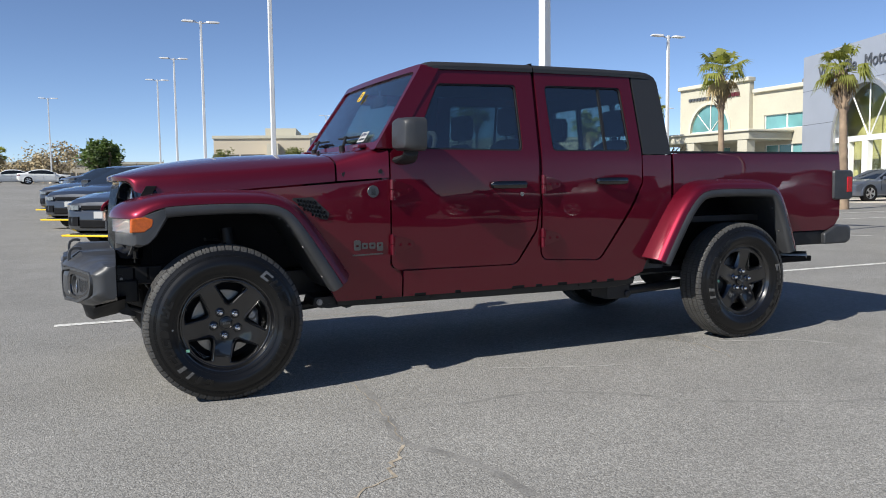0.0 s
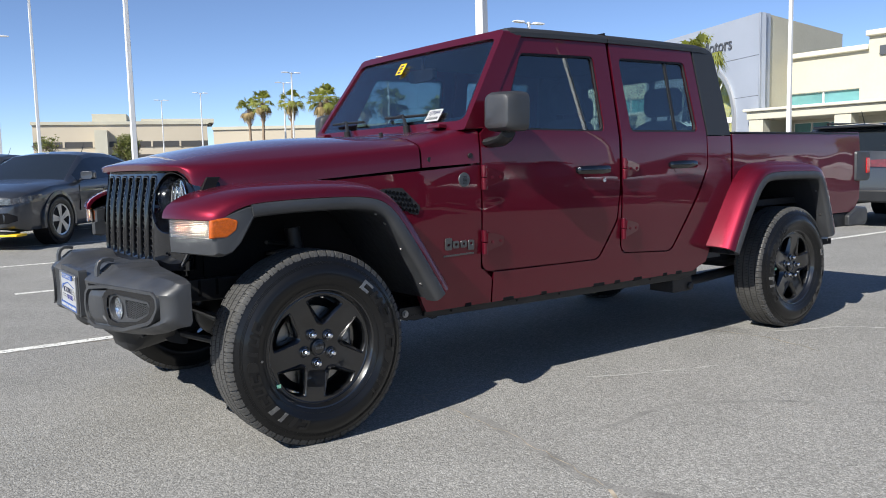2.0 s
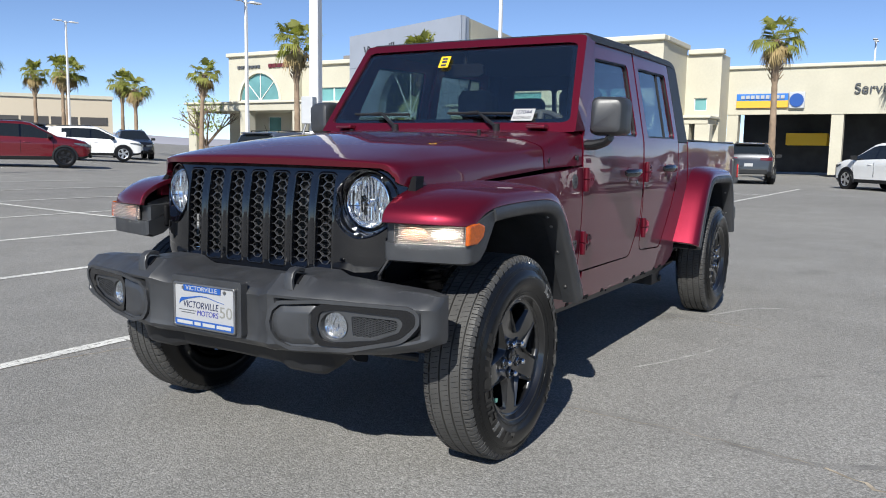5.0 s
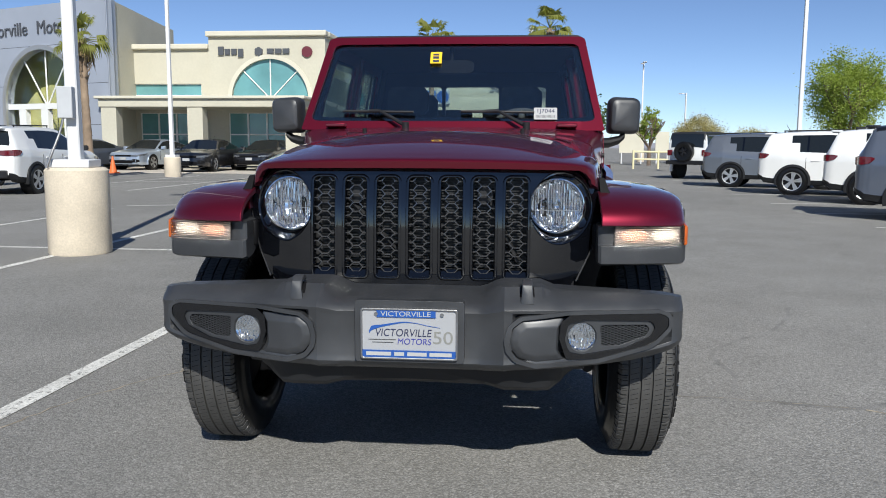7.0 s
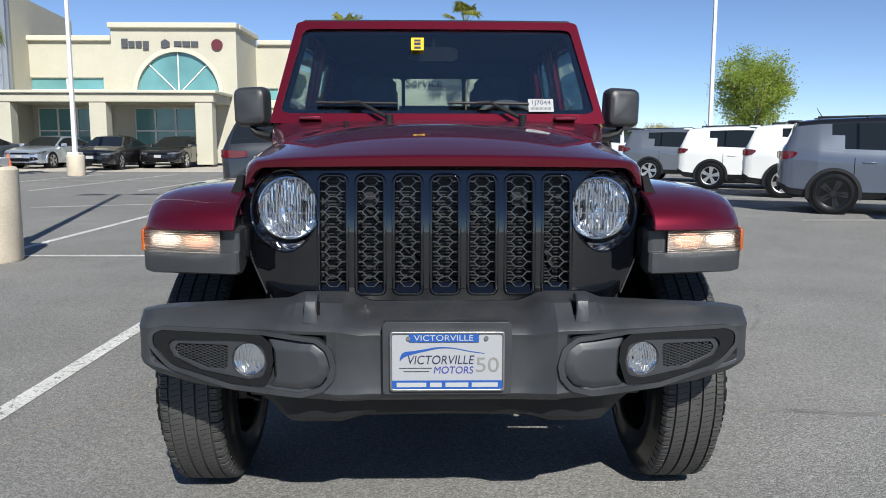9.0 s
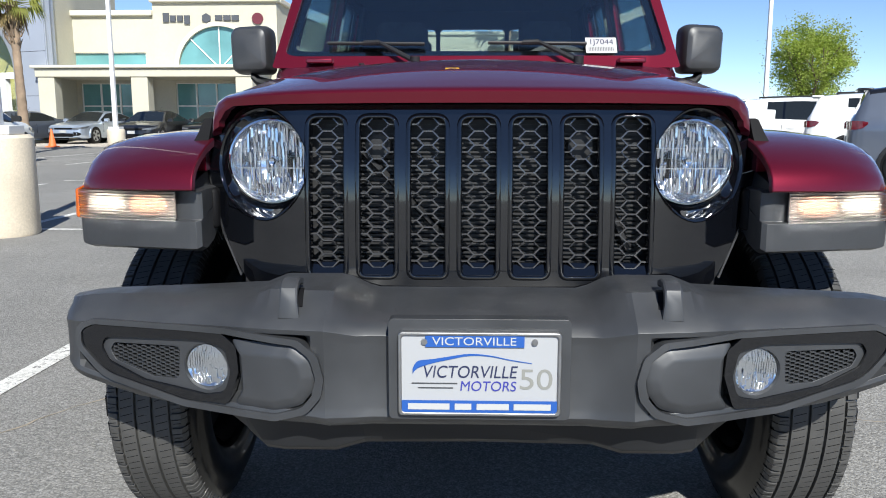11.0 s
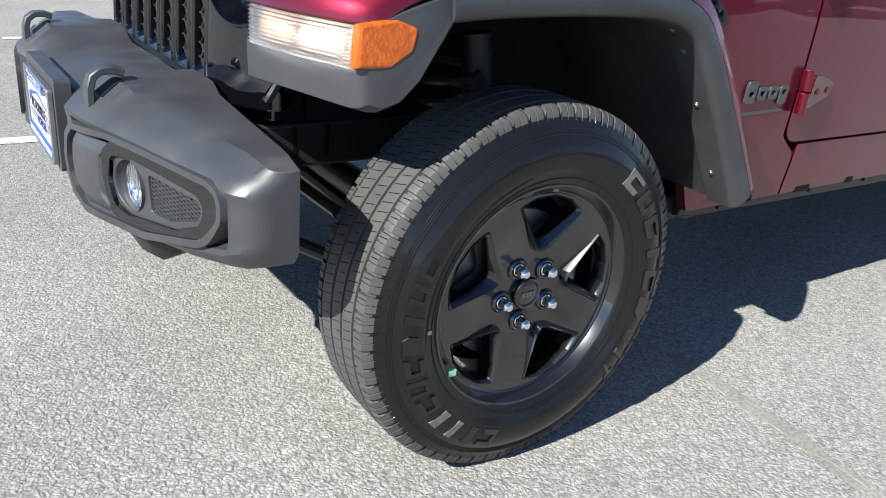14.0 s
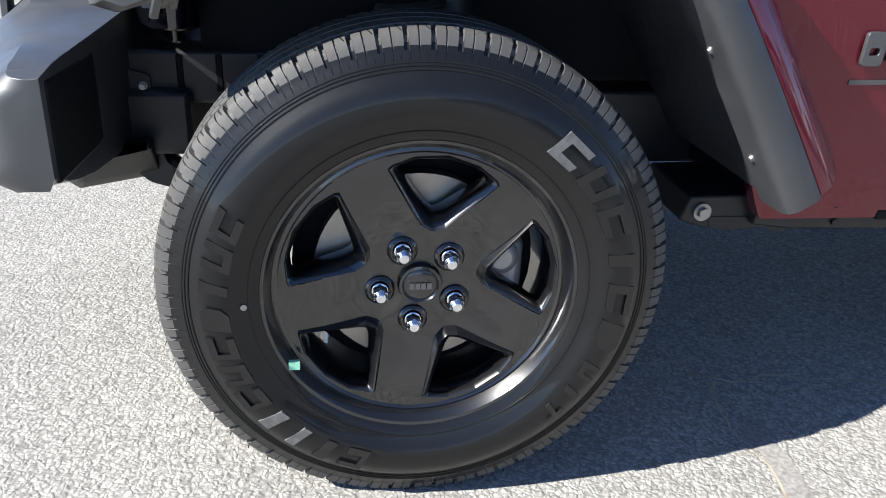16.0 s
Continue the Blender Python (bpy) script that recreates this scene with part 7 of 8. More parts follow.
P_GREY = car_paint("mid_grey_car_paint", (0.20, 0.22, 0.25), 0.6)
P_BLUEGREY = car_paint("slate_car_paint", (0.135, 0.155, 0.195), 0.55)
P_SILVER = car_paint("silver_blue_car_paint", (0.42, 0.48, 0.56), 0.6)
P_RED = car_paint("dark_red_car_paint", (0.16, 0.010, 0.016), 0.5)
P_BLACK = car_paint("black_car_paint", (0.008, 0.008, 0.010), 0.1)
P_MAROON = car_paint("deep_maroon_car_paint", (0.07, 0.008, 0.012), 0.4)
M_CARGLASS = material("dark_car_glass", (0.012, 0.015, 0.017), 0.04, coat=0.3)
M_ALLOY = material("silver_alloy", (0.60, 0.60, 0.60), 0.3, metal=0.8)
M_DARKALLOY = material("dark_alloy", (0.02, 0.02, 0.022), 0.25, metal=0.3)
M_LAMP = material("pale_lamp_glass", (0.62, 0.64, 0.66), 0.12, coat=0.5)

KINDS = {
    # lines along the car, nose at +x: half width, underside, belt, top; then window spans and glass ends
    "suv": dict(axle=(1.30, -1.34), r=0.352, clad=True, roof_w=0.615,
                w=[(-2.20, 0.74), (-2.16, 0.83), (-2.05, 0.885), (-1.60, 0.925), (0.0, 0.935), (0.95, 0.93), (1.60, 0.91), (1.95, 0.86), (2.12, 0.78), (2.20, 0.66)],
                low=[(-2.20, 0.46), (-2.05, 0.31), (-1.60, 0.25), (1.60, 0.25), (1.95, 0.28), (2.20, 0.40)],
                belt=[(-2.20, 0.90), (-2.10, 1.10), (-1.70, 1.12), (-1.20, 1.07), (-0.20, 1.03), (1.00, 1.00), (1.60, 0.96), (2.00, 0.86), (2.20, 0.64)],
                top=[(-2.20, 0.95), (-2.16, 1.10), (-2.10, 1.20), (-1.96, 1.53), (-1.90, 1.57), (-1.55, 1.605), (-0.70, 1.635), (-0.05, 1.62), (0.22, 1.57), (1.08, 1.09), (1.25, 1.06), (1.65, 1.01), (2.02, 0.91), (2.14, 0.80), (2.20, 0.68)],
                spans=((0.93, -0.10), (-0.17, -0.98), (-1.03, -1.40)), screen=(1.08, 0.22), hatch=(-1.97, -2.12), roof=(0.16, -1.93)),
    "sedan": dict(axle=(1.53, -1.52), r=0.365, clad=False, roof_w=0.585,
                  w=[(-2.50, 0.72), (-2.46, 0.83), (-2.30, 0.90), (-1.80, 0.945), (-0.50, 0.93), (0.95, 0.945), (1.85, 0.94), (2.25, 0.89), (2.44, 0.80), (2.52, 0.66)],
                  low=[(-2.50, 0.50), (-2.30, 0.33), (-1.80, 0.23), (1.85, 0.22), (2.25, 0.22), (2.52, 0.28)],
                  belt=[(-2.50, 0.86), (-2.44, 1.01), (-1.70, 1.035), (-1.00, 0.985), (0.90, 0.945), (1.70, 0.90), (2.25, 0.79), (2.46, 0.70), (2.52, 0.52)],
                  top=[(-2.50, 0.90), (-2.46, 1.05), (-2.35, 1.085), (-1.85, 1.10), (-1.00, 1.39), (-0.65, 1.445), (-0.10, 1.455), (0.28, 1.405), (1.16, 0.985), (1.35, 0.965), (1.85, 0.905), (2.30, 0.82), (2.47, 0.74), (2.52, 0.58)],
                  spans=((0.92, -0.12), (-0.19, -1.12), (-1.20, -1.46)), screen=(1.16, 0.30), hatch=(-1.02, -1.82), roof=(0.24, -0.96)),
    "off_roader": dict(axle=(1.20, -1.25), r=0.40, clad=False, roof_w=0.69,
                       w=[(-1.95, 0.77), (-1.93, 0.79), (-1.20, 0.80), (0.45, 0.80), (0.60, 0.77), (1.60, 0.66), (1.68, 0.60)],
                       low=[(-1.95, 0.60), (-1.2, 0.54), (0.6, 0.54), (1.68, 0.62)],
                       belt=[(-1.95, 1.15), (-1.93, 1.17), (0.60, 1.17), (1.60, 1.06), (1.68, 1.00)],
                       top=[(-1.95, 1.20), (-1.92, 1.68), (-1.86, 1.78), (-0.60, 1.81), (0.24, 1.78), (0.58, 1.22), (0.70, 1.21), (1.60, 1.11), (1.68, 1.05)],
                       spans=((0.36, -0.42), (-0.50, -1.10), (-1.20, -1.80)), screen=(0.58, 0.24), hatch=(-1.90, -1.945), roof=(0.22, -1.92)),
}
M_TAIL = material("dark_red_lens", (0.11, 0.006, 0.011), 0.10, coat=0.8, vary=0.35, scale=18.0)
M_DARKLAMP = material("smoked_headlight", (0.10, 0.105, 0.115), 0.08, coat=1.0, vary=0.6, scale=22.0)


def along(rows, x):
    rows = sorted(rows)
    return float(np.interp(x, [r[0] for r in rows], [r[1] for r in rows]))


def car_ring(k, x):
    """Half section of a car from its underside over belt and roof rail to the middle, as (y, z)."""
    w, zl, zb, zt = along(k["w"], x), along(k["low"], x), along(k["belt"], x), along(k["top"], x)
    zt = max(zt, zb + 0.015)
    zr = max(r[1] for r in k["top"])
    f = max(0.0, (zt - zb - 0.02) / (zr - zb))
    wt = (w - 0.055) + (k["roof_w"] - (w - 0.055)) * f ** 0.9
    bend = 0.018 * min(1.0, f * 2)
    wb = w - 0.030
    h = zb - zl
    half = [(w * 0.80, zl), (w * 0.955, zl + 0.03), (w * 0.988, zl + 0.17 * h), (w * 0.986, zl + 0.42 * h), (w, zl + 0.74 * h), (w - 0.008, zb - 0.035), (wb, zb)]
    for g in (0.07, 0.5, 0.88):
        half.append((wb + (wt - wb) * g + bend * math.sin(math.pi * g), zb + (zt - 0.02 - zb) * g))
    half += [(wt, zt - 0.02), (wt - 0.05, zt), (wt * 0.5, zt + 0.022), (0.0, zt + 0.030)]
    return half


def ribbon(pts, z0, z1, thick, s):
    """A band that follows a line in plan, upright, with its own thickness."""
    bm = bmesh.new()
    rows = []
    for i, (x, y) in enumerate(pts):
        a, b = pts[max(0, i - 1)], pts[min(len(pts) - 1, i + 1)]
        d = Vector((b[0] - a[0], b[1] - a[1], 0)).normalized()
        n = Vector((d.y, -d.x, 0)) * thick
        if n.dot(Vector((x, y, 0))) < 0:
            n = -n
        za, zb_ = (z0[i], z1[i]) if isinstance(z0, (list, tuple)) else (z0, z1)
        p = Vector((x, y, 0))
        rows.append([Vector((q.x, s * q.y, z)) for q, z in ((p - n, za), (p + n, za), (p + n * 0.8, zb_), (p - n, zb_))])
    loft(bm, rows)
    return bm


def make_car(kind, m, paint, label, name="parked_car", alloy=None, roof=None, group="", extra=()):
    k = KINDS[kind]
    alloy = alloy or M_ALLOY
    c = tagged(root(name, m), label, "car", group)
    x0, x1 = min(r[0] for r in k["w"]), max(r[0] for r in k["w"])
    cuts = {r[0] for key in ("w", "belt", "top") for r in k[key]} | {q for sp in k["spans"] for q in sp} | set(k["screen"]) | set(k["hatch"]) | set(k["roof"])
    cuts |= {x0 + (x1 - x0) * i / 30 for i in range(31)}
    xs = []
    for x in sorted(cuts):
        if not xs or x - xs[-1] > 0.012:
            xs.append(x)
    full = []
    for x in xs:
        half = car_ring(k, x)
        full.append([Vector((x, -y, z)) for y, z in half] + [Vector((x, y, z)) for y, z in reversed(half[:-1])])
    n = len(full[0])
    groups = {}
    for i in range(len(xs) - 1):
        xm = (xs[i] + xs[i + 1]) / 2
        tall = min(along(k["top"], x) - along(k["belt"], x) for x in (xs[i], xs[i + 1])) > 0.06
        for j in range(n - 1):
            r = min(j, n - 2 - j)
            side = 0 if j < n // 2 else 1
            key = "body"
            if r <= 1 and k["clad"]:
                key = "lower_cladding"
            elif r in (7, 8) and tall:
                inside = [q for q, (hi, lo) in enumerate(k["spans"]) if lo < xm < hi]
                if inside and not (k["clad"] and r == 7 and xm < -1.24):
                    key = ("window_glass", side, inside[0])
                elif not inside and k["spans"][-1][1] < xm < k["spans"][0][0]:
                    key = "pillar_trim"
            elif r >= 11 and k["screen"][1] < xm < k["screen"][0]:
                key = "windscreen"
            elif r >= 11 and k["hatch"][1] < xm < k["hatch"][0]:
                key = "rear_window"
            elif r >= 9 and roof and k["roof"][1] < xm < k["roof"][0]:
                key = "roof"
            groups.setdefault(key, []).append((i, j))
    looks = {"body": paint, "lower_cladding": M_TRIM, "pillar_trim": M_GLOSSBLACK, "windscreen": M_CARGLASS, "rear_window": M_CARGLASS, "roof": roof}
    for key, cells in groups.items():
        bm = bmesh.new()
        seen = {}

        def vert(i, j):
            if (i, j) not in seen:
                seen[(i, j)] = bm.verts.new(full[i][j])
            return seen[(i, j)]

        for i, j in cells:
            bm.faces.new((vert(i, j), vert(i + 1, j), vert(i + 1, j + 1), vert(i, j + 1)))
        if key == "body":
            for i in (0, len(xs) - 1):
                bm.faces.new([vert(i, j) for j in range(n)])
        nm = key if isinstance(key, str) else key[0]
        part(nm, bm, looks.get(key, M_CARGLASS), c, "dark glass" if nm in ("window_glass", "windscreen", "rear_window") else "", sharp=40)
    # wheels and arches
    r = k["r"]
    for ax in k["axle"]:
        w_at = along(k["w"], ax)
        for s in (-1, 1):
            bm = bmesh.new()
            pts = arc(ax, r, r * 1.25, -14, 194, 20)
            inn = arc(ax, r, r * 1.08, -14, 194, 20)
            loft(bm, [[Vector((a[0], s * (w_at - 0.10), a[1])), Vector((a[0], s * (w_at + 0.010), a[1])), Vector((b[0], s * (w_at + 0.016), b[1])), Vector((b[0], s * (w_at - 0.10), b[1]))] for a, b in zip(pts, inn)])
            part("arch_trim", bm, M_TRIM if k["clad"] else paint, c, "black arch trim" if k["clad"] else "", bevel=0.004)
            bm = bmesh.new()
            pts = arc(ax, r, r * 1.10, 0, 345, 23)
            loft(bm, [[Vector((x, s * y, z)) for x, z in pts] for y in (w_at - 0.25, w_at + 0.004)])
            part("wheel_house", bm, M_UNDER_SHADE, c)
            w = root("wheel")
            w.parent = c
            w.location = (ax, s * (w_at - 0.085), r)
            w.rotation_euler = (0, random.uniform(0, 6), 0 if s < 0 else math.pi)
            bm = bmesh.new()
            lathe(bm, [(r * 0.66, -0.090), (r * 0.72, -0.104), (r * 0.86, -0.108), (r * 0.95, -0.100), (r, -0.07), (r, 0.07), (r * 0.95, 0.10), (r * 0.66, 0.09)], seg=28)
            part("tyre", bm, M_RUBBER, w, "black tyre")
            bm = bmesh.new()
            lathe(bm, [(r * 0.58, -0.03), (r * 0.62, -0.092), (r * 0.68, -0.100), (r * 0.68, -0.085)], seg=28)
            for i in range(5):
                a = 2 * math.pi * i / 5
                t = Vector((-math.sin(a), 0, math.cos(a)))
                for da in (-0.13, 0.13):
                    dd = Vector((math.cos(a + da), 0, math.sin(a + da)))
                    loft(bm, [[dd * rr + t * ww + Vector((0, y, 0)), dd * rr - t * ww + Vector((0, y, 0)), dd * rr - t * ww + Vector((0, y + 0.03, 0)), dd * rr + t * ww + Vector((0, y + 0.03, 0))] for rr, ww, y in ((0.03, 0.024, -0.095), (r * 0.63, 0.028, -0.098))])
            rod(bm, (0, -0.10, 0), (0, -0.06, 0), 0.05, seg=14)
            part("rim", bm, alloy, w, "alloy rim")
            bm = bmesh.new()
            rod(bm, (0, -0.045, 0), (0, -0.03, 0), r * 0.6, seg=24)
            part("brake_backing", bm, M_UNDER_SHADE, w)
    zb = along(k["belt"], 0.6)
    for s in (-1, 1):
        # seams of the doors, handles, mirror
        for hi, lo in k["spans"][:2]:
            wy = along(k["w"], lo + 0.2)
            part("door_handle", boxed(lo + 0.06, lo + 0.26, min(s * (wy - 0.02), s * (wy + 0.016)), max(s * (wy - 0.02), s * (wy + 0.016)), zb - 0.145, zb - 0.115), paint, c, bevel=0.008)
            for dx in ((hi, lo - 0.035) if hi > 0 else (lo - 0.06,)):
                wy = along(k["w"], dx)
                part("door_seam", boxed(dx - 0.005, dx + 0.005, min(s * (wy - 0.03), s * (wy + 0.0012)), max(s * (wy - 0.03), s * (wy + 0.0012)), 0.48, zb - 0.05), M_UNDER_SHADE, c)
        bm = bmesh.new()
        mx, mw = k["spans"][0][0] - 0.12, along(k["w"], 0.8)
        loft(bm, [[Vector((mx + px * sc, s * (mw + 0.10 + py * sc), zb + 0.105 + pz * sc)) for py, pz in ((-0.12, -0.05), (-0.10, -0.075), (0.08, -0.075), (0.11, -0.05), (0.11, 0.04), (0.08, 0.070), (-0.10, 0.065), (-0.12, 0.04))] for px, sc in ((0.075, 0.65), (0.06, 0.9), (0.0, 1.0), (-0.06, 1.0))])
        rod(bm, (mx, s * (mw - 0.06), zb + 0.02), (mx, s * (mw + 0.03), zb + 0.06), 0.025, seg=6)
        part("door_mirror", bm, paint if kind == "sedan" else M_TRIM, c, bevel=0.006)
    if kind == "off_roader":
        fx, rx = 1.68, -1.95
        for s in (-1, 1):
            bm = bmesh.new()
            rod(bm, (fx - 0.05, s * 0.44, 0.92), (fx + 0.03, s * 0.44, 0.92), 0.09, seg=18)
            part("headlight", bm, M_LAMP, c, "round headlight")
            part("tail_light", boxed(rx - 0.02, rx + 0.10, min(s * 0.60, s * 0.815), max(s * 0.60, s * 0.815), 0.90, 1.12), M_TAIL, c, "dark red tail light", bevel=0.02)
            part("flare", boxed(0.80, 1.66, min(s * 0.55, s * 0.93), max(s * 0.55, s * 0.93), 0.86, 0.94), M_TRIM, c, bevel=0.03)
            part("rear_flare", boxed(-1.72, -0.82, min(s * 0.55, s * 0.93), max(s * 0.55, s * 0.93), 0.88, 0.95), M_TRIM, c, bevel=0.03)
        bm = bmesh.new()
        lathe(bm, [(0.19, 0.10), (0.21, 0.11), (0.34, 0.11), (0.385, 0.08), (0.39, 0.02), (0.38, -0.09), (0.2, -0.10)], seg=36)
        for v in bm.verts:
            v.co = Vector((rx - 0.13 - v.co.y, 0.05 + v.co.x, 1.05 + v.co.z))
        spare = part("spare_tyre", bm, M_RUBBER, c, "black spare tyre")
        bm = bmesh.new()
        rod(bm, (rx - 0.15, 0.05, 1.05), (rx + 0.01, 0.05, 1.05), 0.20, seg=24)
        for i in range(5):
            a = 2 * math.pi * i / 5
            rod(bm, (rx - 0.17, 0.05, 1.05), (rx - 0.17, 0.05 + 0.19 * math.cos(a), 1.05 + 0.19 * math.sin(a)), 0.035, seg=6)
        part("spare_rim", bm, M_DARKALLOY, spare)
        part("rear_bumper", boxed(rx - 0.16, rx + 0.05, -0.80, 0.80, 0.56, 0.72), M_TRIM, c, bevel=0.03)
        part("front_bumper", boxed(fx, fx + 0.25, -0.80, 0.80, 0.56, 0.74), M_TRIM, c, bevel=0.03)
    else:
        suv = kind == "suv"
        out = lambda x: (x, along(k["w"], x) + 0.004)
        for s in (-1, 1):
            if suv:
                rear = [out(-1.93), out(-2.00), out(-2.08), out(-2.15), (-2.205, 0.70), (-2.215, 0.42)]
                part("tail_light", ribbon(rear, [1.02, 0.955, 0.935, 0.93, 0.93, 0.95], [1.05, 1.065, 1.07, 1.07, 1.06, 1.05], 0.012, s), M_TAIL, c, "dark red tail light")
                lamp = [out(1.62), out(1.85), out(2.02), (2.15, 0.74), (2.20, 0.56), (2.215, 0.42)]
                part("headlight", ribbon(lamp, [0.84, 0.78, 0.75, 0.71, 0.70, 0.70], [0.875, 0.865, 0.85, 0.82, 0.79, 0.77], 0.012, s), M_DARKLAMP, c, "smoked headlight")
            else:
                rear = [out(-2.20), out(-2.38), out(-2.47), (-2.51, 0.66), (-2.515, 0.10)]
                part("tail_light", ribbon(rear, 0.84, 0.95, 0.012, s), M_TAIL, c, "dark red tail light")
                lamp = [out(1.98), out(2.20), out(2.40), (2.49, 0.72), (2.53, 0.60), (2.54, 0.47)]
                part("headlight", ribbon(lamp, [0.76, 0.69, 0.655, 0.64, 0.64, 0.64], [0.785, 0.77, 0.745, 0.73, 0.72, 0.715], 0.012, s), M_DARKLAMP, c, "smoked headlight")
        fx, rx = x1, x0
        zg = 0.70 if suv else 0.64
        part("grille", boxed(fx - 0.04, fx + 0.022, -0.43, 0.43, zg, zg + 0.075), M_UNDER_SHADE, c, bevel=0.012)
        for s in (-1, 1):
            part("lower_intake", ribbon([(fx - 0.10, 0.80), (fx - 0.02, 0.70), (fx + 0.012, 0.50)], [0.40, 0.36, 0.36], [0.47, 0.52, 0.52], 0.012, s), M_UNDER_SHADE, c)
        part("lower_intake", boxed(fx - 0.04, fx + 0.020, -0.48, 0.48, 0.32, 0.47), M_UNDER_SHADE, c, bevel=0.02)
        part("front_plate", boxed(fx + 0.020, fx + 0.032, -0.16, 0.16, 0.49, 0.61), M_WHITE, c, bevel=0.004)
        part("rear_plate", boxed(rx - 0.016, rx + 0.05, -0.16, 0.16, 0.70, 0.82), M_WHITE, c, bevel=0.004)
        if suv:
            part("rear_skirt", boxed(rx - 0.010, rx + 0.10, -0.70, 0.70, 0.40, 0.60), M_TRIM, c, bevel=0.03)
            part("rear_spoiler", boxed(-2.10, -1.86, -0.55, 0.55, 1.555, 1.60), roof or paint, c, bevel=0.02)
            for s in (-1, 1):
                bm = bmesh.new()
                rod(bm, (-1.62, s * 0.545, 1.65), (-0.1, s * 0.545, 1.675), 0.016, seg=8)
                for xx in (-1.60, -0.85, -0.12):
                    rod(bm, (xx, s * 0.545, 1.60), (xx, s * 0.545, 1.66), 0.016, seg=6)
                part("roof_rail", bm, M_TRIM, c)
        else:
            part("front_splitter", boxed(fx - 0.30, fx + 0.02, -0.70, 0.70, 0.20, 0.225), M_TRIM, c, bevel=0.008)
        bm = bmesh.new()
        zz = along(k["top"], -1.5 if suv else -0.85) + 0.02
        rod(bm, (-1.5 if suv else -0.85, 0, zz), (-1.62 if suv else -0.97, 0, zz + 0.20), 0.009, 0.004, seg=6)
        part("aerial", bm, M_TRIM, c)
    for nm, args, mat, lab in extra:
        part(nm, boxed(*args), mat, c, lab, bevel=0.01)
    return c


def at(x, y, heading, dz=0.0):
    return pose(x, y, ground_z(x, y) + dz, 0, 0, heading)


LIP_Y = [("splitter_guard", (2.30, 2.56, -0.86, 0.86, 0.17, 0.205), M_YELLOW, "yellow splitter guard")]
for cx, cy in ((1.30, 11.95), (0.75, 17.2), (0.4, 22.6)):
    make_car("sedan", at(cx, cy, 229), P_DARK, "dark grey sedan with yellow splitter guard", alloy=M_ALLOY, group="row of dark sedans", extra=LIP_Y)
# row of small utility vehicles
for (cx, cy), pt, lab, al in (((22.6, -8.2), P_GREY, "mid grey compact SUV parked in a row", None), ((18.7, -8.8), P_WHITE, "white compact SUV parked in a row", None),
                              ((15.13, -9.2), P_WHITE, "white compact SUV parked in a row", None), ((11.0, -8.27), P_BLUEGREY, "slate grey compact SUV with black wheels", M_DARKALLOY),
                              ((7.6, -9.6), P_DARK, "dark grey compact SUV parked in a row", None), ((3.2, -9.8), P_BLACK, "black compact SUV parked in a row", None)):
    make_car("suv", at(cx, cy, -112), pt, lab, alloy=al, group="row of SUVs", roof=P_BLACK if pt is P_BLUEGREY else None)
make_car("off_roader", at(30.0, -7.7, -38), P_WHITE, "white off-roader with black hardtop and spare tyre", alloy=M_DARKALLOY, roof=M_HARDTOP, name="parked_off_roader")
# SUV right behind the truck's bed and others in the lot
make_car("suv", at(13.2, 2.98, 3), P_DARK, "dark grey compact SUV parked beyond the truck", alloy=M_ALLOY, roof=P_BLACK)
make_car("suv", at(16.6, 12.5, 3), P_WHITE, "white compact SUV beside the lamp post")
make_car("suv", at(17.3, 15.7, 3), P_BLUEGREY, "slate grey compact SUV parked beside a white one")
make_car("suv", at(14.6, 26.6, -32), P_RED, "dark red compact SUV crossing the lot", alloy=M_DARKALLOY)
make_car("suv", at(22.0, 33.0, -38), P_WHITE, "white compact SUV in the far row")
make_car("suv", at(9.5, 29.0, 150), P_DARK, "dark grey SUV in the far row")
make_car("suv", at(14.0, 37.0, 100), P_DARK, "dark grey SUV in the far row", alloy=M_DARKALLOY)
make_car("suv", at(17.5, 37.0, 120), P_WHITE, "white compact SUV in the far row")
make_car("suv", at(21.0, 39.0, 110), P_DARK, "dark SUV in the far row")
make_car("sedan", at(10.5, 36.0, 110), P_WHITE, "white sedan in the far row")
make_car("suv", at(28.0, 38.0, -120), P_BLACK, "black SUV in the far row")
make_car("sedan", at(24.5, 40.0, 160), P_MAROON, "maroon sedan in the far row")
make_car("suv", at(32.5, 4.4, 8), P_DARK, "dark grey SUV waiting by the service drive")
make_car("sedan", at(34.0, 6.9, 10), P_BLUEGREY, "slate grey sedan by the service drive")
make_car("suv", at(28.6, -1.0, 40), P_WHITE, "white SUV crossing behind the truck")
# row in front of the building
make_car("sedan", at(35.2, 18.0, 172, 0.022), P_SILVER, "silver-blue sedan parked by the building", group="row by the building")
make_car("sedan", at(33.2, 14.45, 181, 0.022), P_BLACK, "black sedan parked by the building", group="row by the building")
make_car("sedan", at(35.9, 12.35, 176, 0.022), P_BLACK, "black coupe parked by the building", group="row by the building")
make_car("suv", at(41.2, 8.6, 175), P_WHITE, "white wagon parked by the building", group="row by the building")
make_car("sedan", at(33.3, 20.8, 172, 0.022), P_BLUEGREY, "slate grey sedan parked by the building", group="row by the building")
make_car("sedan", at(29.4, 22.6, 170), P_MAROON, "deep maroon coupe parked by the building", alloy=M_DARKALLOY, group="row by the building")
make_car("sedan", at(33.2, 25.6, 200), P_DARK, "dark grey sedan parked by the building", group="row by the building")
# far left
make_car("sedan", at(-7.5, 88.0, 190), P_WHITE, "white sedan far across the lot", group="far cars")
make_car("sedan", at(-4.0, 84.0, 5), P_WHITE, "white sedan far across the lot", group="far cars")
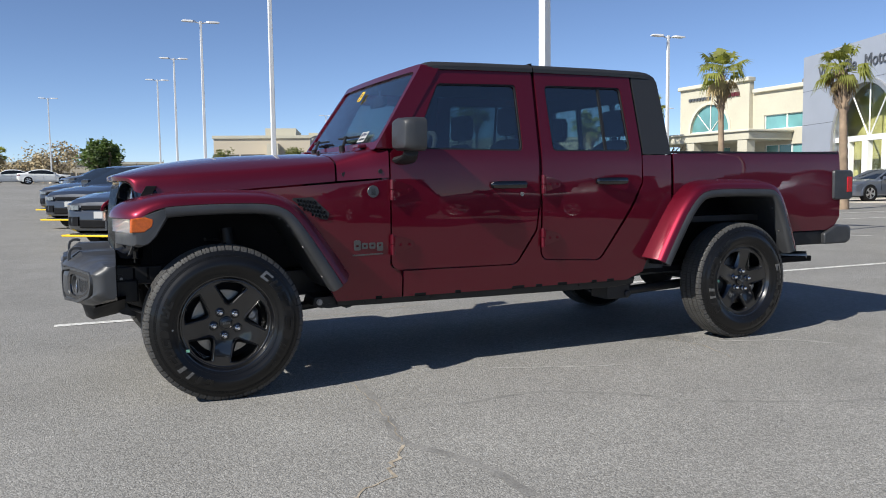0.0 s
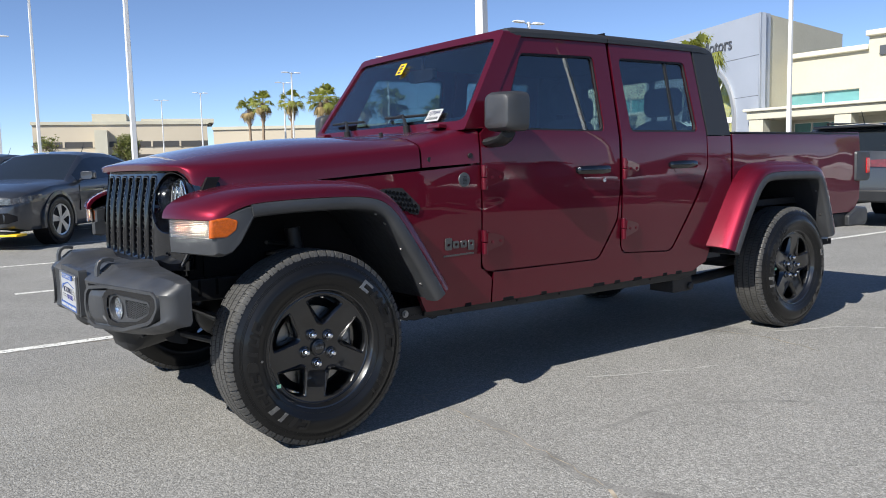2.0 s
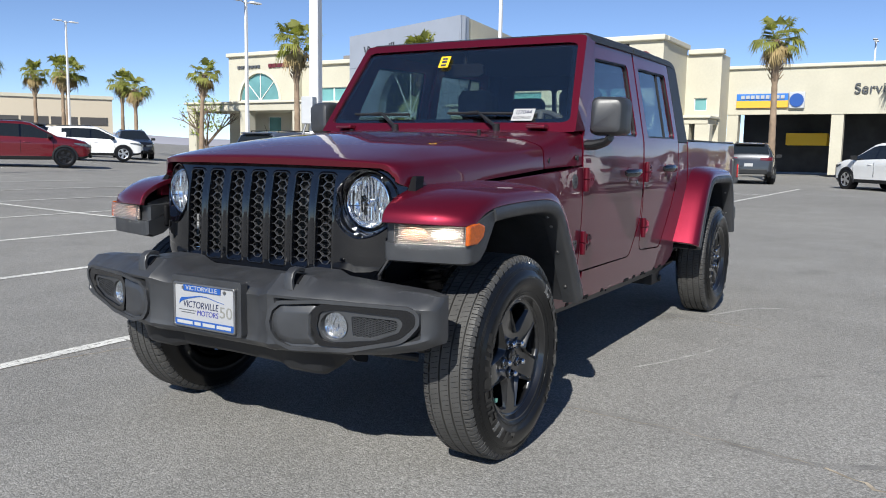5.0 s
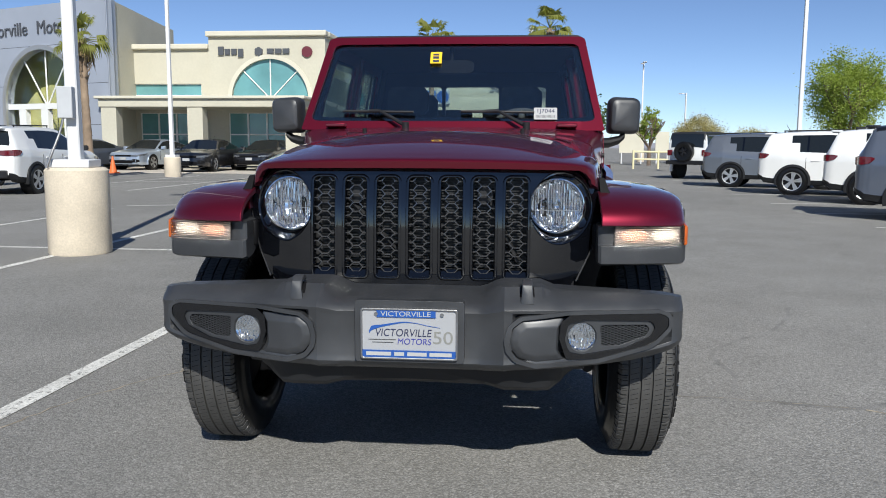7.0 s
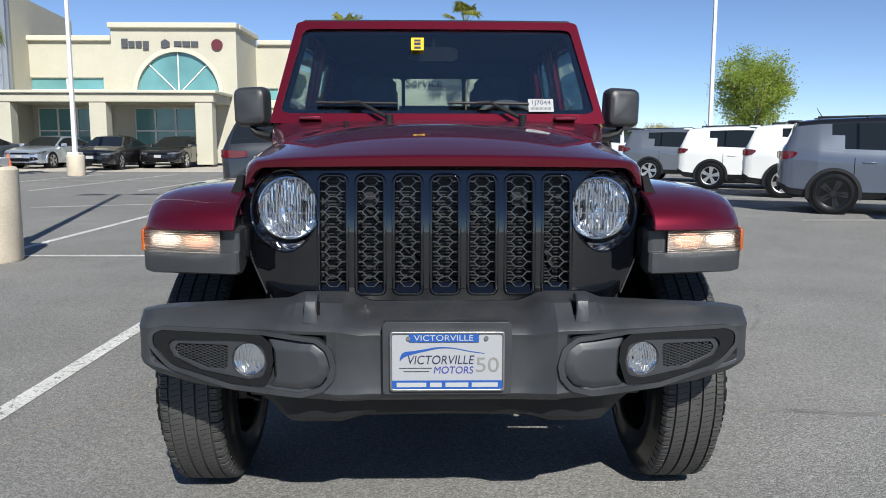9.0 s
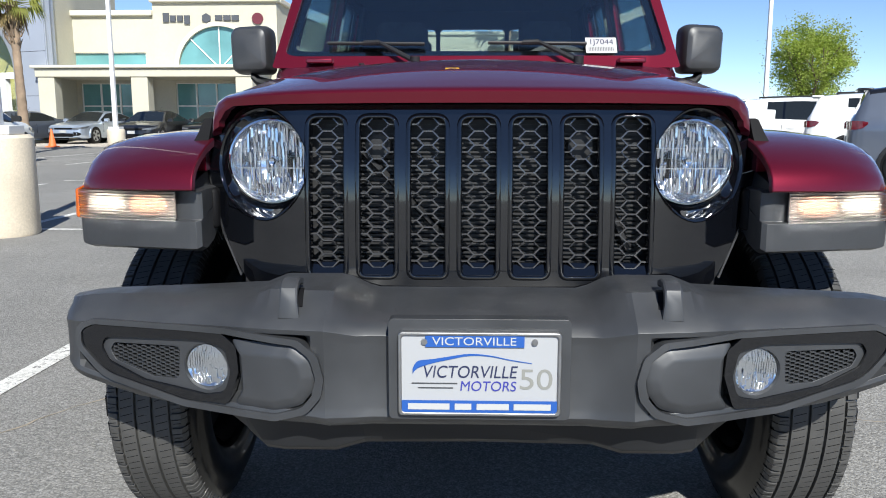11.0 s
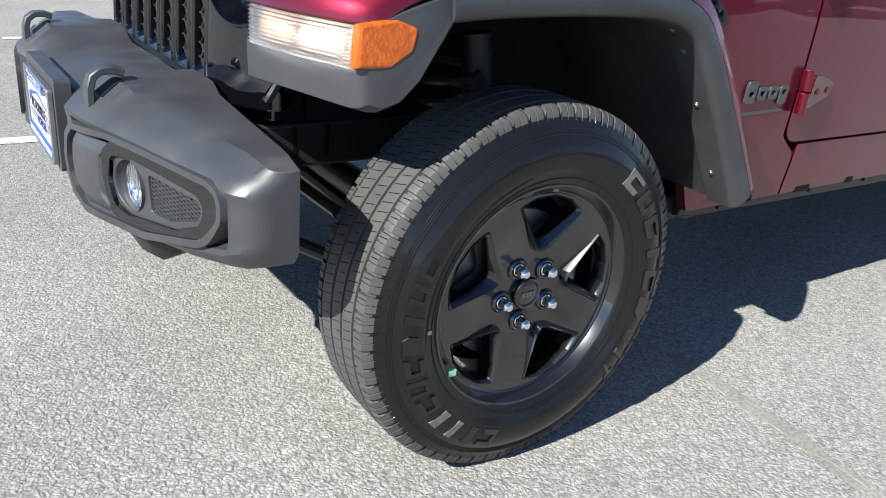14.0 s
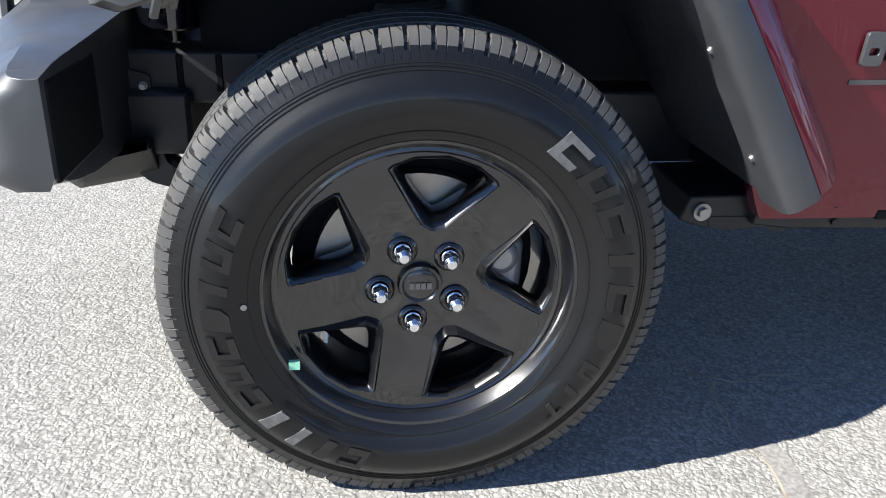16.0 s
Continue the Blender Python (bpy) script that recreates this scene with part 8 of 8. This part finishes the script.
make_car("suv", at(2.0, 70.0, 200), P_SILVER, "silver SUV far across the lot", group="far cars")
make_car("sedan", at(0.5, 55.0, 200), P_BLUEGREY, "slate sedan far across the lot", group="far cars")


# ---------------------------------------------------------------- lamp posts
M_POLE = material("white_pole_paint", (0.66, 0.66, 0.655), 0.45, vary=0.04, scale=2.0)
M_CONCRETE = material("cream_concrete", (0.62, 0.54, 0.42), 0.9, vary=0.10, scale=2.5, fine=0.08, fine_scale=50.0, bump=0.3, bump_scale=40.0)


def lamp_post(x, y, h, heading=0.0, base_r=0.31, base_h=0.75, w=0.075, heads=2, base=True):
    p = tagged(root("lamp_post", pose(x, y, ground_z(x, y), 0, 0, heading)), "white square lamp post on a cream concrete footing" if base else "tall white lamp post in the parking lot", "lamp post", "lamp posts in the lot")
    z0 = 0.0
    if base:
        bm = bmesh.new()
        prof = [(base_r * 0.97, 0), (base_r, 0.02), (base_r, base_h - 0.03), (base_r - 0.03, base_h)]
        loft(bm, [[Vector((r * math.cos(a), r * math.sin(a), z)) for a in [2 * math.pi * i / 40 for i in range(40)]] for r, z in prof])
        part("footing", bm, M_CONCRETE, p, "cream concrete footing")
        part("base_cover", boxed(-0.20, 0.20, -0.20, 0.20, base_h, base_h + 0.09), M_POLE, p, bevel=0.012)
        z0 = base_h + 0.09
    bm = bmesh.new()
    loft(bm, [[Vector((sx * ww, sy * ww, z)) for sx, sy in ((-1, -0.8), (-0.8, -1), (0.8, -1), (1, -0.8), (1, 0.8), (0.8, 1), (-0.8, 1), (-1, 0.8))] for ww, z in ((w, z0), (w * 0.72, h))])
    part("shaft", bm, M_POLE, p, "square white shaft")
    for s in ((-1, 1) if heads == 2 else (1,)):
        bm = bmesh.new()
        rod(bm, (0, 0, h - 0.12), (s * 0.32, 0, h - 0.04), 0.03, seg=8)
        rows = []
        for xx, ww, zz in ((0.28, 0.06, 0.05), (0.38, 0.15, 0.06), (0.80, 0.16, 0.05), (0.92, 0.12, 0.03)):
            rows.append([Vector((s * xx, a * ww, h - 0.03 + b * zz)) for a, b in ((-1, -0.6), (1, -0.6), (0.8, 0.8), (-0.8, 0.8))])
        loft(bm, rows)
        part("lamp_head", bm, M_POLE, p, "flat lamp head")
    return p


near_post = lamp_post(5.28, 4.50, 8.6, 100, base_r=0.330, base_h=0.95, w=0.067)
# switch box and conduit on the near post
M_BOXGREY = material("switch_box_grey", (0.46, 0.47, 0.48), 0.5, vary=0.05, scale=6.0)
part("switch_box", boxed(-0.05, 0.11, 0.067, 0.18, 1.48, 1.82), M_BOXGREY, near_post, "pale grey switch box", bevel=0.01)
bm = bmesh.new()
pp = smooth_path([(0.06, 0.15, 1.48), (0.10, 0.19, 1.30), (0.17, 0.23, 1.10), (0.22, 0.25, 0.95)], 4)
for a, b in zip(pp, pp[1:]):
    rod(bm, a, b, 0.014, seg=8)
part("conduit", bm, M_STEEL, near_post, "grey conduit")
for x, y, h, hd, hs in ((26.2, 13.0, 9.2, 0, 2), (5.0, 20.8, 8.8, 0, 2), (5.15, 37.5, 8.8, 0, 2), (5.3, 52.0, 8.8, 0, 2), (5.4, 66.0, 8.8, 0, 2), (24.1, 24.8, 7.6, 0, 2), (28.5, -10.6, 10.0, 0, 2), (31.5, 49.2, 8.8, 0, 2),
                        (30.3, 63.7, 8.8, 0, 2), (33.9, 73.3, 8.8, 0, 2), (31.0, 90.0, 8.8, 0, 2), (30.6, 104.0, 8.8, 0, 2), (-3.5, 88.0, 8.8, 0, 2), (60.0, 68.0, 8.8, 0, 2), (66.0, -10.0, 8.2, 0, 2), (70.5, -14.4, 6.0, 30, 1), (60.0, 2.0, 9.0, 0, 2), (52.0, -0.6, 9.0, 0, 2)):
    lamp_post(x, y, h, hd, heads=hs)


# ---------------------------------------------------------------- planting
M_BARK = material("palm_bark", (0.26, 0.19, 0.13), 0.95, vary=0.25, scale=3.0, bump=0.6, bump_scale=12.0)


def leaf_material(name, color, vary, scale, through_=0.45):
    """Leaves let some light through."""
    m = material(name, color, 0.55, vary=vary, scale=scale)
    nt = m.node_tree
    b = nt.nodes["Principled BSDF"]
    out = nt.nodes["Material Output"]
    tl = nt.nodes.new("ShaderNodeBsdfTranslucent")
    tl.inputs["Color"].default_value = (color[0] * 1.3, color[1] * 1.4, color[2] * 0.8, 1)
    mx = nt.nodes.new("ShaderNodeMixShader")
    mx.inputs["Fac"].default_value = through_
    nt.links.new(b.outputs["BSDF"], mx.inputs[1])
    nt.links.new(tl.outputs["BSDF"], mx.inputs[2])
    nt.links.new(mx.outputs["Shader"], out.inputs["Surface"])
    return m


M_PALM = leaf_material("palm_leaf", (0.27, 0.28, 0.075), 0.35, 1.5)
M_DEADPALM = material("dry_palm_leaf", (0.30, 0.22, 0.10), 0.8, vary=0.25, scale=2.0)
M_LEAF = leaf_material("spring_leaf", (0.30, 0.36, 0.075), 0.35, 1.2)
M_OLIVE = leaf_material("olive_leaf", (0.15, 0.16, 0.05), 0.35, 1.0, 0.35)
M_DARKLEAF = leaf_material("dark_evergreen_leaf", (0.085, 0.125, 0.035), 0.35, 1.0, 0.3)
M_DRYLEAF = material("dry_pale_leaf", (0.36, 0.29, 0.17), 0.8, vary=0.25, scale=1.0)
M_TANLEAF = leaf_material("tan_green_leaf", (0.42, 0.36, 0.17), 0.3, 1.2, 0.45)
M_TWIG = material("grey_brown_bark", (0.15, 0.11, 0.08), 0.9, vary=0.2, scale=6.0)


def palm_tree(x, y, h, lean=0.0, size=1.5, seed=1):
    rnd = random.Random(seed)
    p = tagged(root("palm_tree", pose(x, y, ground_z(x, y), 0, 0, rnd.uniform(0, 360))), "fan palm with a bare brown trunk and ragged green crown", "palm tree", "palms")
    bm = bmesh.new()
    n = 26
    rows = []
    for i in range(n + 1):
        f = i / n
        r = 0.155 - 0.055 * f + 0.07 * (1 - f) ** 6 + (0.045 if f > 0.72 else 0.0) + (0.012 if i % 2 else 0.0)
        c = Vector((lean * f * f, 0, h * f))
        rows.append([c + Vector((r * math.cos(a), r * math.sin(a), 0)) for a in [2 * math.pi * k / 12 for k in range(12)]])
    loft(bm, rows)
    for i in range(60):
        f = rnd.uniform(0.72, 0.97)
        a = rnd.uniform(0, 2 * math.pi)
        c = Vector((lean * f * f + 0.19 * math.cos(a), 0.19 * math.sin(a), h * f))
        rod(bm, c, c + Vector((0.16 * math.cos(a), 0.16 * math.sin(a), 0.22)), 0.035, 0.01, seg=5)
    part("trunk", bm, M_BARK, p, "brown ringed trunk")
    top = Vector((lean, 0, h))

    def fan(bm, az, el, ln, droop):
        d = Vector((math.cos(az) * math.cos(el), math.sin(az) * math.cos(el), math.sin(el)))
        side = Vector((-math.sin(az), math.cos(az), 0))
        up = side.cross(d) * -1
        stem = top + d * (ln * 0.58)
        rod(bm, top, stem, 0.018, 0.010, seg=4, caps=False)
        nb = 15
        for k in range(nb):
            t = (k / (nb - 1) - 0.5) * 2
            ang = t * 1.35
            bd = (d * math.cos(ang) + side * math.sin(ang)).normalized()
            L = ln * 0.54 * (1 - 0.25 * abs(t)) * rnd.uniform(0.85, 1.1)
            w = 0.034 * ln
            wid = bd.cross(up).normalized() * w
            m1 = stem + bd * L * 0.55 + up * 0.02
            tip = stem + bd * L + Vector((0, 0, -droop * L * rnd.uniform(0.4, 1.1)))
            vs = [bm.verts.new(q) for q in (stem, m1 + wid, tip, m1 - wid)]
            bm.faces.new(vs)

    bm = bmesh.new()
    for i in range(28):
        el = radians(rnd.uniform(-25, 80))
        fan(bm, rnd.uniform(0, 2 * math.pi), el, size * rnd.uniform(0.75, 1.05), 0.55 if el > 0.3 else 0.9)
    part("crown", bm, M_PALM, p, "ragged green fan leaves")
    bm = bmesh.new()
    for i in range(16):
        fan(bm, rnd.uniform(0, 2 * math.pi), radians(rnd.uniform(-75, -35)), size * rnd.uniform(0.6, 0.85), 0.9)
    part("dry_skirt", bm, M_DEADPALM, p, "dry brown hanging leaves")
    return p


for i, (x, y, h, sz, ln) in enumerate(((26.8, 24.2, 6.0, 1.55, 0.25), (23.4, 14.75, 4.75, 1.15, 0.12), (35.2, 4.1, 6.1, 1.45, 0.3), (42.5, -1.55, 7.7, 1.75, 0.0), (29.2, 68.0, 6.3, 1.8, 0.2), (30.5, 64.5, 6.2, 1.8, 0.1), (31.5, 60.5, 6.0, 1.9, 0.0),
                                       (33.0, 62.0, 6.4, 1.9, 0.2), (34.5, 58.0, 5.6, 1.7, 0.1), (35.2, 55.5, 5.9, 2.0, 0.0), (36.5, 57.0, 5.9, 1.9, 0.2), (36.0, 48.0, 4.7, 1.7, 0.2), (34.5, 39.5, 5.6, 1.4, 0.3), (-9.0, 96.0, 3.0, 1.6, 0.1), (38.6, 53.0, 5.4, 1.6, 0.1), (30.0, 73.0, 6.0, 1.7, 0.1))):
    palm_tree(x, y, h, ln, sz * (0.80 if y > 45 else 0.90), 10 + i)


def leafy_tree(x, y, h, spread, trunk_h, mat, seed, label, count=2600, leaf=0.13, squash=1.0, gaps=0.0, cat="tree", lobes=90):
    rnd = random.Random(seed)
    t = tagged(root("leafy_tree", pose(x, y, ground_z(x, y))), label, cat)
    bm = bmesh.new()
    tips = []

    def limb(a, d, ln, r, depth):
        b = a + d * ln
        rod(bm, a, b, r, r * 0.65, seg=6, caps=False)
        tips.append(b)
        if depth:
            for _ in range(3):
                nd = (d + Vector((rnd.uniform(-0.8, 0.8), rnd.uniform(-0.8, 0.8), rnd.uniform(-0.1, 0.6)))).normalized()
                limb(b, nd, ln * rnd.uniform(0.55, 0.8), r * 0.6, depth - 1)

    rod(bm, (0, 0, 0), (0, 0, trunk_h), 0.035 * h, 0.026 * h, seg=8)
    for i in range(6):
        a = 2 * math.pi * i / 6 + rnd.uniform(-0.3, 0.3)
        limb(Vector((0, 0, trunk_h * rnd.uniform(0.85, 1.0))), Vector((math.cos(a) * 0.6, math.sin(a) * 0.6, rnd.uniform(0.6, 1.1))).normalized(), (h - trunk_h) * 0.36, 0.016 * h, 2)
    part("trunk", bm, M_TWIG, t, "grey-brown trunk and limbs")
    # crown: small leaf blades gathered in clumps
    bm = bmesh.new()
    cz, rz = (h + trunk_h) / 2 + 0.1, (h - trunk_h) / 2 * squash
    clumps = []
    while len(clumps) < lobes:
        q = Vector((rnd.uniform(-1, 1), rnd.uniform(-1, 1), rnd.uniform(-1, 1)))
        if 0.35 < q.length < 1.0:
            wob = 0.82 + 0.22 * noise.noise(q * 2.3 + Vector((seed, 0, 0)))
            clumps.append((Vector((q.x * spread * wob, q.y * spread * wob, cz + q.z * rz * wob)), rnd.uniform(0.14, 0.30) * spread))
    for i in range(count):
        c, r = clumps[i % len(clumps)]
        q = Vector((rnd.gauss(0, 0.5), rnd.gauss(0, 0.5), rnd.gauss(0, 0.45))) * r
        if gaps and rnd.random() < gaps:
            continue
        o = c + q
        a = Vector((rnd.uniform(-1, 1), rnd.uniform(-1, 1), rnd.uniform(-0.6, 0.6))).normalized()
        b = a.orthogonal().normalized()
        b.rotate(Matrix.Rotation(rnd.uniform(0, 6.28), 3, a))
        s = leaf * rnd.uniform(0.6, 1.25)
        vs = [bm.verts.new(o + a * s), bm.verts.new(o + b * s * 0.55), bm.verts.new(o - a * s), bm.verts.new(o - b * s * 0.55)]
        bm.faces.new(vs)
    part("crown", bm, mat, t)
    return t


leafy_tree(33.0, -14.0, 5.3, 1.85, 1.55, M_LEAF, 3, "round-headed pale green street tree", 30000, 0.050, squash=1.06, lobes=260)
leafy_tree(52.0, -8.6, 4.0, 0.8, 1.2, M_LEAF, 4, "narrow pale green young tree", 3000, 0.075)
leafy_tree(60.0, -13.5, 3.7, 2.2, 0.5, M_TANLEAF, 5, "dry pale bushy tree", 13000, 0.06, lobes=160)
leafy_tree(66.0, -19.0, 3.0, 1.8, 0.5, M_TANLEAF, 6, "dry pale bushy tree", 8000, 0.06, lobes=140)
leafy_tree(74.0, -25.5, 2.7, 1.8, 0.5, M_TANLEAF, 7, "dry pale bushy tree", 6000, 0.06, lobes=120)
leafy_tree(37.2, 42.0, 4.9, 1.8, 1.0, M_LEAF, 8, "thin airy tree with sparse new leaves", 900, 0.10, gaps=0.35)
leafy_tree(1.2, 78.0, 4.4, 2.0, 0.8, M_DARKLEAF, 9, "dense dark green tree across the lot", 5200, 0.19)
leafy_tree(-3.2, 92.0, 4.4, 3.6, 0.4, M_DRYLEAF, 10, "bare pinkish brown bush across the lot", 2400, 0.18, gaps=0.3)
leafy_tree(-6.0, 100.0, 2.6, 3.4, 0.3, M_DRYLEAF, 11, "low dry bush across the lot", 1500, 0.18)
leafy_tree(-11.0, 105.0, 2.2, 3.0, 0.3, M_DRYLEAF, 16, "low dry bush across the lot", 1200, 0.18)
leafy_tree(28.0, 112.0, 4.7, 2.1, 0.8, M_OLIVE, 12, "olive green tree before the offices", 2600, 0.17)
leafy_tree(15.6, 98.0, 4.1, 1.6, 1.2, M_OLIVE, 13, "thin young tree before the offices", 900, 0.15, gaps=0.3)
leafy_tree(56.0, -3.4, 5.6, 3.2, 0.8, M_DARKLEAF, 14, "broad olive green tree behind the lot", 4200, 0.18)
leafy_tree(57.0, 1.6, 5.8, 2.6, 0.8, M_DARKLEAF, 15, "broad olive green tree behind the lot", 3400, 0.18)

# behind the walk: unseen trees and a lamp post, added for doors and windows to mirror
leafy_tree(92.0, -57.0, 7.0, 2.6, 0.7, M_DARKLEAF, 21, "broad dark green tree added out of view for reflections", 3000, 0.18)
leafy_tree(104.0, -64.0, 7.4, 2.6, 0.7, M_DARKLEAF, 22, "broad dark green tree added out of view for reflections", 3000, 0.18)
leafy_tree(72.0, -60.0, 6.0, 2.6, 0.7, M_DARKLEAF, 23, "broad dark green tree added out of view for reflections", 3000, 0.18)
lamp_post(18.4, -14.8, 11.5, 0)

# pale yellow rail fence
M_RAIL = material("pale_yellow_rail", (0.68, 0.62, 0.38), 0.55, vary=0.08, scale=4.0)
fence = tagged(root("rail_fence", pose(43.0, -6.4, 0, 0, 0, -74)), "pale yellow pipe rail fence", "fence")
for k in range(4):
    bm = bmesh.new()
    rod(bm, (1.5 * k, 0, 0), (1.5 * k, 0, 1.05), 0.06, seg=10)
    part("post", bm, M_RAIL, fence)
for z0, z1 in ((0.98, 0.92), (0.55, 0.50)):
    bm = bmesh.new()
    rod(bm, (0, 0, z0), (4.5, 0, z1), 0.05, seg=10)
    part("rail", bm, M_RAIL, fence)
# white board signs behind the fence
for x, y, w, h in ((58.0, -8.2, 1.8, 2.2), (59.0, -10.6, 1.0, 1.6)):
    sg = tagged(root("board_sign", pose(x, y, 0)), "small pale board sign on posts", "sign")
    part("board", boxed(-0.05, 0.05, -w / 2, w / 2, 0.8, 0.8 + h), M_STUCCO_TRIM, sg)
    for s in (-1, 1):
        bm = bmesh.new()
        rod(bm, (0, s * w * 0.4, 0), (0, s * w * 0.4, 0.8), 0.05, seg=8)
        part("post", bm, M_POLE, sg)
# traffic cone
cone = tagged(root("traffic_cone", pose(29.5, 17.15, 0.0)), "orange traffic cone on the asphalt", "traffic cone")
M_CONE = material("cone_orange", (0.75, 0.16, 0.04), 0.5)
bm = bmesh.new()
rod(bm, (0, 0, 0.03), (0, 0, 0.72), 0.16, 0.03, seg=18)
part("cone_body", bm, M_CONE, cone)
part("cone_base", boxed(-0.2, 0.2, -0.2, 0.2, 0, 0.04), M_CONE, cone)
# raised island in front of the building
isl = part("pavement", boxed(30.2, 38.6, 7.6, 23.5, 0.0, 0.022), material("island_concrete", (0.50, 0.45, 0.38), 0.9, vary=0.1, scale=1.0), bevel=0.008)
tagged(isl, "pale concrete apron by the building", "pavement", kind="structure")
# distant hills
bm = bmesh.new()
rows = []
for i in range(73):
    a = radians(-40 + 180 * i / 72)
    hgt = 26 + 30 * noise.noise(Vector((i * 0.16, 2.0, 0))) + 12 * noise.noise(Vector((i * 0.55, 7.0, 0)))
    hgt = max(3.0, hgt) * (1.0 if i > 30 else 0.35)
    rows.append([Vector((1500 * math.cos(a), 1500 * math.sin(a), -5)), Vector((1560 * math.cos(a), 1560 * math.sin(a), hgt * 0.6)), Vector((1700 * math.cos(a), 1700 * math.sin(a), hgt))])
loft(bm, rows, closed=False, caps=False)
tagged(part("backdrop", bm, material("hazy_hill", (0.30, 0.30, 0.34), 1.0, vary=0.1, scale=0.004)), "low hazy desert hills", "hills", kind="structure")


# ---------------------------------------------------------------- markings and cracks on the asphalt
def strip(name, pts, w, mat, label, cat, up=0.004):
    bm = bmesh.new()
    rows = []
    for i, (x, y) in enumerate(pts):
        a, b = pts[max(0, i - 1)], pts[min(len(pts) - 1, i + 1)]
        d = Vector((b[0] - a[0], b[1] - a[1])).normalized()
        n = Vector((-d.y, d.x))
        ww = w(i) if callable(w) else w
        rows.append([Vector((x + n.x * ww / 2, y + n.y * ww / 2, ground_z(x, y) + up)), Vector((x - n.x * ww / 2, y - n.y * ww / 2, ground_z(x, y) + up))])
    loft(bm, rows, closed=False, caps=False)
    ob = part(name, bm, mat)
    return tagged(ob, label, cat, kind="structure")


def line(x0, y0, x1, y1, w=0.10):
    n = max(2, int(math.hypot(x1 - x0, y1 - y0) / 2) + 1)
    strip("parking_line", [(x0 + (x1 - x0) * i / n, y0 + (y1 - y0) * i / n) for i in range(n + 1)], w, M_LINE, "worn white parking line on asphalt", "parking line")


for y in (1.98, 4.74, 7.45, 10.17, 12.9, 15.6, 18.3, 21.0, 23.8, 26.5, 29.2):
    line(-0.9 if y < 3 else -0.4, y, 11.2, y)
line(5.55, 2.02, 5.55, 29.2)
for y in (2.1, 4.8, 7.4, 10.1, 12.8):
    line(17.0, y, 27.5, y - 0.3)
line(22.2, 2.1, 22.2, 12.8)
for x in (9.6, 12.2, 14.9, 18.4, 22.7, 27.0, 31.0):
    line(x, -5.7, x + 0.1, -11.0)
line(12.8, 5.4, 11.9, 7.5)


def crack(pts, seed, wmax=0.007, jag=0.03, mat=M_CRACK, lab="thin dusty crack in the asphalt"):
    rnd = random.Random(seed)
    out = []
    for (x0, y0), (x1, y1) in zip(pts, pts[1:]):
        n = max(3, int(math.hypot(x1 - x0, y1 - y0) / 0.05))
        for i in range(n):
            f = i / n
            out.append((x0 + (x1 - x0) * f + rnd.uniform(-jag, jag) * 0.5, y0 + (y1 - y0) * f + rnd.uniform(-jag, jag) * 0.5))
    out.append(pts[-1])
    ws = [wmax * rnd.uniform(0.25 if mat is M_CRACK else 0.8, 1.0) for _ in out]
    strip("asphalt_crack", out, lambda i: ws[i], mat, lab, "crack", up=0.001 if mat is M_SEAM else 0.002)


crack([(0.70, -0.75), (0.68, -1.05), (0.645, -1.36), (0.59, -1.62), (0.535, -1.87), (0.56, -1.98), (0.625, -2.10), (0.69, -2.25), (0.715, -2.42), (0.73, -2.66)], 2, 0.056, jag=0.022, mat=M_SEAM, lab="broad worn tar seam in the asphalt")
crack([(0.692, -1.436), (0.80, -1.43), (1.05, -1.50), (1.30, -1.47), (1.54, -1.49), (1.81, -1.69), (2.17, -2.04), (2.55, -2.25), (3.0, -2.42)], 3, 0.030, jag=0.014, mat=M_SEAM, lab="faint tar seam in the asphalt")
crack([(0.14, -2.42), (0.22, -2.34), (0.36, -2.26), (0.39, -2.16), (0.47, -2.06), (0.53, -1.95)], 1, 0.020, jag=0.03)
crack([(0.545, -1.92), (0.60, -1.60), (0.63, -1.44), (0.655, -1.10), (0.66, -0.68), (0.68, -0.60), (0.62, -0.41), (0.55, 0.1)], 13, 0.007)
crack([(1.53, -0.89), (1.72, -0.99), (1.91, -1.07), (2.24, -1.19)], 11, 0.022, jag=0.012, mat=M_SCUFF, lab="pale scuff on the asphalt")
crack([(3.26, -0.91), (3.48, -1.02), (3.71, -1.12), (3.85, -1.32)], 12, 0.030, jag=0.012, mat=M_SCUFF, lab="pale scuff on the asphalt")
crack([(0.66, -0.52), (0.70, -0.61), (0.78, -0.60), (0.90, -0.61), (1.06, -0.64), (1.3, -0.55)], 4, 0.009)
crack([(0.70, -0.62), (0.66, -0.71)], 8, 0.008)
crack([(-0.6, 2.0), (0.10, 1.80), (0.30, 1.72), (0.45, 1.66), (0.63, 1.57), (0.80, 1.45), (1.4, 1.40), (2.2, 1.6)], 5, 0.013)
crack([(2.9, -0.45), (3.02, -0.63), (3.05, -1.04), (2.95, -1.37)], 7, 0.010)

# the lot and all that stands in it lies turned a little against the truck
SURROUND = Matrix.Translation((-1.5, -2.0, 0)) @ Matrix.Rotation(radians(-0.75), 4, "Z") @ Matrix.Translation((1.5, 2.0, 0))
for o in list(scene.collection.objects):
    if o.parent is None and o.type in ("MESH", "EMPTY") and o not in (truck, near_post) and not o.name.startswith(("asphalt_crack", "ground", "backdrop")):
        o.matrix_basis = SURROUND @ o.matrix_basis
